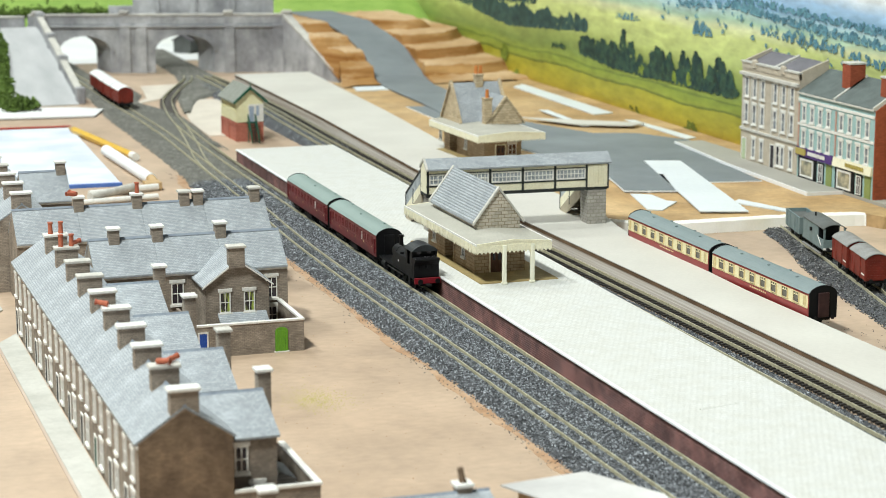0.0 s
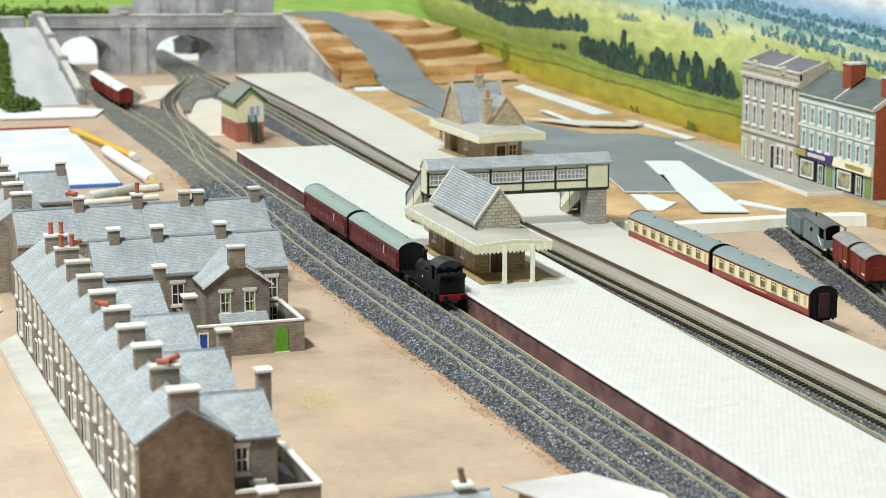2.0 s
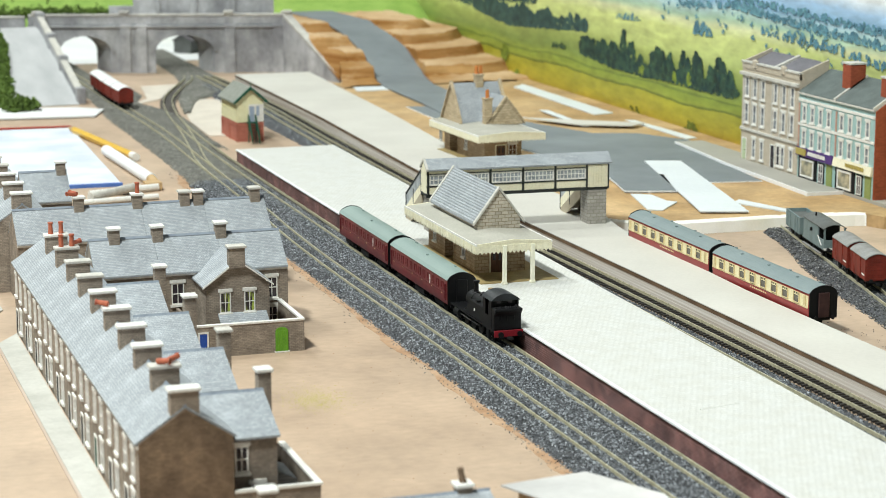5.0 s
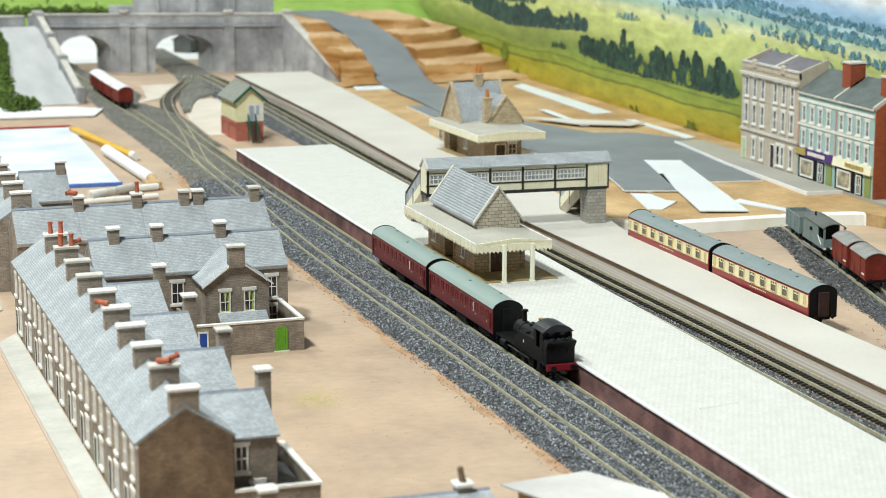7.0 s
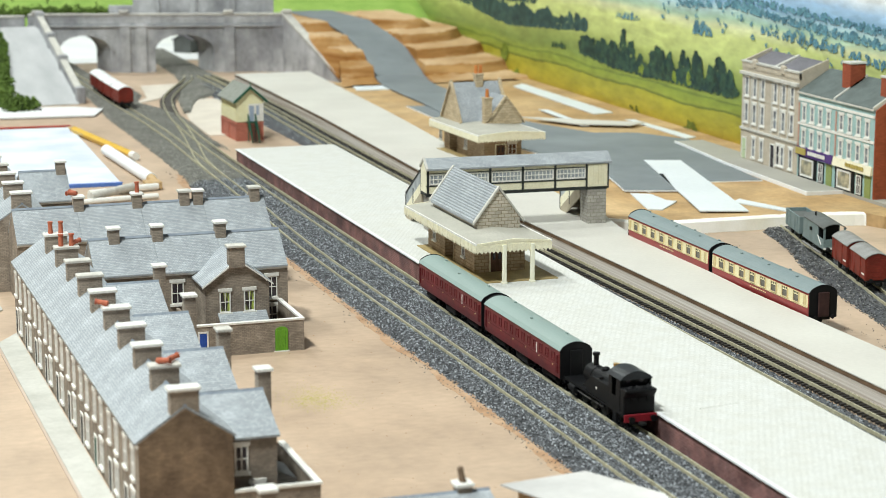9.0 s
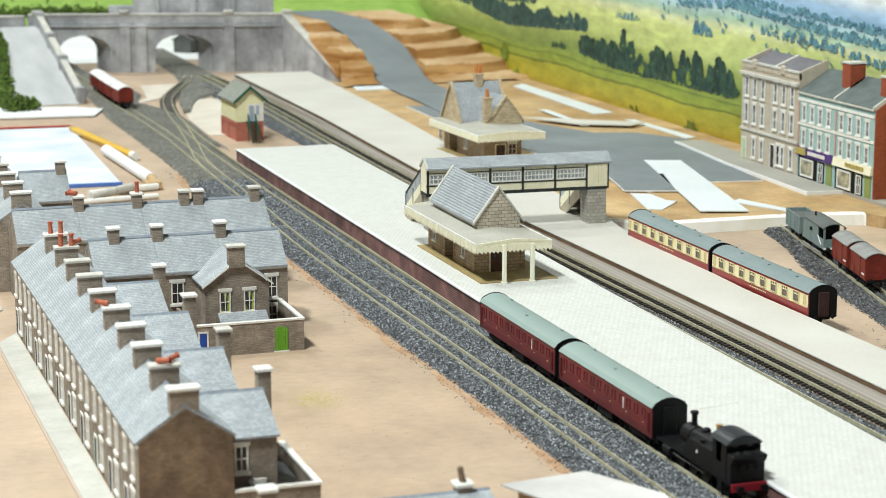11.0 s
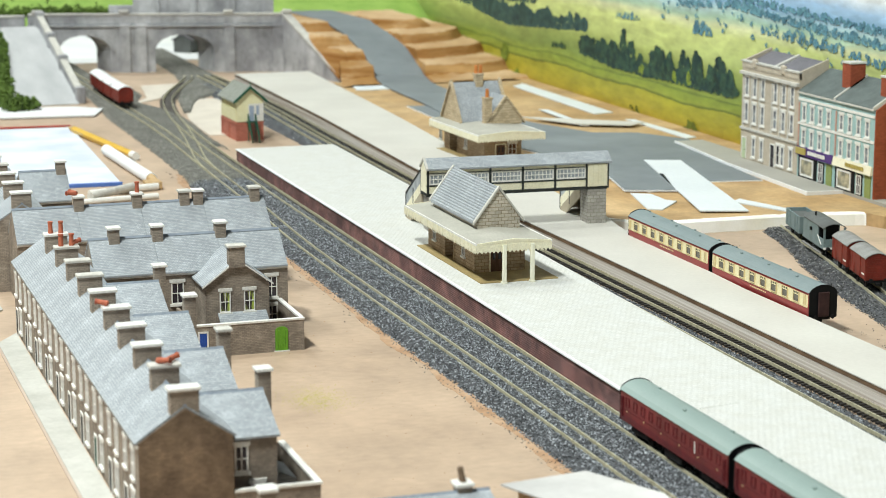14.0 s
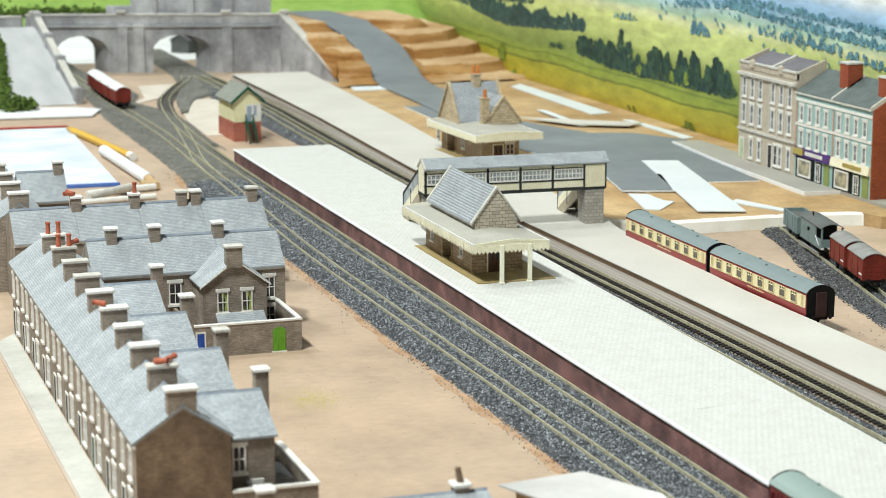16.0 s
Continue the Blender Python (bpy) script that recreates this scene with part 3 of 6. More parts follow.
def road_bridge():
    th = thing("road_bridge", mm(-60, 1290, 0, rz=-16), "grey cast stone road bridge with two arched openings", "bridge")
    W = 320
    a1, a2 = arch_profile(69, 64, 26, 20), arch_profile(191, 72, 27, 20)
    # wall with the openings cut through
    outline = [(0, -1)] + a1 + a2 + [(W, -1), (W, 58), (0, 58)]
    bm = prism(B(), outline, "y", 0, 36)
    # the openings run askew through the bridge, along the lines below
    for v in bm.verts:
        if v.co.y > 1 and 0 < v.co.x < W:
            v.co.x -= 22
    bmesh.ops.triangulate(bm, faces=[f for f in bm.faces if len(f.verts) > 4])
    part("wall", bm, CONCRETE, th)
    for prof in (a1, a2):
        ring = [(p[0] + (p[0] - (prof[0][0] + prof[-1][0]) / 2) * 0.14, p[1] * 1.0 + (3.5 if 1 < i < len(prof) - 2 else 0)) for i, p in enumerate(prof)]
        for i in range(1, len(prof) - 2):
            part("voussoir", prism(B(), [prof[i], prof[i + 1], ring[i + 1], ring[i]], "y", -1.4, -0.1), CONCRETE, th)
    for x in (6, 112, 132, 240, 300):
        part("pilaster", soft_edges(box(B(), x, x + 13, -3, -0.1, -0.5, 60), 0.6), CONCRETE, th)
    part("string_course", soft_edges(box(B(), -1, W + 1, -3.6, -0.1, 56, 59), 0.5), CONCRETE, th)
    part("parapet", box(B(), 0, W, 0, 6, 60, 70), CONCRETE, th)
    part("parapet", box(B(), 126, W - 20, 28, 36, 60, 92), CONCRETE, th)
    part("parapet", box(B(), 96, 125.8, 28, 36, 60, 80), CONCRETE, th)
    part("approach_parapet", box(B(), -130, -4, 0, 6, 50, 68), CONCRETE, th)
    part("approach_coping", soft_edges(box(B(), -130, -4, -1.2, 7.2, 68, 70.4), 0.5), GREYCAP, th)
    for x in (150, 196, 244):
        part("rear_pilaster", soft_edges(box(B(), x, x + 9, 25, 27.9, 60, 92), 0.5), CONCRETE, th)
    part("deck", box(B(), 0, W, 0, 36, 58.1, 59.9), ASPHALT, th)
    for x0 in range(0, W, 40):
        part("coping", soft_edges(box(B(), x0 + 0.3, x0 + 39.7, -1.2, 7.2, 70, 72.6), 0.5), GREYCAP, th)
        part("coping", soft_edges(box(B(), x0 + 0.3, x0 + 39.7, 27, 37, 92.1, 94.6), 0.5), GREYCAP, th) if 110 < x0 < 290 else None
    for x in (6, 112, 240, 312):
        part("pier_cap", soft_edges(box(B(), x - 1, x + 11, -3, 8, 72.6, 76.5), 0.8), GREYCAP, th)
    # wing wall beside the bank
    bm = B()
    prism(bm, [(2, -1), (-138, -1), (-138, 5), (2, 72)], "x", 0, 9)
    wing = part("wing_wall", bm, CONCRETE, th, at=mm(W - 9, 0, 0, rz=31))
    for i in range(6):
        a, c = 2 - 140 * i / 6, 2 - 140 * (i + 1) / 6
        za, zc = 72 - 67 * i / 6, 72 - 67 * (i + 1) / 6
        part("wing_coping", prism(B(), [(a - 0.3, za), (c + 0.3, zc), (c + 0.3, zc + 2.6), (a - 0.3, za + 2.6)], "x", -1.3, 10.3), GREYCAP, wing)
    return th


road_bridge()


def ramp():
    th = thing("ramp_road", mm(-47, 1270, 0), "white card road ramp with a grey stone side wall", "ramp")
    prof = [(10, -1), (-300, -1), (-300, 1), (10, 58)]
    part("verge", prism(B(), [(10, -1), (-300, -1), (-300, 0.6), (10, 57)], "x", -190, -70.2), HEDGE, th, "olive green flocked verge")
    part("roadway", prism(B(), prof, "x", -70, -3), RAMPCARD, th, "plain white card roadway")
    bm = B()
    prism(bm, [(10, -1), (-292, -1), (-292, 12), (10, 70)], "x", -3, 3)
    part("side_wall", bm, CONCRETE, th)
    for i in range(10):
        y0, y1 = 10 - i * 30, 10 - (i + 1) * 30
        z0, z1 = 70 + (12 - 70) * i / 10, 70 + (12 - 70) * (i + 1) / 10
        part("coping", prism(B(), [(y0 - 0.4, z0), (y1 + 0.4, z1), (y1 + 0.4, z1 + 2.4), (y0 - 0.4, z0 + 2.4)], "x", -3.8, 3.8), CAPSTONE, th)
    for i in (0, 3, 6, 10):
        y, z = 8 - i * 29.5, 70 + (12 - 70) * i / 10
        part("pier", soft_edges(box(B(), -4.5, 5.5, y - 6, y + 6, -0.5, z + 6), 0.8), CONCRETE, th)
    return th


ramp()


def bank():
    """A carved slope in steps with a road running down it."""
    th = thing("embankment", mm(0, 0, 0), "carved brown insulation-board embankment with rough steps", "embankment", kind="structure")
    ky, kz = (690, 940, 1020, 1060, 1100, 1150, 1200, 1340), (11.5, 11.5, 13, 21, 36, 49, 61, 64)
    mid = spline([(306, 690), (312, 780), (318, 935), (335, 1040), (337, 1100), (332, 1150), (322, 1200), (306, 1330)], 8)
    mx, my = [p[0] for p in mid], [p[1] for p in mid]

    def height(x, y):
        k = min(1, max(0, (y - 958) / 240))
        side = 1 - max(0, (x - 385) / 95) ** 2 * 0.4
        h = 8 + 52 * k * side
        q = (h + 2.0 * noise.noise((x * 0.02, y * 0.02, 4))) / 12.5
        f = q - math.floor(q)
        ledge = (math.floor(q) + min(1, max(0, (f - 0.45) / 0.2))) * 12.5
        h = 0.86 * ledge + 0.14 * h + 1.2 * noise.noise((x * 0.06, y * 0.06, 0)) + 0.6 * noise.noise((x * 0.2, y * 0.2, 0))
        if abs(x - np.interp(y, my, mx)) < 31:
            h = min(h, float(np.interp(y, ky, kz)) - 1.5)
        return h
    bm = B()
    nx, ny = 120, 190
    grid = []
    for j in range(ny + 1):
        y = 948 + 392 * j / ny
        xl = 243 + max(0, 1200 - y) * 0.225 if y > 1066 else 273 - (1066 - y) * 0.26
        wing_top = 70 - 67 * (1204 - y) / 138
        row = []
        for i in range(nx + 1):
            x = xl + (476 - xl) * i / nx
            h = height(x, y)
            if 1066 < y < 1200 and x - xl < 12:
                k = (x - xl) / 12
                h = h * k + min(h, wing_top) * (1 - k)
            row.append(bm.verts.new((x, y, h)))
        grid.append(row)
    for j in range(ny):
        for i in range(nx):
            bm.faces.new((grid[j][i], grid[j][i + 1], grid[j + 1][i + 1], grid[j + 1][i]))
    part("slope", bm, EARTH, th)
    # the road card
    bm = B()
    rows = []
    for p, l, r in zip(mid, offset_line(mid, -29.5), offset_line(mid, 29.5)):
        z = float(np.interp(p[1], ky, kz))
        rows.append([bm.verts.new((l[0], l[1], z)), bm.verts.new((r[0], r[1], z)), bm.verts.new((r[0], r[1], z - 1.2)), bm.verts.new((l[0], l[1], z - 1.2))])
    for a, b in zip(rows, rows[1:]):
        for i in range(4):
            bm.faces.new((a[i], a[(i + 1) % 4], b[(i + 1) % 4], b[i]))
    part("bank_road", bm, ASPHALT, th, "smooth grey card road sweeping up the slope")
    return th


bank()
# grass above the bank, and the open space behind the arches
bm = B()
grid = [[bm.verts.new((215 + 262 * i / 40, 1285 + 500 * j / 40, 53 + min(25, j * 3.2) - 26 * max(0, (262 * i / 40 - 165) / 95) ** 2 * max(0, 1 - j / 12) + 1.5 * noise.noise((i * 0.3, j * 0.3, 0)))) for i in range(41)] for j in range(41)]
for j in range(40):
    for i in range(40):
        bm.faces.new((grid[j][i], grid[j][i + 1], grid[j + 1][i + 1], grid[j + 1][i]))
solid("grass_hill", bm, GRASS, "bright green static-grass hilltop above the bank", "hill", kind="structure", smooth=True)
solid("card_sheet", prism(B(), [(-120, 1372), (270, 1372), (270, 1748), (-120, 1748)], "z", 0.1, 1.0), WHITE, "white card sheets behind the bridge", "card", group="card offcuts")
solid("grass_mat", prism(B(), [(-890, 1400), (-125, 1400), (-125, 1749), (210, 1749), (210, 2190), (-890, 2190)], "z", 0.1, 1.6), HEDGE, "dark green flocked grass mat behind the bridge", "grass mat", kind="structure")
solid("grass_bank", prism(B(), [(1750, 1.7), (2195, 66), (2195, 1.7)], "x", -890, 465), GRASS, "green flocked bank below the backdrop", "bank", kind="structure")
hut = thing("hut", mm(155, 1462, 1.0, rz=-40), "small dark hut with a pale roof behind the bridge", "hut")
part("wall", prism(B(), [(0, 0), (26, 0), (26, 17), (13, 24), (0, 17)], "y", 0, 34), WAGROOFD, hut)
part("roof", prism(B(), [(-2, 16), (13, 24.2), (28, 16), (28, 17.4), (13, 26), (-2, 17.4)], "y", -2, 36), ROOFDARK2, hut, "pale grey roof")

# the town's raised board, roads and offcuts
town = thing("town_board", mm(0, 0, 0), "raised tan board that carries the town", "baseboard", kind="structure")
part("board", prism(B(), [(208, 112), (240, 88), (268, 84), (345, 82), (402, 74), (410, 52), (478, 22), (478, 1000), (246, 1000), (226, 690), (213, 508)], "z", -0.5, 9.4), TOWNBASE, town)
bm = B()
ys = spline([(206, 110), (224, 92), (245, 83), (268, 80), (345, 78), (396, 71), (404, 68)], 4)
jag = [(p[0], p[1] + 1.0 * noise.noise((p[0] * 0.09, 0.5, 0))) for p in ys]
rows = [[bm.verts.new((p[0], p[1] - 0.6, -0.5)), bm.verts.new((p[0], p[1], 8.4)), bm.verts.new((p[0], p[1] + 2, 10.0 + 0.8 * noise.noise((p[0] * 0.2, 2, 0)))), bm.verts.new((p[0], p[1] + 10, 9.2))] for p in jag]
for a, b in zip(rows, rows[1:]):
    for i in range(3):
        bm.faces.new((a[i], a[i + 1], b[i + 1], b[i]))
part("plaster_edge", bm, PLASTER, town, "rough white plastered edge")


def card_plate(name, pts, z, material, label, category, core=1.0):
    """A sheet of grey-faced card whose white core shows along its cut edges."""
    cx, cy = sum(p[0] for p in pts) / len(pts), sum(p[1] for p in pts) / len(pts)
    top = solid(name, prism(B(), pts, "z", z - 0.3, z), material, label, category, kind="structure")
    part("card_core", prism(B(), [(p[0] + core * (1 if p[0] > cx else -1) * 0.6, p[1] + core * (1 if p[1] > cy else -1)) for p in pts], "z", z - 1.4, z - 0.3), WHITE, top, "white cut edge of the card")
    return top


card_plate("town_road", [(285, 205), (315, 214), (353, 235), (397, 227), (405, 305), (414, 412), (440, 455), (411, 513), (371, 527), (345, 600), (300, 760), (262, 770), (258, 560), (285, 332)], 10.4, ASPHALT, "flat grey card road of the town square", "road")
card_plate("town_road", [(267, 212), (306, 199), (330, 276), (311, 283), (300, 345), (291, 322), (276, 252)], 11.6, ASPHALT, "grey card road plate overlapping the square", "road")
pave = solid("pavement", prism(B(), [(400, 153), (430, 151), (430, 60), (445, 60), (445, 440), (418, 440), (416, 412), (406, 311)], "z", 9.2, 12.0), PAVEGREY, "smooth grey-beige pavement in front of the shops", "pavement", kind="structure")
part("kerb", prism(B(), [(398.6, 152), (431, 150), (431, 151), (400, 153), (406, 311), (416, 412), (418, 440), (416.6, 440), (414.6, 412), (404.6, 311)], "z", 9.2, 12.3), WHITE, pave, "white cut kerb edge")

# ---- backdrop ----


def backdrop_print():
    """The printed hills: bands of field, hedge, meadow, wooded hill and pale sky by height, broken by noise."""
    m = bpy.data.materials.new("backdrop_print")
    m.use_nodes = True
    N, L = m.node_tree.nodes, m.node_tree.links
    b = N["Principled BSDF"]
    tc = N.new("ShaderNodeTexCoord")
    sep = N.new("ShaderNodeSeparateXYZ")
    L.new(tc.outputs["Object"], sep.inputs[0])
    mp = N.new("ShaderNodeMapping")
    mp.inputs["Scale"].default_value = (1, 9, 26)
    L.new(tc.outputs["Object"], mp.inputs[0])
    n = N.new("ShaderNodeTexNoise")
    n.inputs["Scale"].default_value, n.inputs["Detail"].default_value = 1.0, 6
    L.new(mp.outputs[0], n.inputs["Vector"])
    def math_node(op, a, c):
        q = N.new("ShaderNodeMath")
        q.operation = op
        for i, v in enumerate((a, c)):
            if isinstance(v, (int, float)):
                q.inputs[i].default_value = v
            else:
                L.new(v, q.inputs[i])
        return q.outputs[0]
    h = math_node("MULTIPLY", sep.outputs["Z"], 1 / 0.2)
    w = math_node("MULTIPLY", math_node("SUBTRACT", n.outputs["Fac"], 0.5), 0.075)
    h = math_node("ADD", h, w)
    r = N.new("ShaderNodeValToRGB")
    stops = [(0.0, (0.30, 0.15, 0.02)), (0.03, (0.36, 0.23, 0.02)), (0.075, (0.40, 0.34, 0.03)), (0.165, (0.38, 0.38, 0.04)), (0.172, (0.10, 0.14, 0.025)), (0.182, (0.29, 0.35, 0.05)),
             (0.215, (0.25, 0.33, 0.05)), (0.222, (0.13, 0.19, 0.04)), (0.23, (0.27, 0.35, 0.06)), (0.28, (0.20, 0.28, 0.07)), (0.36, (0.33, 0.40, 0.11)), (0.42, (0.55, 0.63, 0.22)), (0.53, (0.64, 0.70, 0.27)), (0.575, (0.72, 0.74, 0.44)), (0.61, (0.42, 0.59, 0.44)),
             (0.65, (0.48, 0.65, 0.66)), (0.69, (0.26, 0.45, 0.64)), (0.75, (0.42, 0.62, 0.86)), (0.80, (0.92, 0.96, 1.0))]
    els = r.color_ramp.elements
    while len(els) < len(stops):
        els.new(0.5)
    for e, (p, c) in zip(els, stops):
        e.position, e.color = p, (*c, 1)
    L.new(h, r.inputs[0])
    # patchwork of fields
    mp2 = N.new("ShaderNodeMapping")
    mp2.inputs["Scale"].default_value = (1, 11, 48)
    L.new(tc.outputs["Object"], mp2.inputs[0])
    v = N.new("ShaderNodeTexVoronoi")
    v.inputs["Scale"].default_value = 1.0
    L.new(mp2.outputs[0], v.inputs["Vector"])
    hs = N.new("ShaderNodeHueSaturation")
    sepc = N.new("ShaderNodeSeparateColor")
    L.new(v.outputs["Color"], sepc.inputs[0])
    mr = N.new("ShaderNodeMapRange")
    mr.inputs["To Min"].default_value, mr.inputs["To Max"].default_value = 0.92, 1.08
    L.new(sepc.outputs[0], mr.inputs["Value"])
    mp3 = N.new("ShaderNodeMapping")
    mp3.inputs["Scale"].default_value = (1, 40, 130)
    L.new(tc.outputs["Object"], mp3.inputs[0])
    n3 = N.new("ShaderNodeTexNoise")
    n3.inputs["Scale"].default_value, n3.inputs["Detail"].default_value = 1.0, 6
    L.new(mp3.outputs[0], n3.inputs["Vector"])
    mottle = math_node("ADD", math_node("MULTIPLY", math_node("SUBTRACT", n3.outputs["Fac"], 0.5), 0.9), 1.0)
    L.new(r.outputs[0], hs.inputs["Color"]), L.new(math_node("MULTIPLY", mr.outputs[0], mottle), hs.inputs["Value"])
    L.new(hs.outputs[0], b.inputs["Base Color"])
    b.inputs["Roughness"].default_value = 0.45
    return m


backdrop = solid("backdrop", box(B(), 472, 480, -500, 1420, 0, 420), backdrop_print(), "printed photographic backdrop of green hills and fields", "backdrop", kind="structure")
part("left_return", box(B(), -900, 480, 2200, 2208, 0, 420), backdrop.data.materials[0], backdrop)
TREEPRINT = mat("printed_tree", (0.045, 0.105, 0.06), (0.010, 0.04, 0.042), rough=0.5, scale=130, fine=420, lo=0.4, hi=0.68, grain=0.3, bump=0, vary=0.5)
TREEWOOD = mat("printed_wood", (0.045, 0.10, 0.085), (0.018, 0.05, 0.06), rough=0.5, scale=110, fine=420, grain=0.2, bump=0, vary=0.4)
TREEBLUE = mat("printed_far_tree", (0.15, 0.32, 0.38), (0.08, 0.20, 0.28), rough=0.5, scale=120, fine=400, bump=0, vary=0.35)
BUSHPRINT = mat("printed_bush", (0.26, 0.34, 0.04), (0.14, 0.20, 0.03), rough=0.5, scale=90, fine=400, bump=0, vary=0.3)
DARKBUSH = mat("printed_dark_bush", (0.12, 0.15, 0.02), (0.07, 0.08, 0.012), rough=0.5, scale=90, fine=400, bump=0, vary=0.3)
rgb = random.Random(11)
LAYER = [0]


def printed_tree(y, z, w, h, material, peak=0.35):
    """The flat print of a tree on the backdrop: a crown of many small overlapping leaf masses, broad below and narrow above."""
    bm = B()
    count = max(7, min(40, int(w * h / 16)))
    for k in range(count):
        f = (k + rgb.random()) / count
        half = 0.62 * w * math.sin(math.pi * (0.22 + 0.70 * f)) ** 0.7 * (1 - (0.7 - peak) * f)
        cy, cz = y + rgb.uniform(-0.75, 0.75) * half, z + h * (0.12 + 0.76 * f)
        r = (0.11 + 0.09 * rgb.random()) * min(w, h) + 0.5
        LAYER[0] += 1
        x = 471.97 - 0.0002 * LAYER[0]
        n = 9
        bm.faces.new([bm.verts.new((x, cy - r * rgb.uniform(0.75, 1.2) * math.cos(2 * math.pi * q / n), cz + 0.85 * r * rgb.uniform(0.75, 1.2) * math.sin(2 * math.pi * q / n))) for q in range(n)])
    return part("printed_tree", bm, material, backdrop)


def tree_row(y0, z0, y1, z1, n, w, h, material, peak=0.35):
    for i in range(n):
        k = (i + rgb.uniform(0.1, 0.9)) / n
        printed_tree(y0 + (y1 - y0) * k, z0 + (z1 - z0) * k - 2, w * rgb.uniform(0.7, 1.3), h * rgb.uniform(0.65, 1.15), material, peak)


# the high woods, then the row of tall trees above the fields
tree_row(1240, 84, 1150, 80, 8, 26, 16, TREEWOOD)
tree_row(1150, 78, 1030, 68, 15, 30, 26, TREEWOOD)
tree_row(1030, 68, 900, 76, 16, 28, 24, TREEWOOD)
tree_row(910, 75, 786, 82, 14, 26, 18, TREEWOOD)
tree_row(1130, 92, 940, 100, 14, 34, 10, TREEWOOD)
tree_row(800, 56, 640, 49, 26, 26, 21, TREEPRINT, 0.5)
for y, z, w, h in ((770, 54, 34, 22), (742, 51, 30, 27), (715, 47, 36, 30), (687, 48, 20, 48), (668, 49, 26, 33), (642, 49, 26, 22), (612, 50, 24, 28), (602, 51, 22, 34), (590, 51, 24, 30), (574, 52, 22, 28),
                   (543, 51, 18, 36), (532, 50, 22, 30), (513, 51, 22, 38), (505, 51, 20, 33), (481, 51, 24, 26), (465, 51, 22, 37), (456, 51, 22, 33), (440, 51, 24, 26)):
    printed_tree(y, z, w, h, TREEPRINT, 0.3)
tree_row(640, 50, 550, 52, 16, 18, 14, TREEPRINT, 0.6)
tree_row(540, 51, 425, 52, 18, 18, 13, TREEPRINT, 0.6)
for y, z, w, h in ((640, 49, 14, 12), (560, 51, 12, 12), (528, 50, 12, 16)):
    printed_tree(y, z, w, h, BUSHPRINT)
tree_row(885, 56, 845, 57, 5, 13, 8, TREEPRINT)
tree_row(705, 104, 650, 105, 6, 16, 8, TREEBLUE)
tree_row(515, 104, 482, 105, 5, 14, 14, TREEBLUE)
tree_row(560, 128, 450, 134, 12, 20, 7, TREEBLUE)
tree_row(450, 136, 305, 128, 26, 18, 9, TREEBLUE)
tree_row(305, 128, 120, 121, 30, 18, 9, TREEBLUE)
tree_row(440, 144, 120, 132, 34, 24, 8, TREEBLUE)
tree_row(380, 117, 250, 113, 14, 11, 8, TREEBLUE)
tree_row(330, 120, 120, 103, 22, 12, 9, TREEBLUE)
tree_row(260, 96, 120, 92, 8, 10, 7, TREEBLUE)
for y, z, w, h, m in ((1000, 4, 26, 14, BUSHPRINT), (1040, 24, 24, 20, BUSHPRINT), (523, 5, 36, 13, DARKBUSH), (655, 9, 30, 8, DARKBUSH), (760, 2, 50, 6, DARKBUSH), (600, 2, 60, 5, DARKBUSH)):
    printed_tree(y, z, w, h, m, 0.6)
for i in range(70):
    y = rgb.uniform(120, 620)
    printed_tree(y, rgb.uniform(96, 132) + (y - 120) * 0.02, rgb.uniform(3, 9), rgb.uniform(2.5, 5), TREEBLUE)

# ---- the room ----
ROOM = [("wall_north", (-3000, 2600, 2900, 2960, -1000, 2500)), ("wall_south", (-3000, 2600, -3060, -3000, -1000, 2500)), ("wall_east", (2600, 2660, -3000, 2900, -1000, 2500)), ("wall_west", (-3060, -3000, -3000, 2900, -1000, 2500))]
for nm, q in ROOM:
    solid(nm, box(B(), *q), WALLPAINT, "plain grey painted wall", "wall", kind="structure")
solid("ceiling", box(B(), -3000, 2600, -3000, 2900, 2500, 2560), WALLPAINT, "plain white ceiling", "ceiling", kind="structure")
solid("floor", box(B(), -3000, 2600, -3000, 2900, -1060, -1000), CARPET, "grey carpeted floor", "floor", kind="structure")
# unseen housings added over the lamps
for x, y, p, sx, sy in LAMPS:
    th = thing("ceiling_light", pose(x, y, 2.5), "white ceiling lamp housing, added out of view", "ceiling light", "ceiling lights")
    part("housing", box(B(), -sx * 400, sx * 400, -sy * 520, sy * 520, -40, 0), TRIM, th)

# ---- windows and doors ----
WINDOW_MESHES = {}


def lattice(xs, zs, y0, y1):
    """One connected frame: bars on the even spans of xs and zs, openings where two odd spans cross."""
    bm = B()
    front = [[bm.verts.new((x, y0, z)) for z in zs] for x in xs]
    back = [[bm.verts.new((x, y1, z)) for z in zs] for x in xs]
    nx, nz = len(xs) - 1, len(zs) - 1
    bar = lambda i, k: 0 <= i < nx and 0 <= k < nz and (i % 2 == 0 or k % 2 == 0)
    for i in range(nx):
        for k in range(nz):
            if not bar(i, k):
                continue
            bm.faces.new((front[i][k], front[i + 1][k], front[i + 1][k + 1], front[i][k + 1]))
            bm.faces.new((back[i][k], back[i][k + 1], back[i + 1][k + 1], back[i + 1][k]))
            for di, dk, a, c in ((-1, 0, (i, k), (i, k + 1)), (1, 0, (i + 1, k + 1), (i + 1, k)), (0, -1, (i + 1, k), (i, k)), (0, 1, (i, k + 1), (i + 1, k + 1))):
                if not bar(i + di, k + dk):
                    bm.faces.new((front[a[0]][a[1]], front[c[0]][c[1]], back[c[0]][c[1]], back[a[0]][a[1]]))
    bmesh.ops.recalc_face_normals(bm, faces=bm.faces)
    return bm



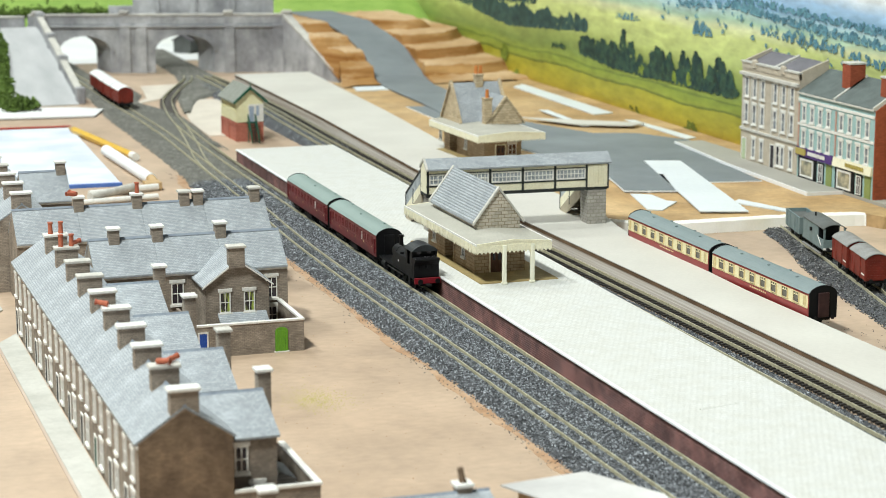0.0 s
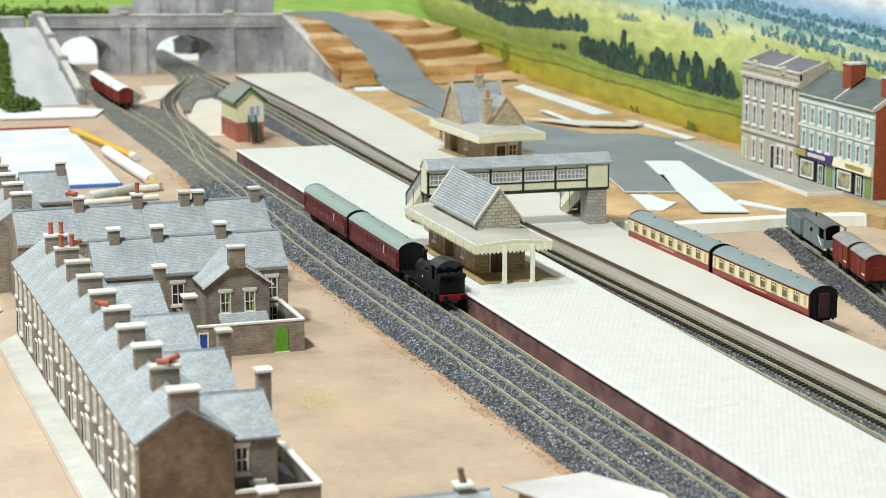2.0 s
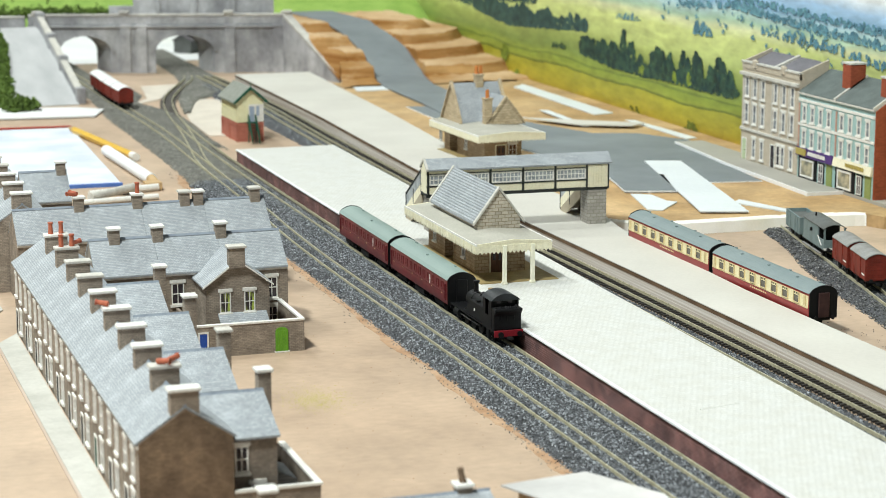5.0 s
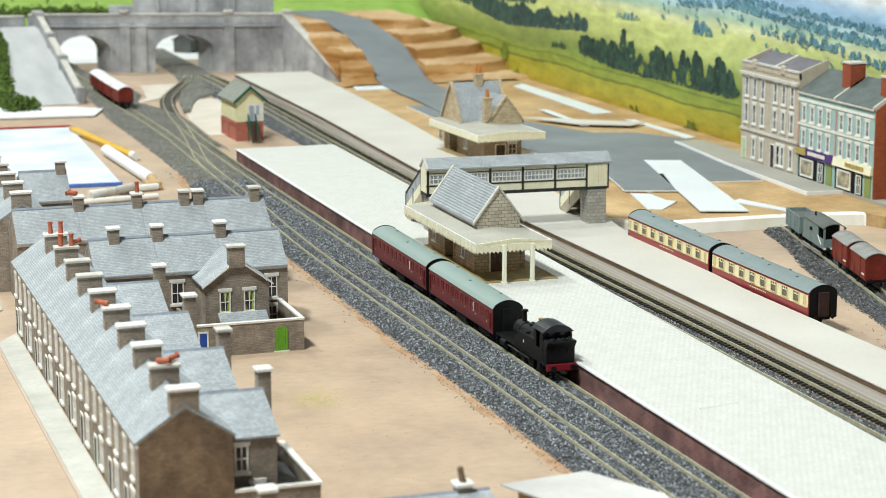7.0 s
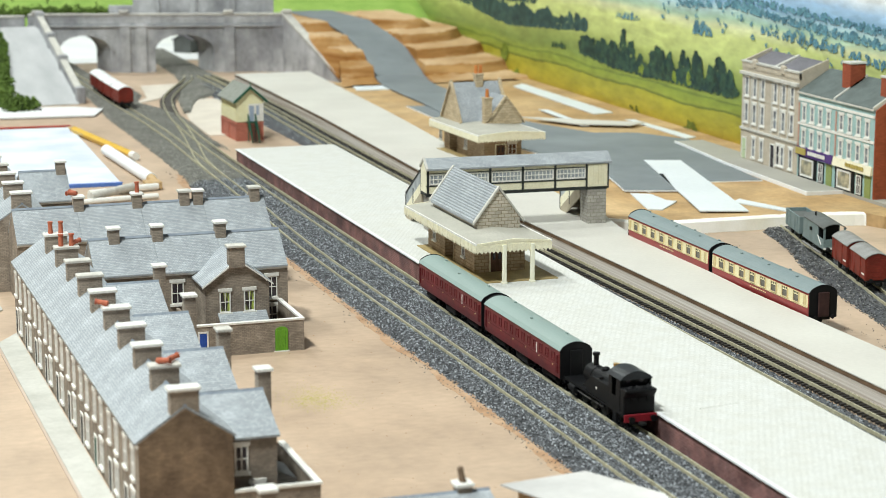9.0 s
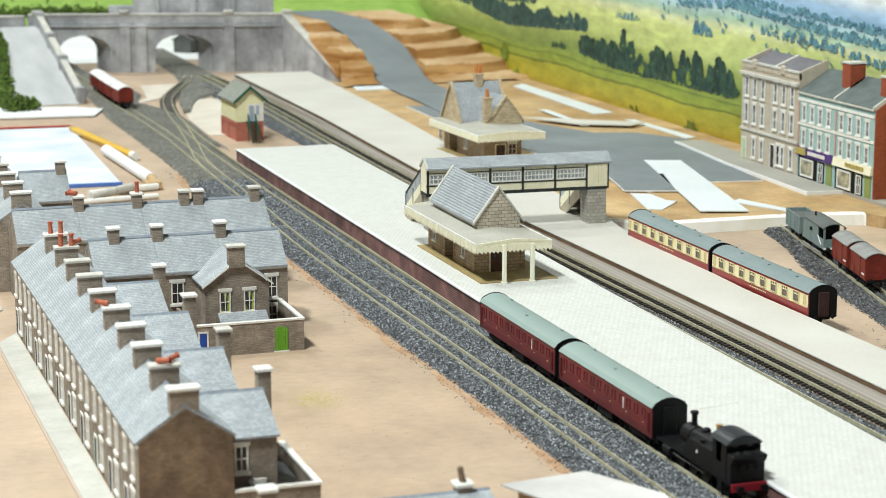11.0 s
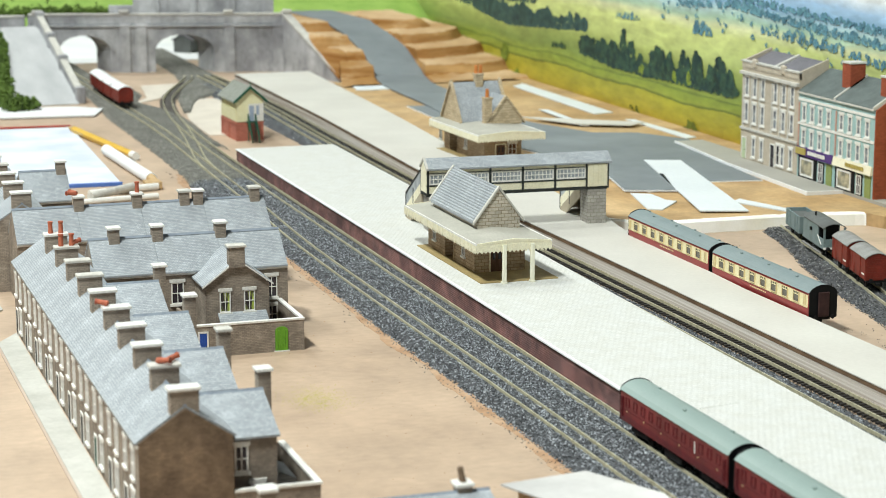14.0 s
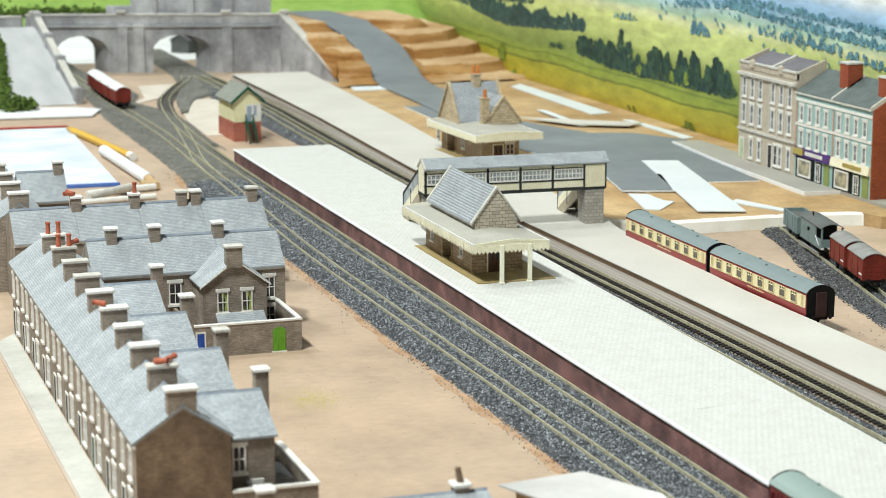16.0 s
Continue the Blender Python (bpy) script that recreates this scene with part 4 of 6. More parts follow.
def window(parent, at, w, h, rows=2, cols=2, frame_mat=None, glass=None, surround=True, bar=0.45, edge=0.7):
    """A sash window that faces -y: frame with bars, glass behind it, sill and lintel proud of the wall. Origin at its lower middle."""
    frame_mat, glass = frame_mat or TRIM, glass or DARKGLASS
    key = (w, h, rows, cols, frame_mat.name, glass.name, surround, bar, edge)
    if key not in WINDOW_MESHES:
        e = edge
        xs = [-w / 2, -w / 2 + e]
        for i in range(1, cols):
            x = -w / 2 + w * i / cols
            xs += [x - bar / 2, x + bar / 2]
        xs += [w / 2 - e, w / 2]
        zs = [0, e]
        for i in range(1, rows):
            zs += [h * i / rows - bar / 2, h * i / rows + bar / 2]
        zs += [h - e, h]
        bm = lattice(xs, zs, -0.45, 0.4)
        f = part("window", bm, frame_mat, parent, at=at)
        p = part("pane", box(B(), -w / 2 + 0.2, w / 2 - 0.2, 0.0, 0.25, 0.2, h - 0.2), glass, f)
        extra = []
        if surround:
            extra.append(part("sill", box(B(), -w / 2 - 0.8, w / 2 + 0.8, -1.1, 0.4, -1.4, 0), frame_mat, f))
            extra.append(part("lintel", box(B(), -w / 2 - 0.9, w / 2 + 0.9, -0.7, 0.4, h, h + 1.9), frame_mat, f))
        WINDOW_MESHES[key] = f, [p] + extra
        return f
    f0, subs = WINDOW_MESHES[key]
    f = again(f0, parent, at)
    for s in subs:
        again(s, f, Matrix())
    return f


def door(parent, at, w, h, material, frame_mat=None):
    """A panelled door that faces -y."""
    bm = B()
    box(bm, -w / 2, w / 2, -0.1, 0.5, 0, h)
    for i in range(3):
        x = -w / 2 + w * (i + 0.5) / 3
        box(bm, x - w * 0.13, x + w * 0.13, -0.35, 0, 0.8, h - 0.8)
    d = part("door", bm, material, parent, at=at)
    bm = B()
    box(bm, -w / 2 - 0.9, -w / 2, -0.4, 0.5, 0, h + 0.9), box(bm, w / 2, w / 2 + 0.9, -0.4, 0.5, 0, h + 0.9), box(bm, -w / 2, w / 2, -0.4, 0.5, h, h + 0.9)
    part("door_frame", bm, frame_mat or TRIM, d)
    part("door_knob", tube(B(), (w * 0.35, -0.9, h * 0.45), (w * 0.35, -0.2, h * 0.45), 0.35, 6), BLACK, d)
    return d


def slate_roof(bm, x0, x1, prof, t=1.0):
    """Two slopes of card over a ridge that runs along x: prof is (y_eave, z_eave, y_ridge, z_ridge, y_eave2, z_eave2)."""
    ya, za, yr, zr, yb, zb = prof
    prism(bm, [(ya, za), (yr, zr), (yb, zb), (yb, zb + t), (yr, zr + t), (ya, za + t)], "x", x0, x1)
    return bm


rngC = random.Random(21)


def stack(parent, at, wx, wy, z0, z1, pots=(), fallen=()):
    """A chimney stack: brick shaft, white cap slab, clay pots standing or knocked over."""
    c = part("chimney", soft_edges(box(B(), -wx / 2, wx / 2, -wy / 2, wy / 2, z0, z1), 0.15), STONEBRICK, parent, at=at)
    part("chimney_cap", soft_edges(box(B(), -wx / 2 - 0.9, wx / 2 + 0.9, -wy / 2 - 0.9, wy / 2 + 0.9, z1, z1 + 1.5), 0.25), rngC.choice([TRIM, TRIM, CAPSTONE]), c)
    for x in pots:
        bm = tube(B(), (x, 0, z1 + 1.5), (x, 0, z1 + 8.2), 1.5, 10, 1.2)
        tube(bm, (x, 0, z1 + 7.4), (x, 0, z1 + 8.4), 1.6, 10)
        part("chimney_pot", bm, TERRA, c)
    for x, a in fallen:
        d = Vector((math.cos(a), math.sin(a), 0.12)) * 6.5
        p = Vector((x, 0, z1 + 2.9))
        part("chimney_pot", tube(tube(B(), p, p + d, 1.4, 10, 1.15), p + d * 0.9, p + d, 1.5, 10), TERRA, c)
    return c


def house_shell(th, w, d, eave, ridge):
    """A plain two-storey house: front at y=0 facing -y, ridge along x."""
    part("wall", prism(B(), [(0, 0), (d, 0), (d, eave), (d / 2, ridge - 0.4), (0, eave)], "x", 0, w), STONEBRICK, th)
    rise = (ridge - eave) / (d / 2)
    part("roof", slate_roof(B(), -0.05, w - 0.15, (-1.6, eave - 1.6 * rise, d / 2, ridge, d + 1.6, eave - 1.6 * rise)), SLATE, th)
    part("ridge_tiles", prism(B(), [(d / 2 - 1.1, ridge + 0.5), (d / 2, ridge + 1.7), (d / 2 + 1.1, ridge + 0.5)], "x", -0.05, w - 0.15), RIDGE, th)
    part("eaves_board", box(B(), 0, w - 0.1, -0.9, 0, eave - 2.6, eave - 1.2), TRIM, th)
    part("eaves_board", box(B(), 0, w - 0.1, d, d + 0.9, eave - 2.6, eave - 1.2), TIMBER, th)
    return th


TERRACE = "grey-brick terraced model house with slate roof"
rngH = random.Random(7)


def street_front(th, w, glass=None):
    """Street side of a terraced house: door and window below, two windows above."""
    door(th, mm(w * 0.24, -0.1, 0.2), 6.2, 15, BLACK if rngH.random() < 0.6 else DKGREEN)
    window(th, mm(w * 0.66, -0.1, 5.2), 8, 12.5)
    window(th, mm(w * 0.24, -0.1, 24.5), 6.6, 12.5)
    window(th, mm(w * 0.70, -0.1, 24.5), 6.6, 12.5)


def back_front(th, w, d, wins=True):
    """Yard side: two windows."""
    for x, z in ((w * 0.25, 24.5), (w * 0.25, 5.5)):
        window(th, Matrix.Translation((x / 1000, (d + 0.1) / 1000, z / 1000)) @ pose(0, 0, 0, 0, 0, 180), 6.6, 12.5)


def terrace_along_street(y_start, n, outriggers):
    """Houses along the street, fronts facing -x; local x runs towards -y."""
    for k in range(n):
        y0 = y_start + 40 * k
        # local x -> world -y, local y -> world x
        th = thing("house", mm(-254, y0 + 40, 0, rz=-90), TERRACE + (", end of row" if k == 0 else ""), "house", "terraced houses")
        house_shell(th, 40, 41, 43, 57)
        street_front(th, 40)
        back_front(th, 40, 41)
        lying = {1: [(2, 0.7), (-3, 5.6)], 4: [(-4, 2.6)], 8: [(3, 0.6)]}.get(k, []) if outriggers else []
        up = [-3, 3] if k >= 8 and y_start < -100 else []
        stack(th, mm(36.8 if k == 0 else 36, 20.5, 0, rz=90), 12.5, 6, 50, 64, up if k else (), lying if k else ())
        if k == 0 and outriggers:
            part("end_wall", prism(B(), [(0, 0), (41, 0), (41, 42.6), (20.5, 56.4), (0, 42.6)], "x", 40.05, 40.7), BROWNEND, th, "mottled dark brown gable end wall")
        if outriggers and k % 2 == 0 and k < 8:
            outrigger(th, k == 0)
    return


def outrigger(th, full):
    """The rear wing that two houses share, with its own roof and stack. Local y grows away from the street."""
    x0, x1 = -30, 29
    bm = prism(B(), [(x0, 0), (x1, 0), (x1, 38), (0, 50), (x0, 38)], "y", 41.2, 63)
    part("outrigger_wall", bm, STONEBRICK, th)
    part("outrigger_roof", prism(B(), [(x0 - 1.5, 37.4), (0, 50), (x1 + 1.5, 37.4), (x1 + 1.5, 38.4), (0, 51.1), (x0 - 1.5, 38.4)], "y", 33, 64.2), SLATE_Y, th)
    part("outrigger_ridge", prism(B(), [(-1, 50.6), (0, 51.9), (1, 50.6)], "y", 35, 64.2), RIDGE, th)
    stack(th, mm(-8, 66.2, 0), 6, 6.2, 0, 57.5, (), ())
    for y, z in ((47, 22.5), (54, 5)):
        window(th, mm(x1 + 0.1, y, z, rz=90), 6, 12)
    for x in (-16, 16):
        window(th, mm(x, 63.1, 23, rz=180), 6, 11)
    if full:
        # the end house's yard: a low wall with a white coping that steps down from the wing
        w = part("yard_wall", prism(B(), [(63.2, 0), (78, 0), (78, 17), (63.2, 24)], "x", x0 + 4, x0 + 5.5), STONEBRICK, th)
        w = part("yard_wall", box(B(), x0 + 4, x1 + 11, 78.1, 79.6, 0, 17), STONEBRICK, th)
        part("coping", box(B(), x0 + 3.4, x1 + 11.6, 77.4, 80.3, 17, 18.2), TRIM, w)
        w = part("yard_wall", box(B(), x1 + 9.5, x1 + 11, 41.2, 78, 0, 17), STONEBRICK, th)
        part("coping", box(B(), x1 + 8.9, x1 + 11.6, 41.2, 77.3, 17, 18.2), TRIM, w)
    part("privy_roof", prism(B(), [(63.2, 0), (76, 0), (76, 12), (63.2, 17)], "x", -12, 12), SLATE, th)


terrace_along_street(-470, 10, True)
terrace_along_street(42, 6, False)


def cross_row(x_start, y_eave, n, w, wing, stacks):
    """A row across the street's end: yards face the viewer."""
    for k in range(n):
        th = thing("house", mm(x_start + w * k, y_eave, 0), TERRACE + ", beside its yard", "house", "terraced houses")
        house_shell(th, w, 41, 40, 57)
        window(th, mm(w * 0.26, -0.1, 20), 7.6, 13)
        window(th, mm(w * 0.74, -0.1, 20), 7.0, 13)
        window(th, mm(w * 0.74, -0.1, 4), 7.0, 11)
        for x, pots, lying in stacks:
            if x_start + w * k <= x < x_start + w * (k + 1):
                stack(th, mm(x - x_start - w * k, 20, 0), 6.4, 6.6, 48, 63.5, pots, lying)
        if wing and k == n - 1:
            gable_wing(th)
    return th


def gable_wing(th):
    """The end house's rear wing: a gable with two windows, lean-to roof and a walled yard with a green door."""
    x0, x1, y0 = -18, 20, -29
    xm = (x0 + x1) / 2
    part("wing_wall", prism(B(), [(x0, 0), (x1, 0), (x1, 35.5), (xm, 50), (x0, 35.5)], "y", y0, -0.1), STONEBRICK, th)
    part("wing_roof", prism(B(), [(x0 - 2, 35), (xm, 50.4), (x1 + 2, 35), (x1 + 2, 36), (xm, 51.6), (x0 - 2, 36)], "y", y0 - 1.5, 10), SLATE_Y, th)
    part("bargeboard", prism(B(), [(x0 - 2.2, 34.6), (xm, 50.2), (x1 + 2.2, 34.6), (x1 + 2.2, 35.6), (xm, 51.2), (x0 - 2.2, 35.6)], "y", y0 - 2.2, y0 - 1.5), TRIM, th)
    stack(th, mm(xm - 0.5, y0 + 0.65, 0), 9.5, 6, 46, 58)
    for x in (xm - 7.5, xm + 7.0):
        w = window(th, mm(x, y0 - 0.1, 19.5), 6.6, 12.5, glass=CURTAIN)
    part("lean_to", prism(B(), [(y0 - 12, 11), (y0, 18.5), (y0, 19.5), (y0 - 12.4, 12)], "x", x0 + 7, x1 - 2), SLATE, th)
    part("lean_to_wall", prism(B(), [(y0 - 11, 0), (y0 - 0.1, 0), (y0 - 0.1, 18.2), (y0 - 11, 11.2)], "x", x0 + 8, x1 - 3), STONEBRICK, th)
    ya, xa, xb = -55, -30, 34
    yard = part("yard_wall", box(B(), xa, xb, ya, ya + 1.8, 0, 18), STONEBRICK, th)
    part("coping", soft_edges(box(B(), xa - 0.4, xb + 0.4, ya - 0.4, ya + 2.4, 18, 19.2), 0.15), TRIM, yard)
    side = part("yard_wall", prism(B(), [(ya + 1.9, 0), (-0.2, 0), (-0.2, 18), (ya + 1.9, 18)], "x", xb - 1.8, xb), STONEBRICK, th)
    part("coping", prism(B(), [(ya + 2.7, 18), (-0.2, 18), (-0.2, 19.2), (ya + 2.7, 19.2)], "x", xb - 2.1, xb + 0.4), TRIM, side)
    part("yard_wall", box(B(), xa, xa + 1.8, ya + 1.9, -0.2, 0, 17.8), STONEBRICK, th)
    arch = [(-3.8, 0), (3.8, 0)] + [(3.8 * math.cos(math.pi * k / 8), 12.2 + 2.4 * math.sin(math.pi * k / 8)) for k in range(9)]
    d = part("door", prism(B(), arch, "y", -0.35, 0.3), GREENDOOR, th, at=mm(xb - 13.5, ya - 0.1, 0.3))
    for k in range(5):
        part("plank", box(B(), -3.5 + k * 1.42, -2.2 + k * 1.42, -0.6, -0.3, 0.4, 12.6), GREENDOOR, d)
    part("threshold", box(B(), -4.4, 4.4, -1.0, 0.1, -0.2, 0.5), TRIM, d)
    tagged(d, "bright green boarded yard door")
    b = door(th, mm(xa + 4.5, ya - 0.1, 0.3), 4.2, 14, BLUEDOOR)
    tagged(b, "bright blue yard door")


CURTAIN = mat("curtain_print", (0.42, 0.50, 0.10), (0.06, 0.05, 0.05), rough=0.4, scale=170, fine=400, bump=0, lo=0.45, hi=0.55, stretch=(3, 1, 0.3))
cross_row(-213, -115, 3, 38.7, True, [(-198, (), ()), (-172, (), ()), (-133.5, (), ())])
cross_row(-243, 0, 4, 41.3, False, [(-200.5, (), [(-2, 3.6), (-1, 2.2)]), (-162.6, (0.4,), ()), (-131.5, (), ()), (-122.5, (), ()), (-84.5, (), ())])
cross_row(-219, 150, 1, 34, False, [(-189.5, (), ())])
solid("street_paving", prism(B(), [(-268, -760), (-268.5, -100), (-255, -78), (-255, -760)], "z", -0.5, 0.9), PAVING, "grey printed pavement along the terrace fronts", "pavement", kind="structure")
solid("street_paving", prism(B(), [(-268, -35), (-300, 260), (-255, 260), (-255, -12)], "z", -0.5, 0.9), PAVING, "grey printed pavement along the far terrace", "pavement", kind="structure")

solid("street_edge", prism(B(), [(-269.6, -760), (-270.1, -100), (-268.6, -100), (-268.1, -760)], "z", -0.5, 0.7), PLYEDGE, "brown cut edge along the street pavement", "edging", kind="structure")

# ---- station on the island platform ----


def valance(parent, length, at, deep=5.6):
    """A row of pointed canopy boards along x, facing -y."""
    bm = B()
    n = int(length / 2.6)
    for i in range(n):
        x0, x1 = length * i / n, length * (i + 1) / n
        prism(bm, [(x0, 0), (x1, 0), (x1, -deep + 1.6), ((x0 + x1) / 2, -deep), (x0, -deep + 1.6)], "y", -0.5 if i % 2 else -0.25, 0.3)
    o = part("valance", bm, CREAM, parent, "cream saw-toothed valance", at=at)
    return o


def station(at, label, long, roof_rise, fancy):
    """A tan stone station building under a flat canopy that runs past it, with posts at the near end."""
    th = thing("station_building", at, label, "station building", "station buildings")
    # local: x 0..50 canopy width, y 0..long, z above the platform
    zc = 25.0
    w = 61 if fancy else 50
    # walls with a recessed waiting bay
    yw = 14 if fancy else 34
    part("wall", box(B(), 11, 45, yw, 74, 0, zc), STONE, th)
    part("wall", box(B(), 20, 45, 74.1, 94, 0, zc), STONE, th)
    part("wall", box(B(), 11, 45, 94.1, min(130, long - 6), 0, zc), STONE, th)
    z0 = 0
    for x, y in ((11, yw), (45, yw), (11, 74), (11, 94)):
        for j in range(5):
            part("quoin", box(B(), x - 0.5, x + 0.5, y - 0.5, y + 2.4 - (j % 2), z0 + j * 4.6, z0 + j * 4.6 + 4.2) if x < 40 else box(B(), x - 2.4 + (j % 2), x + 0.4, y - 0.5, y + 0.5, z0 + j * 4.6, z0 + j * 4.6 + 4.2), STONE, th)
    for y in (56, 116):
        window(th, mm(10.9, y, 7.5, rz=-90), 6, 10, rows=2, cols=2)
    d = door(th, mm(26, yw - 0.1, 0.2), 8.5, 15, DOORBROWN, CREAM)
    for x in (-1.9, 1.9):
        part("door_pane", box(B(), x - 0.9, x + 0.9, -0.6, -0.36, 8.5, 13), DARKGLASS, d)
    door(th, mm(19.9, 84, 0.2, rz=-90), 7, 15, DOORBROWN, CREAM)
    # tan floor tone painted where the canopy's shadow falls
    part("floor_plate", box(B(), 4, 57 if not fancy else 56, 3, 134 if not fancy else 108, 0, 0.6), CANOPYSHADE, th, "brown floor plate painted as the canopy's shadow")
    # canopy: slightly ridged along its length
    part("canopy", prism(B(), [(0, zc), (w, zc), (w, zc + 1.4), (w / 2, zc + 3.6), (0, zc + 1.4)], "y", 0, long), FELT, th, "dull olive felt canopy roof")
    e = 0.9
    part("canopy_rim", box(B(), -e, 0, -e, long + e, zc + 0.6, zc + 1.7), TRIM, th)
    part("canopy_rim", box(B(), w, w + e, -e, long + e, zc + 0.6, zc + 1.7), TRIM, th)
    part("canopy_rim", prism(B(), [(0, zc + 0.4), (w / 2, zc + 2.4), (w, zc + 0.4), (w, zc + 1.7), (w / 2, zc + 3.9), (0, zc + 1.7)], "y", -e, 0), CREAM, th)
    part("canopy_rim", prism(B(), [(0, zc + 0.4), (w / 2, zc + 2.4), (w, zc + 0.4), (w, zc + 1.7), (w / 2, zc + 3.9), (0, zc + 1.7)], "y", long, long + e), CREAM, th)
    part("fascia", prism(B(), [(0, zc + 0.5), (w, zc + 0.5), (w, zc + 1.0), (w / 2, zc + 3.2), (0, zc + 1.0)], "y", -0.7, -0.05), CREAM, th)
    valance(th, w + 1.6, mm(-0.8, -0.6, zc + 0.6))
    valance(th, long + 1.6, mm(-0.6, long + 0.8, zc + 0.6, rz=-90))
    valance(th, long + 1.6, mm(w + 0.6, -0.8, zc + 0.6, rz=90))
    for x in () if fancy else (18.5, 37.5):
        bm = soft_edges(box(B(), x - 1.25, x + 1.25, -2.0, 0.5, 1.4, zc + 0.3), 0.25)
        post = part("post", bm, SMOOTHCREAM, th)
        part("post_base", soft_edges(box(B(), x - 1.7, x + 1.7, -2.5, 1.0, 0, 1.4), 0.25), SMOOTHCREAM, post)
    # upper roof
    if not fancy:
        y0, y1, xa, xb, ze, zr = 42, 133, 15.5, 45, zc + 9, zc + 28
        xm = (xa + xb) / 2
        part("gable", prism(B(), [(xa, zc + 2), (xb, zc + 2), (xb, ze + 1), (xm, zr), (xa, ze + 1)], "y", y0, y1), GABLESTONE, th)
        part("roof", prism(B(), [(xa - 2.5, ze - 3.2), (xm, zr + 0.5), (xb + 2.5, ze - 3.2), (xb + 2.5, ze - 2), (xm, zr + 1.8), (xa - 2.5, ze - 2)], "y", y0 + 1.6, y1 - 1.6), SLATE_Y, th)
        for y in (y0, y1):
            part("verge_coping", prism(B(), [(xa - 2.8, ze - 3.4), (xm, zr + 0.6), (xb + 2.8, ze - 3.4), (xb + 2.8, ze - 1.6), (xm, zr + 2.6), (xa - 2.8, ze - 1.6)], "y", y - 1.1, y + 1.5), CAPSTONE, th)
        for i in range(15):
            k = (i + 0.5) / 15
            x, z = xa - 2.5 + (xm - xa + 2.5) * k, ze - 2 + (zr + 3.8 - ze) * k
            part("slate_course", prism(B(), [(x - 0.55, z - 0.7), (x + 0.55, z + 0.75), (x - 0.35, z + 0.35)], "y", y0 + 1.8, y1 - 1.8), SLATE_Y, th)
    else:
        # main roof across the building, a cross gable and two tall stacks
        yr, zr, ze = 93, zc + 35, zc + 5
        part("gable", prism(B(), [(73, zc + 2), (113, zc + 2), (113, ze), (yr, zr - 1), (73, ze)], "x", 12, 58), TANSTONE, th)
        part("roof", slate_roof(B(), 13, 57, (71, ze - 3, yr, zr, 115, ze - 3)), SLATE, th)
        for x in (10.4, 57):
            part("verge_coping", prism(B(), [(70, ze - 3), (yr, zr + 0.4), (116, ze - 3), (116, ze - 0.6), (yr, zr + 3.6), (70, ze - 0.6)], "x", x, x + 2.6), TANSTONE, th)
        part("cross_gable", prism(B(), [(32, zc + 2), (64, zc + 2), (64, zc + 5), (48, zc + 25), (32, zc + 5)], "y", 54, 90), TANSTONE, th)
        part("cross_roof", prism(B(), [(30, zc + 2.2), (48, zc + 25), (66, zc + 2.2), (66, zc + 3.6), (48, zc + 26.8), (30, zc + 3.6)], "y", 56, 92), SLATE_Y, th)
        part("verge_coping", prism(B(), [(29.6, zc + 2), (48, zc + 25.2), (66.4, zc + 2), (66.4, zc + 4.2), (48, zc + 28), (29.6, zc + 4.2)], "y", 52.8, 55.6), TANSTONE, th)
        for x, y, h, pots in ((38, 93, zc + 42, (-2.2, 2.2)), (31, 56, zc + 25, (0,))):
            c = part("chimney", soft_edges(box(B(), x - 3.6, x + 3.6, y - 3.2, y + 3.2, zc + 2, h), 0.3), TANSTONE, th)
            part("chimney_cap", box(B(), x - 4.2, x + 4.2, y - 3.8, y + 3.8, h, h + 1.4), TANSTONE, c)
            for dx in pots:
                part("chimney_pot", tube(B(), (x + dx, y, h + 1.4), (x + dx, y, h + 8.6), 1.7, 10, 1.5), ORANGEPOT, c, "orange clay chimney pot")
        window(th, mm(37, yw - 0.1, 6), 8, 10, rows=2, cols=2, glass=DOORBROWN)
    return th


DOORBROWN = mat("brown_door", (0.13, 0.055, 0.03), (0.09, 0.04, 0.022), rough=0.5)
ORANGEPOT = mat("orange_clay", (0.60, 0.22, 0.06), (0.52, 0.18, 0.05), rough=0.7)
station(mm(31.5, -94, 13), "tan stone station building with a cream-fringed canopy on posts", 147, 20, False)
station(mm(193, 353, 13, rz=3), "tan stone station building with orange chimney pots", 114, 20, True)

# ---- footbridge ----


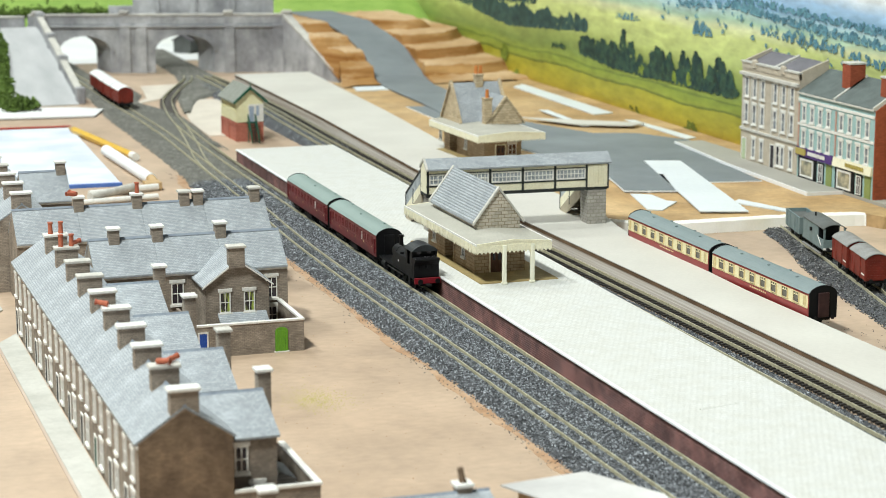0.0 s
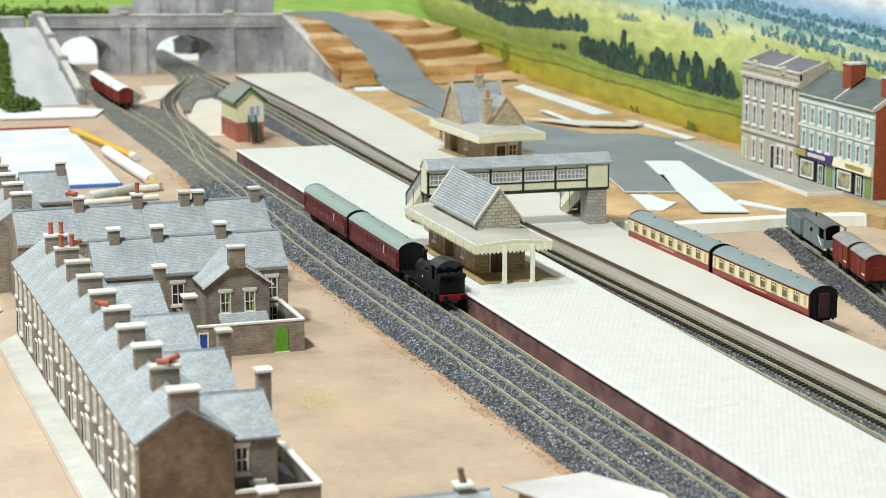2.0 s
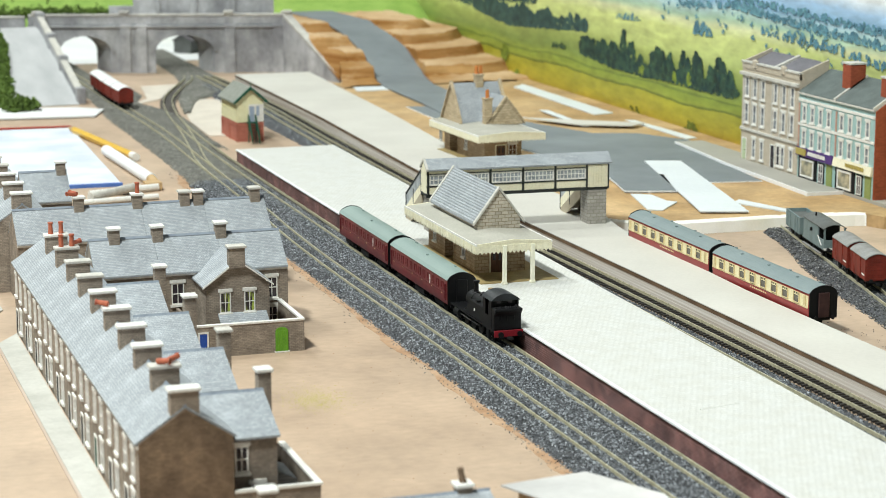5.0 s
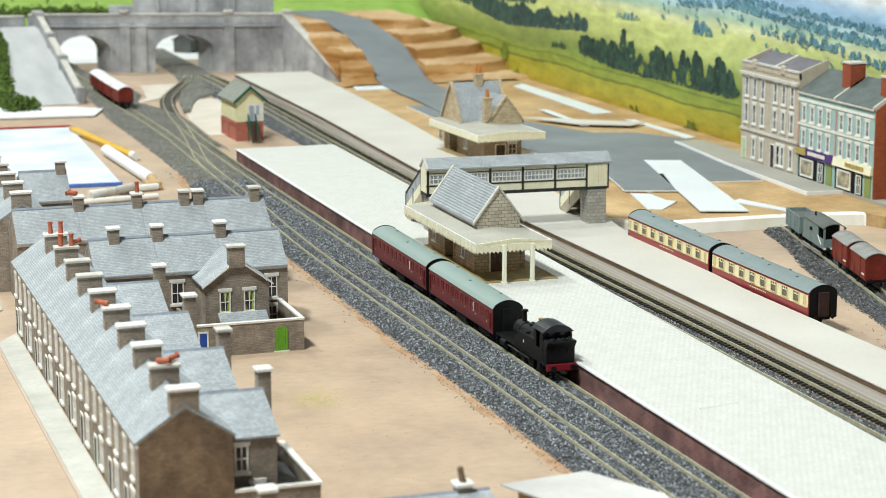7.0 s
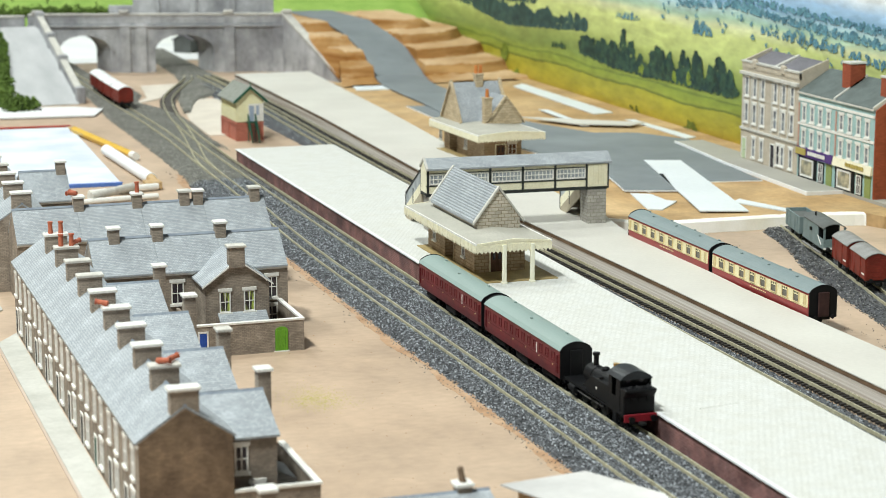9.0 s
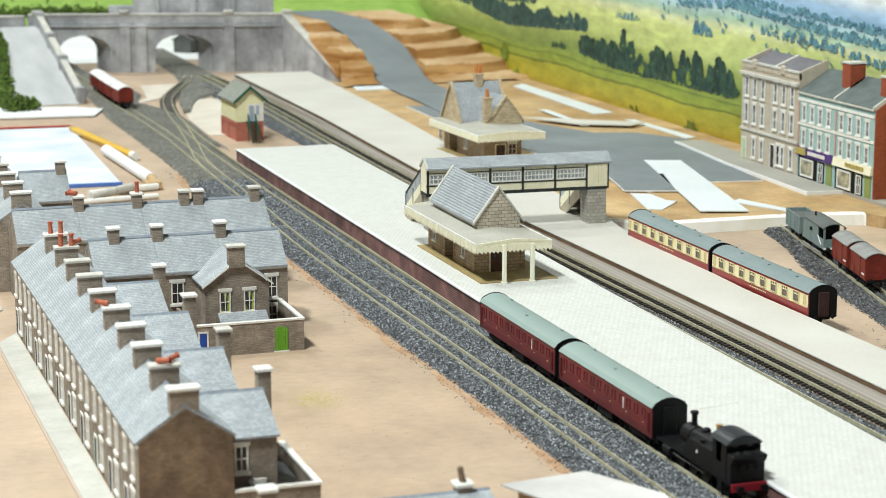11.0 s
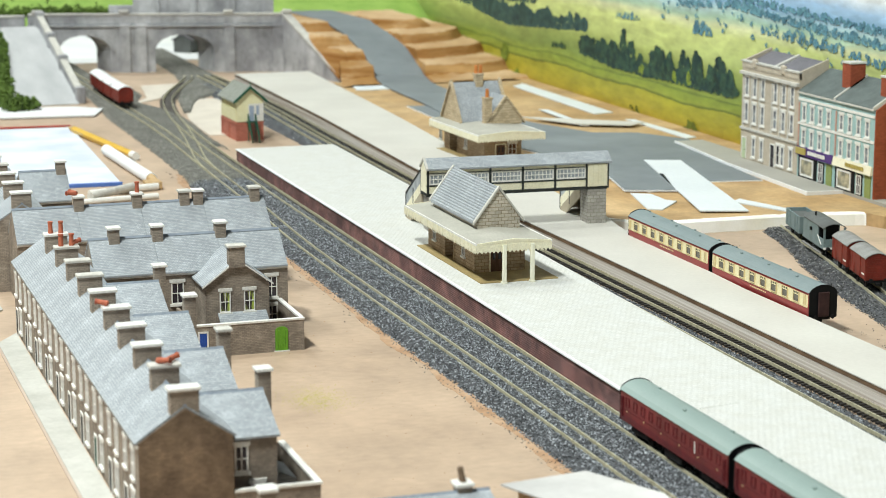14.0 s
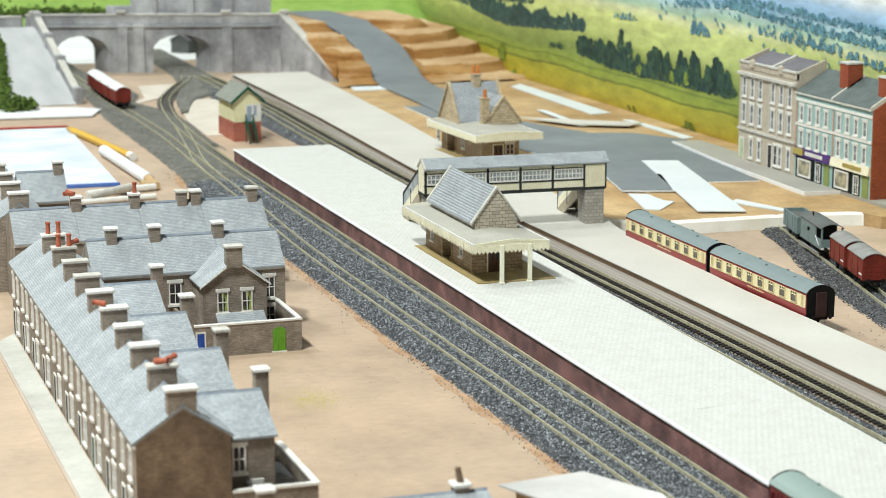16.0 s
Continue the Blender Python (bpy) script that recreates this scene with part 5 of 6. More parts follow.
def footbridge():
    th = thing("footbridge", mm(57.5, 86, 13, rz=-3), "covered cream and black timber footbridge with a slate roof", "footbridge")
    W = 137
    z0, z1 = 26, 44
    part("deck", box(B(), 0, W, 0, 15, z0, z0 + 1.6), TIMBER, th)
    for y in (0, 13.8):
        part("lower_panel", box(B(), 1, W - 1, y, y + 1.2, z0 + 1.6, z0 + 7), CREAM, th)
        part("head_beam", box(B(), 0, W, y - 0.1, y + 1.3, z1 - 1.7, z1), CREAM, th)
        part("head_rail", box(B(), 0, W, y - 0.4, y + 1.6, z1 - 2.2, z1 - 1.71), TIMBER, th)
        part("sill_beam", box(B(), 0, W, y - 0.3, y + 1.5, z0 + 6.6, z0 + 7.6), TIMBER, th)
        part("bottom_beam", box(B(), 0, W, y - 0.5, y + 1.7, z0 - 0.8, z0 + 1.2), TIMBER, th)
        posts = [121.5 - 24.6 * k for k in range(5)] + [1.2]
        for x in posts:
            part("upright", box(B(), x - 0.8, x + 0.8, y - 0.5, y + 1.7, z0, z1), TIMBER, th)
        for xb, xa in zip(posts, posts[1:]):
            window(th, mm((xa + xb) / 2, y + 0.4, z0 + 7.7), round(xb - xa - 1.9, 1), 8.0, rows=2, cols=8 if xb - xa > 22 else 6, glass=PALEPANE, surround=False, bar=0.6, edge=1.1)
    part("end_panel", box(B(), W - 15.5, W, -0.7, 15.4, z0 + 1.4, z1), CREAM, th, "cream boarded end of the footbridge")
    for i in range(8):
        x = W - 15 + i * 2
        part("board", box(B(), x + 0.1, x + 1.8, -1.1, -0.7, z0 + 1.6, z1 - 0.2), CREAM, th)
    part("end_post", box(B(), W - 0.2, W + 1.0, -1.2, 15.6, z0, z1), TIMBER, th)
    part("end_post", box(B(), W - 16.6, W - 15.5, -1.2, 0, z0, z1), TIMBER, th)
    part("roof", prism(B(), [(-2, z1 + 0.6), (7.5, z1 + 7), (17, z1 + 0.6), (17, z1 + 1.7), (7.5, z1 + 8.2), (-2, z1 + 1.7)], "x", 1, W + 3), SLATE, th)
    part("end_gable", prism(B(), [(0, z0 + 2), (15, z0 + 2), (15, z1), (7.5, z1 + 6.8), (0, z1)], "x", 0, 1.0), CREAM, th)
    part("gable_coping", prism(B(), [(-2.2, z1 + 0.4), (7.5, z1 + 7), (17.2, z1 + 0.4), (17.2, z1 + 2.2), (7.5, z1 + 9), (-2.2, z1 + 2.2)], "x", -0.6, 1.0), CAPSTONE, th)
    # stone pier and the stairs that run down away from the viewer
    part("pier", soft_edges(box(B(), W - 15, W - 0.6, -0.5, 15.5, 0, z0 - 0.8), 0.2), GREYSTONE, th)
    part("pier", soft_edges(box(B(), 2, 15, -0.5, 15.5, 0, z0 - 0.8), 0.2), GREYSTONE, th)
    for xs in (0.5, W - 15.5):
        prof = [(15.6, z0 + 1), (60, 1.5), (60, 0), (46, 0), (15.6, z0 - 9)]
        part("stair_side", prism(B(), prof, "x", xs, xs + 1), STAIRTAN, th)
        part("stair_side", prism(B(), prof, "x", xs + 14, xs + 15), STAIRTAN, th)
        for i in range(12):
            y, z = 16 + i * 3.7, z0 - (i + 1) * 2.05
            part("step", box(B(), xs + 1, xs + 14, y, y + 4.2, z, z + 1.9), STAIRTAN, th)
        for x in (xs, xs + 14.2):
            part("stair_panel", prism(B(), [(15.6, z0 + 1), (60, 1.5), (60, 9), (15.6, z0 + 8)], "x", x, x + 0.8), CREAM, th)
            part("handrail", prism(B(), [(15.6, z0 + 17), (60, 18), (60, 19.2), (15.6, z0 + 18.2)], "x", x - 0.3, x + 1.1), TIMBER, th)
            for y, zb in ((16, z0 + 8), (38, 16), (59.4, 9)):
                part("stair_post", box(B(), x - 0.2, x + 1.0, y, y + 1.2, zb - 8, zb + 9.6), TIMBER, th)
            part("stair_glazing", prism(B(), [(17, z0 + 8.2), (59, 9.2), (59, 17.8), (17, z0 + 16.8)], "x", x + 0.2, x + 0.6), PALEPANE, th)
    return th


PALEPANE = mat("pale_pane_print", (0.42, 0.45, 0.47), (0.22, 0.25, 0.28), rough=0.35, scale=120, bump=0, spec=0.5)
STAIRTAN = mat("tan_card", (0.42, 0.37, 0.28), (0.36, 0.31, 0.23), rough=0.8, scale=80)
GREYSTONE = printed_courses("grey_stone_blocks", (0.42, 0.40, 0.36), (0.34, 0.32, 0.29), (0.65, 0.63, 0.6), 4.5, 2.6)
footbridge()

# ---- signal box ----


def signal_box():
    th = thing("signal_box", mm(48.5, 704, 0, rz=2), "red brick and cream signal box with green bargeboards", "signal box")
    # local: x 0..26 width, y -57..0 long side, gable faces -y
    part("brick_base", box(B(), 0, 26.5, -57, 0, 0, 18.6), SIGBRICK, th)
    for i in range(3):
        part("brick_pier", box(B(), -0.7, 0, -57 + i * 27, -54 + i * 27, 0, 18), SIGBRICK, th)
    for i in range(2):
        part("brick_band", box(B(), -0.6, 0, -53.9 + i * 27, -30.1 + i * 27, 15, 18), SIGBRICK, th)
    part("upper_wall", prism(B(), [(0, 18.7), (26.5, 18.7), (26.5, 39.5), (13.2, 51), (0, 39.5)], "y", -57.5, 0), PALEYEL, th)
    for i in range(9):
        part("board", box(B(), -0.35, 0, -57 + i * 6.4, -51 + i * 6.4, 19, 29), PALEYEL, th)
    part("roof", prism(B(), [(-3.4, 37.4), (13.2, 51.6), (30, 37.4), (30, 38.6), (13.2, 53), (-3.4, 38.6)], "y", -59.5, 2), SIGROOF, th)
    part("bargeboard", prism(B(), [(-3.6, 36.2), (13.2, 50.6), (30.2, 36.2), (30.2, 39.2), (13.2, 53.6), (-3.6, 39.2)], "y", -61, -59.5), DKGREEN, th, "dark green bargeboard")
    part("finial", tube(B(), (13.2, -60.2, 52), (13.2, -60.2, 58), 0.8, 6, 0.2), DKGREEN, th)
    for i in range(4):
        window(th, mm(-0.1, -49 + i * 13.5, 29.5, rz=-90), 10, 8, rows=1, cols=3, glass=CREAMPANE, frame_mat=PALEYEL, surround=False)
    part("white_front", box(B(), 12, 26.4, -58, -57.6, 19, 36), TRIM, th, "white boarded gable front")
    window(th, mm(20.5, -58.1, 24), 4.4, 11, rows=1, cols=1, glass=SKYPANE, surround=False)
    door(th, mm(14.6, -58.1, 19), 4.6, 15, SKYPANE, TRIM)
    part("landing", box(B(), 9, 17, -65, -57.7, 18, 19.2), DKGREEN, th)
    for i in range(8):
        part("step", box(B(), 10, 16, -66 - i * 1.5, -64 - i * 1.5, 16 - i * 2.1, 16.7 - i * 2.1), TIMBER, th)
    for x in (9.2, 16.3):
        part("stair_rail", prism(B(), [(-65, 17), (-78, 0.2), (-78, 7), (-65, 26)], "x", x, x + 0.8), DKGREEN, th)
    for x in (9, 16):
        part("post", box(B(), x, x + 1, -64.8, -63.8, 0, 27), DKGREEN, th)
    return th


CREAMPANE = mat("cream_pane_print", (0.55, 0.52, 0.30), (0.46, 0.44, 0.24), rough=0.4, bump=0)
SKYPANE = mat("blue_pane_print", (0.42, 0.50, 0.62), (0.30, 0.36, 0.48), rough=0.35, bump=0)
signal_box()

# ---- rolling stock (origin on the rail, middle; nose towards -y) ----


def roof_arc(w, z, rise, n=10):
    return [(-w / 2 + w * i / n, z + rise * math.sin(math.pi * i / n) ** 0.75) for i in range(n + 1)]


def wheelset(parent, y, r=3.0):
    a = part("wheelset", tube(B(), (-6, y, r), (6, y, r), 0.7, 6), UNDER, parent)
    for s in (-1, 1):
        part("wheel", tube(B(), (s * 4.1, y, r), (s * 5.4, y, r), r, 14), UNDER, a)
    return a


def bogie(parent, y):
    b = part("bogie", soft_edges(box(B(), -7.4, 7.4, y - 10, y + 10, 2.6, 5.4), 0.5), UNDER, parent)
    for dy in (-8, 8):
        wheelset(b, y + dy)


def coach(at, label, L, W, body, lower, roof_mat, cream, group):
    th = thing("railway_coach", at, label, "railway coach", group)
    zb, zg, zt = 6.2, 21.6, 26
    part("body", soft_edges(prism(B(), [(-W / 2 + 0.5, zb), (W / 2 - 0.5, zb), (W / 2, zb + 4), (W / 2 - 0.2, zg), (-W / 2 + 0.2, zg), (-W / 2, zb + 4)], "y", -L / 2, L / 2), 0.3), lower, th)
    if cream:
        part("cream_band", prism(B(), [(-W / 2 - 0.15, 13.0), (W / 2 + 0.15, 13.0), (W / 2 + 0.1, zg - 1.2), (-W / 2 - 0.1, zg - 1.2)], "y", -L / 2 + 0.4, L / 2 - 0.4), body, th, "cream upper side panels")
    part("roof", soft_edges(prism(B(), roof_arc(W + 0.7, zg, zt - zg) , "y", -L / 2 - 0.3, L / 2 + 0.3), 0.12), roof_mat, th)
    for s in (-1, 1):
        e = part("coach_end", prism(B(), [(-W / 2 + 0.3, zb), (W / 2 - 0.3, zb), (W / 2 - 0.2, zg)] + [(p[0] * 1.03, p[1] + 0.35) for p in roof_arc(W, zg, zt - zg)[::-1]][1:-1] + [(-W / 2 + 0.2, zg)], "y", s * (L / 2 + 0.31), s * (L / 2 + 0.9)), BLACK, th, "black coach end")
        c = part("gangway", soft_edges(box(B(), -3.6, 3.6, *sorted((s * (L / 2 + 0.9), s * (L / 2 + 2.2))), 7, 22), 0.4), BLACK if not cream else GANGWAY, th)
        for x in (-5.6, 5.6):
            part("buffer", tube(tube(B(), (x, s * (L / 2), 7), (x, s * (L / 2 + 2.4), 7), 0.55, 8), (x, s * (L / 2 + 2.4), 7), (x, s * (L / 2 + 2.9), 7), 1.3, 10), UNDER, th)
        # windows and doors along the side
        rot = 90 if s > 0 else -90
        n = 8 if cream else 12
        for i in range(n):
            y = -L / 2 + L * (i + 1.0) / (n + 1)
            if cream:
                w = window(th, mm(s * (W / 2 + 0.42), y, 13.7, rz=rot), 7.2, 6.6, rows=1, cols=1, frame_mat=CRMFRAME, glass=COACHGLASS, surround=False, edge=0.3)
                part("vent_light", box(B(), -3.2, 3.2, -0.3, -0.02, 4.5, 4.9), body, w)
                for x in (-1.1, 1.1):
                    part("vent_bar", box(B(), x - 0.2, x + 0.2, -0.3, -0.02, 4.91, 6.2), body, w)
            else:
                window(th, mm(s * (W / 2 - 0.28), y, 14.4, rz=rot), 4.4, 5.2, rows=1, cols=1, frame_mat=MAROONFRAME, glass=COACHGLASS_M, surround=False)
        for y in ((-L / 2 + 4, L / 2 - 4) if cream else (-L / 2 + 3, L / 2 - 3)):
            window(th, mm(s * (W / 2 + (0.42 if cream else 0.05)), y, 9.0 if not cream else 13.8, rz=rot), 2.2, 10 if not cream else 6.4, rows=2, cols=1, frame_mat=CRMFRAME if cream else MAROONFRAME, glass=COACHGLASS if cream else COACHGLASS_M, surround=False)
        if cream:
            part("lining", box(B(), *sorted((s * (W / 2 + 0.1), s * (W / 2 + 0.3))), -L / 2 + 0.5, L / 2 - 0.5, 12.5, 12.95), LINING, th)
            part("lining", box(B(), *sorted((s * (W / 2 + 0.1), s * (W / 2 + 0.25))), -L / 2 + 0.5, L / 2 - 0.5, zg - 1.2, zg - 0.9), CRIMSON, th)
            for k in range(9):
                part("lettering_bar", box(B(), *sorted((s * (W / 2 + 0.02), s * (W / 2 + 0.18))), -11 + k * 2.5, -9.4 + k * 2.5, 10.4, 11.2), LINING, th)
        else:
            part("waist_line", box(B(), *sorted((s * (W / 2 - 0.1), s * (W / 2 + 0.14))), -L / 2 + 0.5, L / 2 - 0.5, 12.7, 13.1), MAROONFRAME, th)
            part("number_mark", box(B(), *sorted((s * (W / 2 - 0.1), s * (W / 2 + 0.16))), -L / 2 + 33, -L / 2 + 33.8, 13, 18.6), TRIM, th)
            for k in range(6):
                part("door_handle", box(B(), *sorted((s * (W / 2 - 0.1), s * (W / 2 + 0.2))), -L / 2 + 9 + k * 20, -L / 2 + 10 + k * 20, 12, 12.5), LINING, th)
    for i in range(7 if cream else 3):
        y = -L / 2 + L * (i + 0.5) / (7 if cream else 3)
        part("roof_vent", soft_edges(box(B(), -3.2 if i % 2 else 2, -1.8 if i % 2 else 3.4, y - 1, y + 1, zt - 0.9, zt + 0.5), 0.2), roof_mat, th)
    part("underframe", box(B(), -6, 6, -L / 2 + 1, L / 2 - 1, 4.6, zb), UNDER, th)
    part("battery_box", box(B(), -7.5, -4, -8, 10, 2, 5.2), UNDER, th)
    part("battery_box", box(B(), 4, 7.5, -14, 2, 2, 5.2), UNDER, th)
    for y in (-L / 2 + 20, L / 2 - 20):
        bogie(th, y)
    return th


GANGWAY = mat("brown_gangway", (0.05, 0.022, 0.02), (0.035, 0.015, 0.015), rough=0.6, scale=200)
CRMFRAME = mat("cream_window_frame", (0.72, 0.60, 0.34), (0.66, 0.54, 0.3), rough=0.5, bump=0)
MAROONFRAME = mat("maroon_frame", (0.13, 0.018, 0.022), (0.10, 0.014, 0.018), rough=0.45, bump=0)
COACHGLASS = mat("coach_glass", (0.14, 0.125, 0.09), (0.06, 0.05, 0.04), rough=0.12, scale=200, bump=0, spec=0.5)
COACHGLASS_M = mat("coach_glass_dark", (0.13, 0.045, 0.03), (0.075, 0.025, 0.02), rough=0.3, scale=200, bump=0, spec=0.5)

LC = 118.0
PITCH_C = 124.6
MAR = "maroon railway coach with grey-green roof, behind the engine"
coach_rear = coach(mm(9, 0, 5), MAR, LC, 18.6, MAROON, MAROON, GREYROOF, False, "train coaches")
coach_front = coach(mm(9, 0, 5), MAR, LC, 18.6, MAROON, MAROON, GREYROOF, False, "train coaches")


def tank_engine():
    """A black side-tank engine that runs bunker first (towards -y)."""
    th = thing("tank_engine", mm(9, 0, 5), "black model steam tank engine with a red buffer beam", "steam engine")
    L = 80
    part("footplate", box(B(), -8.6, 8.6, -L / 2 + 1, L / 2 - 1, 7.4, 8.4), BLACK, th)
    for s in (-1, 1):
        part("buffer_beam", soft_edges(box(B(), -8.8, 8.8, *sorted((s * (L / 2 - 1), s * L / 2)), 4.8, 8.6), 0.2), REDBEAM if s < 0 else BLACK, th, "red buffer beam" if s < 0 else "")
        for x in (-5.8, 5.8):
            part("buffer", tube(tube(B(), (x, s * L / 2, 6.8), (x, s * (L / 2 + 2.6), 6.8), 0.8, 10), (x, s * (L / 2 + 2.6), 6.8), (x, s * (L / 2 + 3.2), 6.8), 1.7, 14), BLACK, th)
        part("coupling", soft_edges(box(B(), -1.6, 1.6, *sorted((s * (L / 2), s * (L / 2 + 4))), 3.6, 5), 0.3), UNDER, th)
    # boiler and smokebox
    b = part("boiler", tube(B(), (0, -19, 15.8), (0, 13, 14.8), 5.6, 24, 4.8), BLACK, th, smooth=False)
    part("smokebox", tube(B(), (0, 13, 14.8), (0, 22, 14.8), 5.1, 24), BLACK, th)
    part("smokebox_door", tube(B(), (0, 22, 14.8), (0, 23.4, 14.8), 4.2, 20, 3.2), BLACK, th)
    ch = part("chimney", tube(tube(B(), (0, 17, 19), (0, 17, 25.2), 1.5, 14, 1.3), (0, 17, 25.2), (0, 17, 26.4), 2.1, 14, 1.9), BLACK, th)
    part("dome", tube(tube(B(), (0, 4, 19.2), (0, 4, 21.2), 2.2, 14, 2.0), (0, 4, 21.2), (0, 4, 22.0), 2.0, 14, 0.9), BLACK, th)
    part("safety_valve", tube(tube(B(), (0, -9, 20.4), (0, -9, 24.6), 1.7, 12, 1.0), (0, -9, 24.6), (0, -9, 27.0), 1.4, 12, 1.7), BRASS, th, "bright brass safety valve cover")
    for s in (-1, 1):
        x0, x1 = sorted((s * 4.6, s * 8.4))
        t = part("side_tank", soft_edges(prism(B(), [(-19, 8.4), (11, 8.4), (11, 13.0), (4, 18.2), (-19, 18.2)], "x", x0, x1), 0.3), BLACK, th)
        part("emblem", box(B(), *sorted((s * 8.3, s * 8.55)), -4, -2.8, 12.8, 14.2), TRIM, t)
        part("tank_filler", tube(B(), (s * 6.4, -5, 18), (s * 6.4, -5, 19.4), 1.3, 10), BLACK, t)
        # cab side with its opening
        part("cab_side", prism(B(), [(-19.1, 8.4), (-19.1, 25), (-22, 25), (-23, 21), (-23, 15.4), (-28, 15.4), (-28, 21), (-29, 25), (-33, 25), (-33, 8.4)], "x", *sorted((s * 8.0, s * 8.5))), BLACK, th)
        part("cylinder", tube(B(), (s * 7.4, 24, 5.4), (s * 7.4, 32, 5.4), 2.3, 14), BLACK, th)
        part("coupling_rod", box(B(), *sorted((s * 6.4, s * 7.0)), -8, 18, 4.2, 5.2), STEEL, th)
        part("connecting_rod", box(B(), *sorted((s * 7.1, s * 7.6)), 5, 26, 4.6, 5.4), STEEL, th)
        for y in (-8, 5, 18):
            w = part("driving_wheel", tube(B(), (s * 4.3, y, 5), (s * 5.8, y, 5), 5.0, 20), UNDER, th)
            part("wheel_boss", tube(B(), (s * 5.8, y, 5), (s * 6.4, y, 5), 1.2, 10), UNDER, w)
        part("steps", box(B(), *sorted((s * 7.2, s * 8.6)), -29, -25, 2.2, 7.4), BLACK, th)
    part("cab_front", prism(B(), [(-8.0, 8.4), (8.0, 8.4), (8.0, 25.2), (5, 27.6), (0, 28.4), (-5, 27.6), (-8.0, 25.2)], "y", -19.9, -19.1), BLACK, th)
    part("cab_back", prism(B(), [(-7.9, 8.4), (7.9, 8.4), (7.9, 25), (5, 27.4), (0, 28.2), (-5, 27.4), (-7.9, 25)], "y", -31.6, -31.0), BLACK, th)
    part("back_window", tube(tube(B(), (-3.4, -32.0, 24.0), (-3.4, -31.7, 24.0), 1.5, 12), (3.4, -32.0, 24.0), (3.4, -31.7, 24.0), 1.5, 12), DARKGLASS, th)
    part("cab_rear_frame", prism(B(), [(-8.2, 21), (-7.4, 21), (-7.4, 24.6), (0, 26.8), (7.4, 24.6), (7.4, 21), (8.2, 21), (8.2, 25.2), (5, 27.4), (0, 28.2), (-5, 27.4), (-8.2, 25.2)], "y", -33.1, -32.4), BLACK, th)
    part("cab_roof", soft_edges(prism(B(), roof_arc(18.2, 24.9, 4.2), "y", -34.4, -17.4), 0.15), CABROOF, th)
    # bunker
    part("bunker", soft_edges(prism(B(), [(-33.1, 8.4), (-37.8, 8.4), (-37.8, 16.8), (-40.2, 19.8), (-40.2, 21.2), (-33.1, 21.2)], "x", -8.4, 8.4), 0.4), BLACK, th)
    bm = B()
    for i in range(26):
        x, y = random.uniform(-6.6, 6.6), random.uniform(-38.4, -34.6)
        c = Vector((x, y, 20.2 + random.uniform(-0.2, 0.9)))
        tube(bm, c, c + Vector((random.uniform(-1, 1), random.uniform(-1, 1), random.uniform(0.2, 1))).normalized() * 1.3, 0.9, 5, 0.5)
    part("coal", bm, COAL, th)["kind"] = "stuff"
    for x in (-4.2, 0, 4.2):
        part("lamp_iron", box(B(), x - 0.3, x + 0.3, -38.5, -37.8, 14, 16.4), BLACK, th)
    part("frames", box(B(), -4, 4, -L / 2 + 2, L / 2 - 2, 3, 7.4), UNDER, th)
    for y in (-29, 32):
        wheelset(th, y, 3.1)
    return th


STEEL = mat("dull_steel", (0.30, 0.29, 0.28), (0.2, 0.19, 0.18), rough=0.4, metal=0.7, bump=0)
COAL = mat("coal", (0.03, 0.03, 0.032), (0.015, 0.015, 0.016), rough=0.85, scale=400, spec=0.1)
CABROOF = mat("cab_roof_black", (0.022, 0.026, 0.03), (0.015, 0.017, 0.02), rough=0.45, scale=150)
engine = tank_engine()

BLC = "crimson and cream railway coach with grey roof, parked"
coach(mm(199.3, -171.5, 5), BLC, 129.4, 19, CRMCOACH, CRIMSON, ROOFBLUE, True, "parked coaches")
coach(mm(199.3, -36, 5), BLC, 129.4, 19, CRMCOACH, CRIMSON, ROOFBLUE, True, "parked coaches")


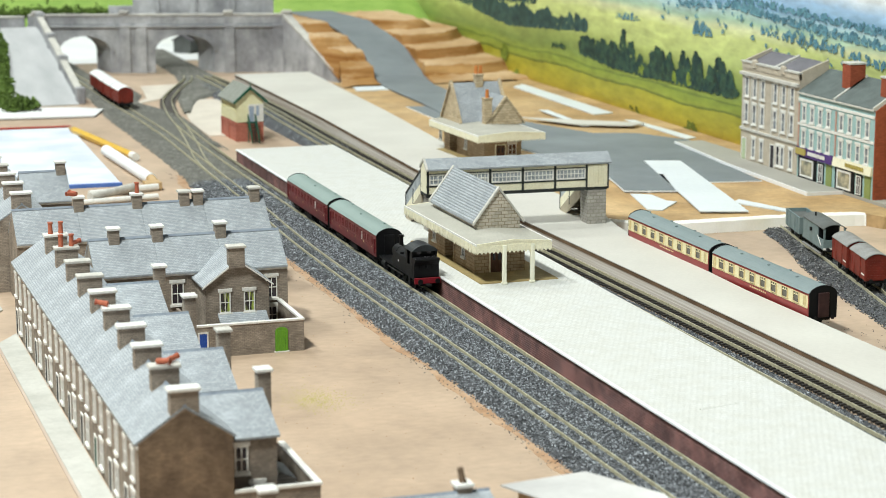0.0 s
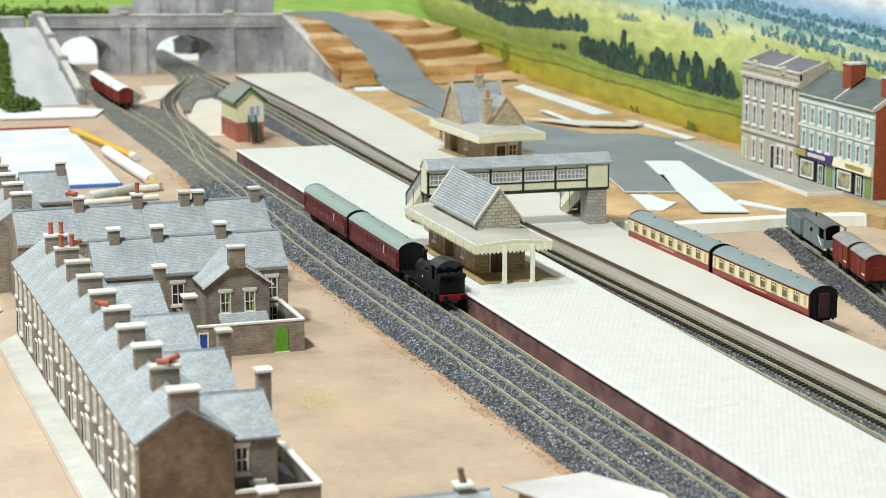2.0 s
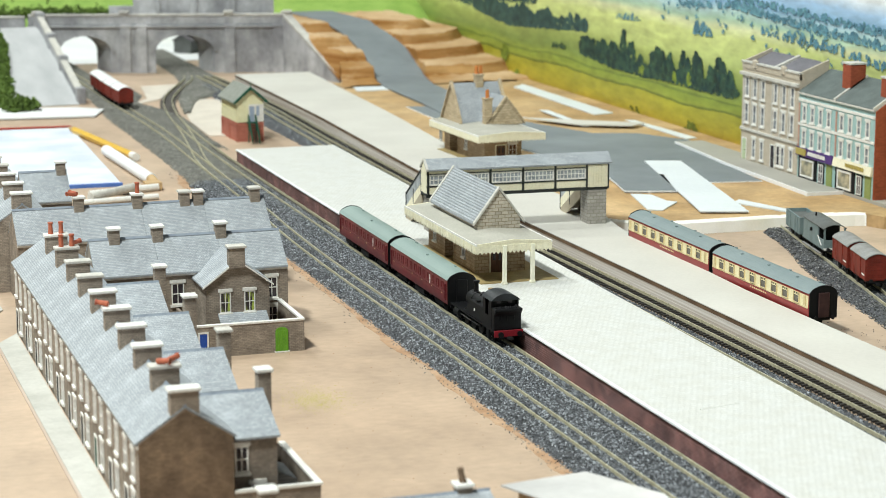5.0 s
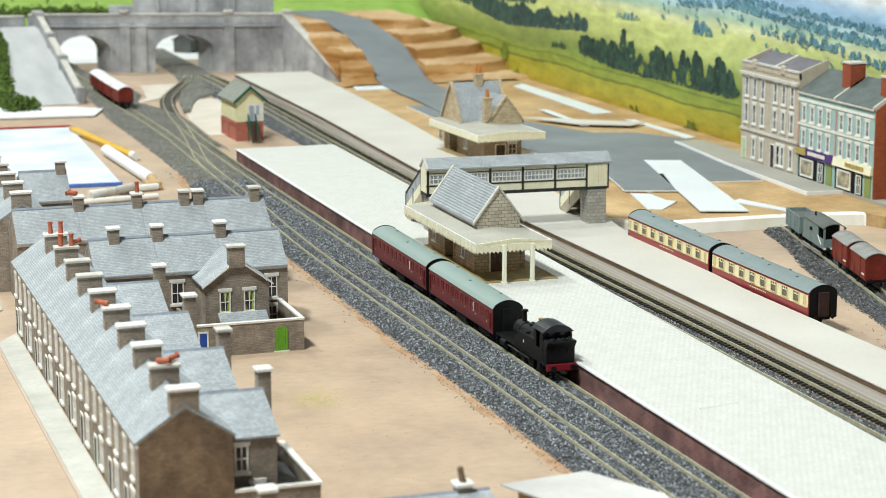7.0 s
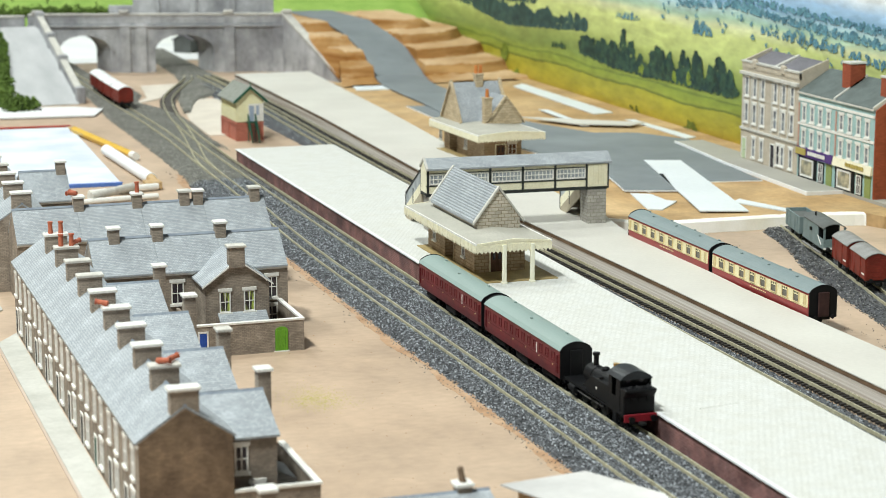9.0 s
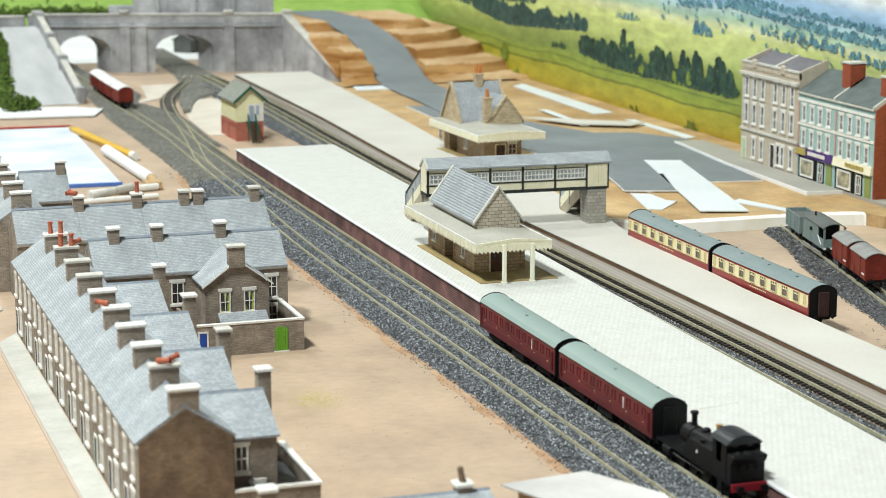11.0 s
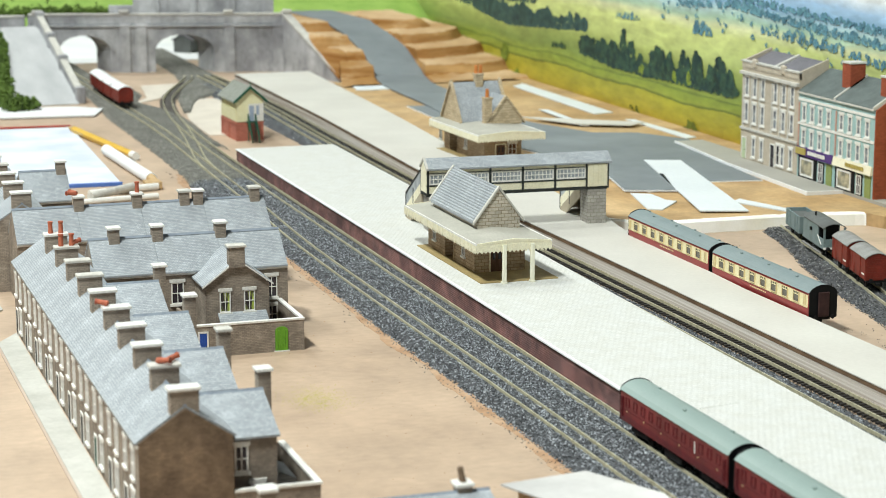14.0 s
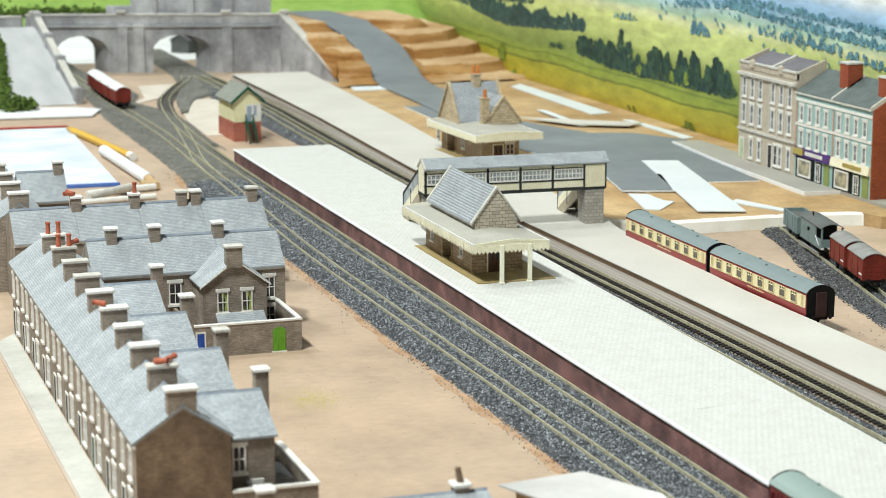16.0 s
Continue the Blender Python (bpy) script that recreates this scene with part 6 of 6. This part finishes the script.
def goods_van(at, label, body_mat, roof_mat, L=40, W=15.5, H=19.5, group="goods vans", end_mat=None):
    """A boarded van with strapping, curved roof, brake gear and four wheels."""
    th = thing("goods_van", at, label, "goods wagon", group)
    b = part("body", soft_edges(box(B(), -W / 2, W / 2, -L / 2, L / 2, 6, H), 0.2), body_mat, th)
    for i in range(8):
        z = 6.6 + i * (H - 7) / 8
        for s in (-1, 1):
            part("plank", box(B(), -W / 2 + 0.6, W / 2 - 0.6, *sorted((s * L / 2, s * (L / 2 + 0.22))), z, z + (H - 7) / 8 - 0.25), body_mat, b)
    for s in (-1, 1):
        for y in (-L / 2 + 0.6, -6, 6, L / 2 - 1.4):
            part("strapping", box(B(), *sorted((s * W / 2, s * (W / 2 + 0.4))), y, y + 0.8, 6, H), body_mat, b)
        part("door", box(B(), *sorted((s * W / 2, s * (W / 2 + 0.25))), -5, 5.8, 6.6, H - 0.6), body_mat, b)
        bm = prism(B(), [(8, 6.2), (9, 6.2), (15.4, H - 0.5), (14.4, H - 0.5)], "x", *sorted((s * W / 2, s * (W / 2 + 0.35))))
        part("diagonal_brace", bm, body_mat, b)
        prof = [(-W / 2, H)] + [(p[0] * W / (W + 1), p[1] - 0.2) for p in roof_arc(W + 1, H, 3.4)][1:-1] + [(W / 2, H)]
        part("end_board", prism(B(), prof, "y", *sorted((s * (L / 2 - 0.6), s * L / 2))), body_mat, b)
        for x in (-4.8, 4.8):
            part("buffer", tube(tube(B(), (x, s * L / 2, 6.6), (x, s * (L / 2 + 2.4), 6.6), 0.6, 8), (x, s * (L / 2 + 2.4), 6.6), (x, s * (L / 2 + 3), 6.6), 1.3, 10), UNDER, th)
        part("coupling", box(B(), -1.3, 1.3, *sorted((s * L / 2, s * (L / 2 + 3.4))), 3.4, 4.6), UNDER, th)
        if L < 40:
            part("number_bar", box(B(), *sorted((s * W / 2, s * (W / 2 + 0.3))), -L / 2 + 3, -L / 2 + 9, 9, 10), TRIM, b)
    part("roof", prism(B(), roof_arc(W + 1, H, 3.6) + [(p[0], p[1] - 0.5) for p in roof_arc(W + 1, H, 3.6)[::-1]], "y", -L / 2 - 0.5, L / 2 + 0.5), roof_mat, th)
    part("underframe", box(B(), -6, 6, -L / 2 + 0.5, L / 2 - 0.5, 4.6, 6), UNDER, th)
    for y in (-L / 2 + 9, L / 2 - 9):
        wheelset(th, y)
    return th


def along(line, y):
    a = np.array(line)
    x = float(np.interp(y, a[:, 1], a[:, 0]))
    x2 = float(np.interp(y + 5, a[:, 1], a[:, 0]))
    return mm(x, y, 5, rz=-math.degrees(math.atan2(x2 - x, 5)))


for y in (908, 952, 996, 1040):
    goods_van(along(TRACK_L, y), "red-brown goods van with a white roof", BAUXITE, WHITE)
for y in (-137, -96):
    goods_van(along(TRACK_S, y), "red-brown boarded goods van with a grey roof", BAUXITE, WAGROOF, L=36, H=20.5)


def brake_van():
    th = thing("brake_van", along(TRACK_S, -30), "grey brake van with an open end veranda", "goods wagon")
    L, W, H = 52, 15.5, 21
    part("floor", box(B(), -W / 2, W / 2, -L / 2, L / 2, 6, 7.2), VANGREY, th)
    part("body", box(B(), -W / 2, W / 2, -12, 24, 7.2, H), VANGREY, th)
    for s in (-1, 1):
        part("veranda_side", box(B(), *sorted((s * (W / 2 - 0.6), s * W / 2)), -L / 2, -12, 7.2, 13), VANGREY, th)
        part("corner_post", box(B(), *sorted((s * (W / 2 - 1.2), s * W / 2)), -L / 2, -L / 2 + 1.2, 13, H), VANGREY, th)
        part("step_board", box(B(), *sorted((s * (W / 2), s * (W / 2 + 1.6))), -L / 2 + 4, L / 2 - 4, 2.6, 3.3), WAGROOF, th)
        part("lamp", soft_edges(box(B(), *sorted((s * W / 2, s * (W / 2 + 1.4))), 2, 4, 14.5, 17), 0.3), UNDER, th)
        part("handrail", tube(B(), (s * (W / 2 + 0.3), -L / 2 + 5, 8.5), (s * (W / 2 + 0.3), -12, 14), 0.3, 6), TRIM, th)
        for x in (-4.8, 4.8):
            part("buffer", tube(B(), (x, s * L / 2, 6.6), (x, s * (L / 2 + 2.8), 6.6), 1.2, 10), UNDER, th)
    part("end_panel", box(B(), -W / 2 + 0.7, W / 2 - 0.7, -L / 2, -L / 2 + 0.8, 7.2, 13), VANGREY, th)
    part("number_mark", box(B(), 1.4, 2, -L / 2 - 0.2, -L / 2, 10.2, 12), TRIM, th)
    part("end_rail", box(B(), -W / 2, W / 2, -L / 2 - 0.4, -L / 2 + 1, 6, 7.4), TRIM, th)
    part("inner_bulkhead", box(B(), -W / 2 + 0.7, W / 2 - 0.7, -12.5, -12, 7.2, H), BLACK, th)
    part("roof", prism(B(), roof_arc(W + 1, H, 3) + [(p[0], p[1] - 0.5) for p in roof_arc(W + 1, H, 3)[::-1]], "y", -L / 2 - 0.6, 24.6), WAGROOFD, th)
    part("stove_pipe", tube(B(), (-3, 10, 22), (-3, 10, 26.5), 0.6, 8), UNDER, th)
    part("underframe", box(B(), -6, 6, -L / 2 + 0.5, L / 2 - 0.5, 4.4, 6), UNDER, th)
    for y in (-15, 15):
        wheelset(th, y)


brake_van()


def open_wagon():
    th = thing("open_wagon", along(TRACK_S, 24), "grey open goods wagon coupled behind the brake van", "goods wagon")
    L, W, H = 40, 15.5, 17.5
    for s in (-1, 1):
        part("side", box(B(), *sorted((s * (W / 2 - 0.9), s * W / 2)), -L / 2, L / 2, 6, H), VANGREY, th)
        part("end", box(B(), -W / 2 + 0.9, W / 2 - 0.9, *sorted((s * (L / 2 - 0.9), s * L / 2)), 6, H), VANGREY, th)
        for y in (-14, -7, 7, 14):
            part("strapping", box(B(), *sorted((s * W / 2, s * (W / 2 + 0.4))), y - 0.4, y + 0.4, 6, H), VANGREY, th)
    part("floor", box(B(), -W / 2, W / 2, -L / 2, L / 2, 5.4, 6), VANGREY, th)
    part("load_cover", box(B(), -W / 2 + 1, W / 2 - 1, -L / 2 + 1, L / 2 - 1, 14, 15), WAGROOFD, th)
    for y in (-11, 11):
        wheelset(th, y)


open_wagon()

# ---- town buildings ----


TOWNGLASS = mat("grey_pane_print", (0.36, 0.40, 0.43), (0.12, 0.125, 0.14), rough=0.3, scale=110, bump=0, lo=0.42, hi=0.6)


def hotel():
    th = thing("town_building", mm(431, 334, 12, rz=-90), "tall buff stone-fronted town building with white sash windows", "building", "town buildings")
    # local x runs along the street towards the viewer, local y back from it
    W, D, H = 104, 27, 80
    part("wall", box(B(), 0, W, 0, D, 0, H), BUFFSTONE, th)
    part("string_course", box(B(), -0.6, W + 0.2, -1.4, 0, 26, 28), CAPSTONE, th)
    part("cornice", soft_edges(box(B(), -1, W + 0.2, -2.6, 0.2, H - 6, H - 3), 0.4), CAPSTONE, th)
    part("parapet", box(B(), 0, W, -0.6, 2, H, H + 5), BUFFSTONE, th)
    part("parapet_cap", box(B(), -0.8, W + 0.2, -1.4, 2.8, H + 5, H + 6.4), CAPSTONE, th)
    for x in (24, 76):
        part("crest", soft_edges(box(B(), x - 4, x + 4, -1.8, 1.4, H + 1, H + 9), 1.2), BUFFSTONE, th)
    part("side_parapet", prism(B(), [(0, H), (D, H), (D, H + 16), (0, H + 6)], "x", W - 2.5, W), BUFFSTONE, th)
    part("side_parapet", prism(B(), [(0, H), (D, H), (D, H + 16), (0, H + 6)], "x", 0, 2.5), BUFFSTONE, th)
    for a, b in ((2.6, 50), (54, W - 2.6)):
        part("roof", prism(B(), [(2.1, H), (D, H), (D, H + 13.5), (2.1, H + 2)], "x", a, b), ROOFDARK2, th)
    part("roof_divide", prism(B(), [(2.1, H), (D, H), (D, H + 15), (2.1, H + 5)], "x", 50.1, 53.9), CAPSTONE, th)
    xs = (10, 25, 40, 63, 78, 93)
    for i, x in enumerate(xs):
        part("pilaster", box(B(), x - 6.6, x - 5.2, -0.8, 0, 28, H - 6), CAPSTONE, th)
        window(th, mm(x, -0.15, 33), 7.0, 17, rows=2, cols=1, glass=TOWNGLASS, edge=1.1)
        window(th, mm(x, -0.15, 56), 7.0, 17, rows=2, cols=1, glass=TOWNGLASS, edge=1.1)
        if i == 0:
            door(th, mm(x - 3, -0.15, 0.3), 7, 18, PALEGREEN)
        elif i == 3:
            door(th, mm(x - 3, -0.15, 0.3), 6.4, 19, DARKGLASS)
        else:
            window(th, mm(x, -0.15, 3.5), 6.6, 17, rows=2, cols=1, glass=TOWNGLASS, edge=1.1)
    window(th, mm(70, -0.15, 3.5), 6.2, 17, rows=2, cols=1, surround=True)
    return th


PALEGREEN = mat("pale_green_door", (0.52, 0.60, 0.40), (0.46, 0.54, 0.35), rough=0.6)


def shop(x_at, label, sign_mat, first):
    th = thing("shop_building", mm(431, x_at, 10, rz=-90), label, "shop", "town buildings")
    W, D, H = 61.5, 28, 72
    part("wall", box(B(), 0, W, 0, D, 0, H), TEAL, th)
    for z in (45.5, 65.5):
        part("white_band", box(B(), 0, W, -0.8, 0, z, z + 2.2), TRIM, th)
    part("party_pier", box(B(), 0, 2.2, -0.5, 0, 24, H - 8), PINKSTONE, th)
    for i in range(4):
        x = 10 + i * 13.6
        window(th, mm(x, -0.15, 28.5), 6.6, 13.5, rows=2, cols=1, glass=TOWNGLASS, edge=1.1)
        window(th, mm(x, -0.15, 49.5), 6.6, 13.0, rows=2, cols=1, glass=TOWNGLASS, edge=1.1)
    part("roof", prism(B(), [(-1, H), (D, H), (D, H + 19), (-1, H + 1.4)], "x", 0.2, W - 2), ROOFDARK, th)
    part("roof_verge", prism(B(), [(-1.4, H - 0.2), (D, H - 0.2), (D, H + 20.4), (-1.4, H + 2.4)], "x", W - 2, W), CAPSTONE, th)
    part("gutter", box(B(), 0, W, -1.8, -0.9, H - 0.6, H + 0.8), CAPSTONE, th)
    part("sign_board", prism(B(), [(-2.6, 20.5), (-0.1, 20.5), (-0.1, 27.5), (-1.2, 27.5)], "x", 0.5, W - 0.5), sign_mat, th)
    for k in range(7):
        part("lettering_bar", box(B(), 22 + k * 4.2, 25 + k * 4.2, -2.9, -2.2, 22.6, 25.6), MUSTARD if not first else TRIM, th)
    if first:
        part("sign_panel", box(B(), 2, 18, -3.1, -2.0, 21.5, 26.8), MUSTARD, th)
    part("shop_front", box(B(), 3, 34, -0.6, 0, 0, 20), BLACK, th)
    w = window(th, mm(18, -0.9, 3.5), 22, 15, rows=1, cols=1, glass=SHOPGLASS, surround=False, edge=1.5)
    part("shop_door", box(B(), 36.5, 46, -0.5, 0, 0.2, 19), BLACK, th)
    window(th, mm(41.2, -0.8, 3), 7, 15, rows=2, cols=2, surround=False)
    part("side_door", box(B(), 50, 59, -0.7, 0, 0.2, 19.5), OLIVE, th)
    if not first:
        part("end_wall", prism(B(), [(0.1, 0), (D, 0), (D, H + 18), (0.1, H - 0.4)], "x", W + 0.05, W + 1.4), REDBRICK, th, "red brick gable end")
    for x in ((W - 13,) if first else (W - 14,)):
        c = part("chimney", soft_edges(box(B(), x, x + 13, 12, 26, H + 4, H + 29 - (0 if first else 5)), 0.3), REDBRICK, th)
        part("chimney_cap", box(B(), x - 0.6, x + 13.6, 11.4, 26.6, H + 29 - (0 if first else 5), H + 30.4 - (0 if first else 5)), CAPSTONE, c)
    return th


SHOPGLASS = mat("shop_window_print", (0.60, 0.52, 0.34), (0.16, 0.16, 0.13), rough=0.15, scale=120, fine=500, bump=0, spec=0.5)
PINKSTONE = mat("pink_stone", (0.50, 0.30, 0.24), (0.42, 0.25, 0.2), rough=0.7)
hotel()
shop(229.5, "teal-fronted shop building with a purple sign board", PURPLE, True)
shop(167.8, "teal-fronted corner shop with a cream sign and red brick end wall", CREAM, False)

# ---- card offcuts, paper and tools ----


def offcut(poly, z, label, material=None, t=0.9):
    return solid("card_offcut", prism(B(), poly, "z", z, z + t), material or COOLWHITE, label, "card", group="card offcuts")


offcut([(345, 349), (375, 338), (319, 96), (284, 108)], 10.7, "long white card strip lying across the grey road")
offcut([(268, 203), (282, 194), (282, 165), (288, 158), (262, 128), (252, 134)], 9.5, "small white notched card offcut on the tan board")
offcut([(328, 142), (339, 152), (357, 94), (350, 90)], 9.5, "narrow white card strip on the tan board")
offcut([(428, 895), (447, 915), (447, 655), (424, 650)], 9.5, "white card strip under the backdrop")
offcut([(380, 692), (388, 686), (384, 566), (376, 570)], 10.8, "thin white card strip beside the road")
offcut([(338, 640), (345, 632), (440, 560), (420, 545), (372, 572)], 12.0, "pale grey card sheet lying on the road", CARD)
offcut([(438, 603), (446, 598), (452, 468), (440, 464)], 9.5, "narrow white card strip under the backdrop")
offcut([(256, 955), (300, 945), (302, 915), (250, 915)], 9.5, "white card square at the foot of the bank")
offcut([(262, 330), (300, 306), (290, 280), (262, 262)], 9.5, "grey card patch beside the road", ASPHALT)

solid("plan_sheet", prism(B(), [(-230, 795), (-88, 787), (-100, 433), (-235, 440)], "z", 0.2, 1.4), BLUEPAPER, "pale blue printed plan sheet lying on the board", "paper")
solid("plan_edge", prism(B(), [(-235, 439.5), (-100, 432.5), (-100, 428), (-236, 435)], "z", 0.1, 3.0), BLUECARD, "blue edge of a folder under the plan sheet", "folder")
solid("red_ruler", prism(B(), [(-230, 812), (-86, 804), (-86, 798), (-230, 806)], "z", 0.2, 1.6), mat("red_edge", (0.45, 0.06, 0.04), rough=0.4), "thin red-edged ruler above the plan sheet", "ruler")
solid("card_sheet", prism(B(), [(-230, 968), (-60, 935), (-33, 912), (-51, 862), (-230, 880)], "z", 1.0, 2.6), WHITE, "curled white card sheet at the foot of the ramp", "card", group="card offcuts")


def pencil(p, q):
    p, q = Vector(p), Vector(q)
    d = (q - p).normalized()
    th = thing("pencil", Matrix(), "yellow lacquered wooden pencil lying on the board", "pencil")
    part("shaft", tube(B(), p + d * 24, q - d * 12, 3.7, 6), PENCIL, th)
    part("sharpened_end", tube(B(), p + d * 24, p + d * 4, 3.6, 12, 0.7), WOODTIP, th)
    part("lead", tube(B(), p + d * 4, p, 0.7, 8, 0.1), BLACK, th)
    part("end_band", tube(B(), q - d * 12, q, 3.8, 8), TRIM, th)


pencil((-93, 775, 3.8), (-64, 560, 3.8))
tubeth = thing("marker_pen", Matrix(), "white marker pen with a wooden-coloured tip", "pen")
part("barrel", tube(B(), (-84, 600, 5), (-76, 425, 5), 5.2, 18), WHITE, tubeth, smooth=False)
part("tip", tube(B(), (-76, 425, 5), (-75, 408, 4.2), 4.6, 16, 2.8), WOODTIP, tubeth)
for p, q, r in (((-136, 380, 3.2), (-76, 398, 3.2), 3.0), ((-150, 345, 2.6), (-84, 356, 2.6), 2.4), ((-140, 350, 6), (-98, 388, 6), 3.4)):
    solid("paper_roll", tube(B(), p, q, r, 12), TRIM if r < 3.3 else CAPSTONE, "thin rolled strip of pale card on the board", "card roll", group="card rolls")
solid("cork_offcut", soft_edges(box(B(), -86, -72, 398, 412, 0, 7), 0.6), WOODTIP, "small block of cork on the board", "cork block")


def hedge(name, pts, r, count, label):
    """A rough hedge of many small foam clumps along a line."""
    bm = B()
    rg = random.Random(3)
    for i in range(count):
        k = rg.random() * (len(pts) - 1)
        a, b = Vector(pts[int(k)]), Vector(pts[min(int(k) + 1, len(pts) - 1)])
        c = a.lerp(b, k - int(k)) + Vector((rg.gauss(0, r * 0.45), rg.gauss(0, r * 0.45), abs(rg.gauss(0, r * 0.5))))
        s = r * rg.uniform(0.14, 0.3)
        q = Euler((rg.random() * 6, rg.random() * 6, rg.random() * 6)).to_matrix()
        vs = [bm.verts.new(c + q @ Vector(v) * s * rg.uniform(0.8, 1.3)) for v in ((1, 0, 0), (-1, 0, 0), (0, 1, 0), (0, -1, 0), (0, 0, 1), (0, 0, -1))]
        for f in ((0, 2, 4), (2, 1, 4), (1, 3, 4), (3, 0, 4), (2, 0, 5), (1, 2, 5), (3, 1, 5), (0, 3, 5)):
            bm.faces.new([vs[j] for j in f])
    return solid(name, bm, HEDGE, label, "hedge")


hedge("hedge", [(-112, 1262, 58), (-111, 1190, 46), (-116, 1120, 32), (-123, 1050, 16), (-128, 985, 4)], 9.5, 2400, "dark green foam hedge along the white ramp")
hedge("hedge", [(-130, 922, 4), (-118, 926, 5), (-108, 930, 4)], 10, 700, "low green foam bush at the ramp's foot")
hedge("hedge", [(-260, 1392, 66), (-120, 1378, 64), (-40, 1346, 64), (60, 1318, 64)], 11, 1500, "dark hedge above the bridge")
# stones and crumbs strayed from the ballast onto the board
rg = random.Random(5)
bm = B()
for i in range(150):
    y = rg.uniform(-520, 500)
    x = -46 - abs(rg.gauss(0, 5))
    tube(bm, (x, y, 0), (x + rg.uniform(-0.3, 0.3), y, rg.uniform(0.3, 0.6)), rg.uniform(0.2, 0.5), 5, 0.2)
solid("stray_ballast", bm, BALLAST_BED, "stray ballast grains on the plywood", "ballast", kind="stuff")

bm = B()
for i in range(170):
    x, y = rg.uniform(-160, -50), rg.uniform(-520, 60)
    tube(bm, (x, y, 0), (x, y, rg.uniform(0.1, 0.3)), rg.uniform(0.1, 0.35), 5, 0.1)
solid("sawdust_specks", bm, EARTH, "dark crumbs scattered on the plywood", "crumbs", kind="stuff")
bm = B()
for i in range(1500):
    x, y = rg.gauss(-124, 8), rg.gauss(-275, 12)
    tube(bm, (x, y, 0), (x, y, rg.uniform(0.05, 0.15)), rg.uniform(0.1, 0.3), 5, 0.06)
solid("flock_spill", bm, FLOCK, "yellow-green flock spilled thinly on the plywood", "flock", kind="stuff")
# glue-brown stain that the ballast left along its edge
def ballast_edge(y):
    a = np.array(MAIN_LEFT)
    return float(np.interp(y, a[:, 1], a[:, 0]))


def stain_width(y):
    return 5.5 + 4.5 * noise.noise((y * 0.02, 7.0, 0)) + 2.5 * noise.noise((y * 0.09, 2.0, 0))


ys = [-600 + 5 * k for k in range(215)]
solid("glue_stain", ribbon(B(), [(ballast_edge(y) - max(1.5, stain_width(y)), y) for y in ys], [(ballast_edge(y) + 8, y) for y in ys], -0.5, 0.12), GLUE, "orange-brown glue stain on the plywood beside the ballast", "stain", kind="structure")
bm = B()
for i in range(420):
    y = rg.choice((-430, -330, -210, -60, 60)) + rg.gauss(0, 45)
    x = ballast_edge(y) + 1 - abs(rg.gauss(0, 4))
    tube(bm, (x, y, 0), (x + 0.2, y, rg.uniform(0.3, 0.7)), rg.uniform(0.25, 0.6), 5, 0.2)
solid("stray_ballast", bm, BALLAST_DUSTY, "loose ballast grains gathered along the bed's edge", "ballast", kind="stuff")
bm = B()
for i in range(240):
    y = rg.uniform(-380, 40)
    x = (228 if rg.random() < 0.75 else 214) + rg.gauss(0, 9) + max(0, y + 150) * 0.18
    tube(bm, (x, y, 0), (x, y, rg.uniform(0.15, 0.45)), rg.uniform(0.15, 0.45), 5, 0.2)
solid("stray_ballast", bm, BALLAST_BED, "stray ballast grains beside the goods siding", "ballast", kind="stuff")
# near corner of the layout: a chimney and a sheet of white card
near = thing("house", mm(-206, -578, 0), "grey slate-roofed model house near the layout's edge", "house", "terraced houses")
house_shell(near, 78, 41, 29, 36)
stack(near, mm(67, 22, 0), 6, 6, 24, 39, (), ())
pot = part("chimney_pot", tube(B(), (67, 22, 40.4), (66, 22.5, 46.5), 1.5, 10, 1.2), BROWNEND, near, "broken brown chimney pot")
stack(near, mm(-14.6, 18, 0), 6, 6, 0, 46.5, (), ())
solid("card_sheet", prism(B(), [(-112, -527), (-71, -521), (-52, -560), (-58, -640), (-86, -640), (-100, -556)], "z", 27, 27.8), DULLWHITE, "off-white card sheet propped near the layout's edge", "card", group="card offcuts")
solid("card_prop", prism(B(), [(-106, -532), (-72, -526), (-60, -560), (-64, -636), (-90, -636), (-99, -556)], "z", 0, 27), WOODTIP, "wooden block under the white card", "block")

# the train's run: seconds and the place of the rear coach's tail along the line, mm
RUN = [(0.0, 262), (0.5, 250.6), (1.0, 238.2), (1.5, 225), (2.0, 211.3), (2.5, 197.2), (3.0, 182.3), (3.5, 166), (4.0, 148.3), (4.5, 129.9), (5.0, 111), (5.5, 91.8), (6.0, 72), (6.5, 51.4), (7.0, 28),
       (7.5, 3.5), (8.0, -22), (8.5, -48.7), (9.0, -76.2), (9.5, -104.6), (10.0, -133.6), (10.5, -163.3), (11.0, -193.6), (11.5, -224.4), (12.0, -257), (12.5, -290.5), (13.0, -325.5), (13.5, -361.6),
       (14.0, -399), (14.5, -438), (15.0, -477.5), (15.5, -517), (16.0, -558.5)]


def on_line(y):
    """Pose on the running line at y (mm)."""
    a = np.array(TRACK_T)
    x, x2, x1 = (float(np.interp(v, a[:, 1], a[:, 0])) for v in (y, y + 40, y - 40))
    return mm(x + 1.0, y, 5, rz=-math.degrees(math.atan2(x2 - x1, 80)))


def motions():
    walk(coach_rear, [(t, on_line(s - LC / 2)) for t, s in RUN])
    walk(coach_front, [(t, on_line(s - LC / 2 - PITCH_C)) for t, s in RUN])
    walk(engine, [(t, Matrix.Translation((0.0008, 0, 0)) @ on_line(s - PITCH_C - LC - 3 - 40)) for t, s in RUN])


motions()
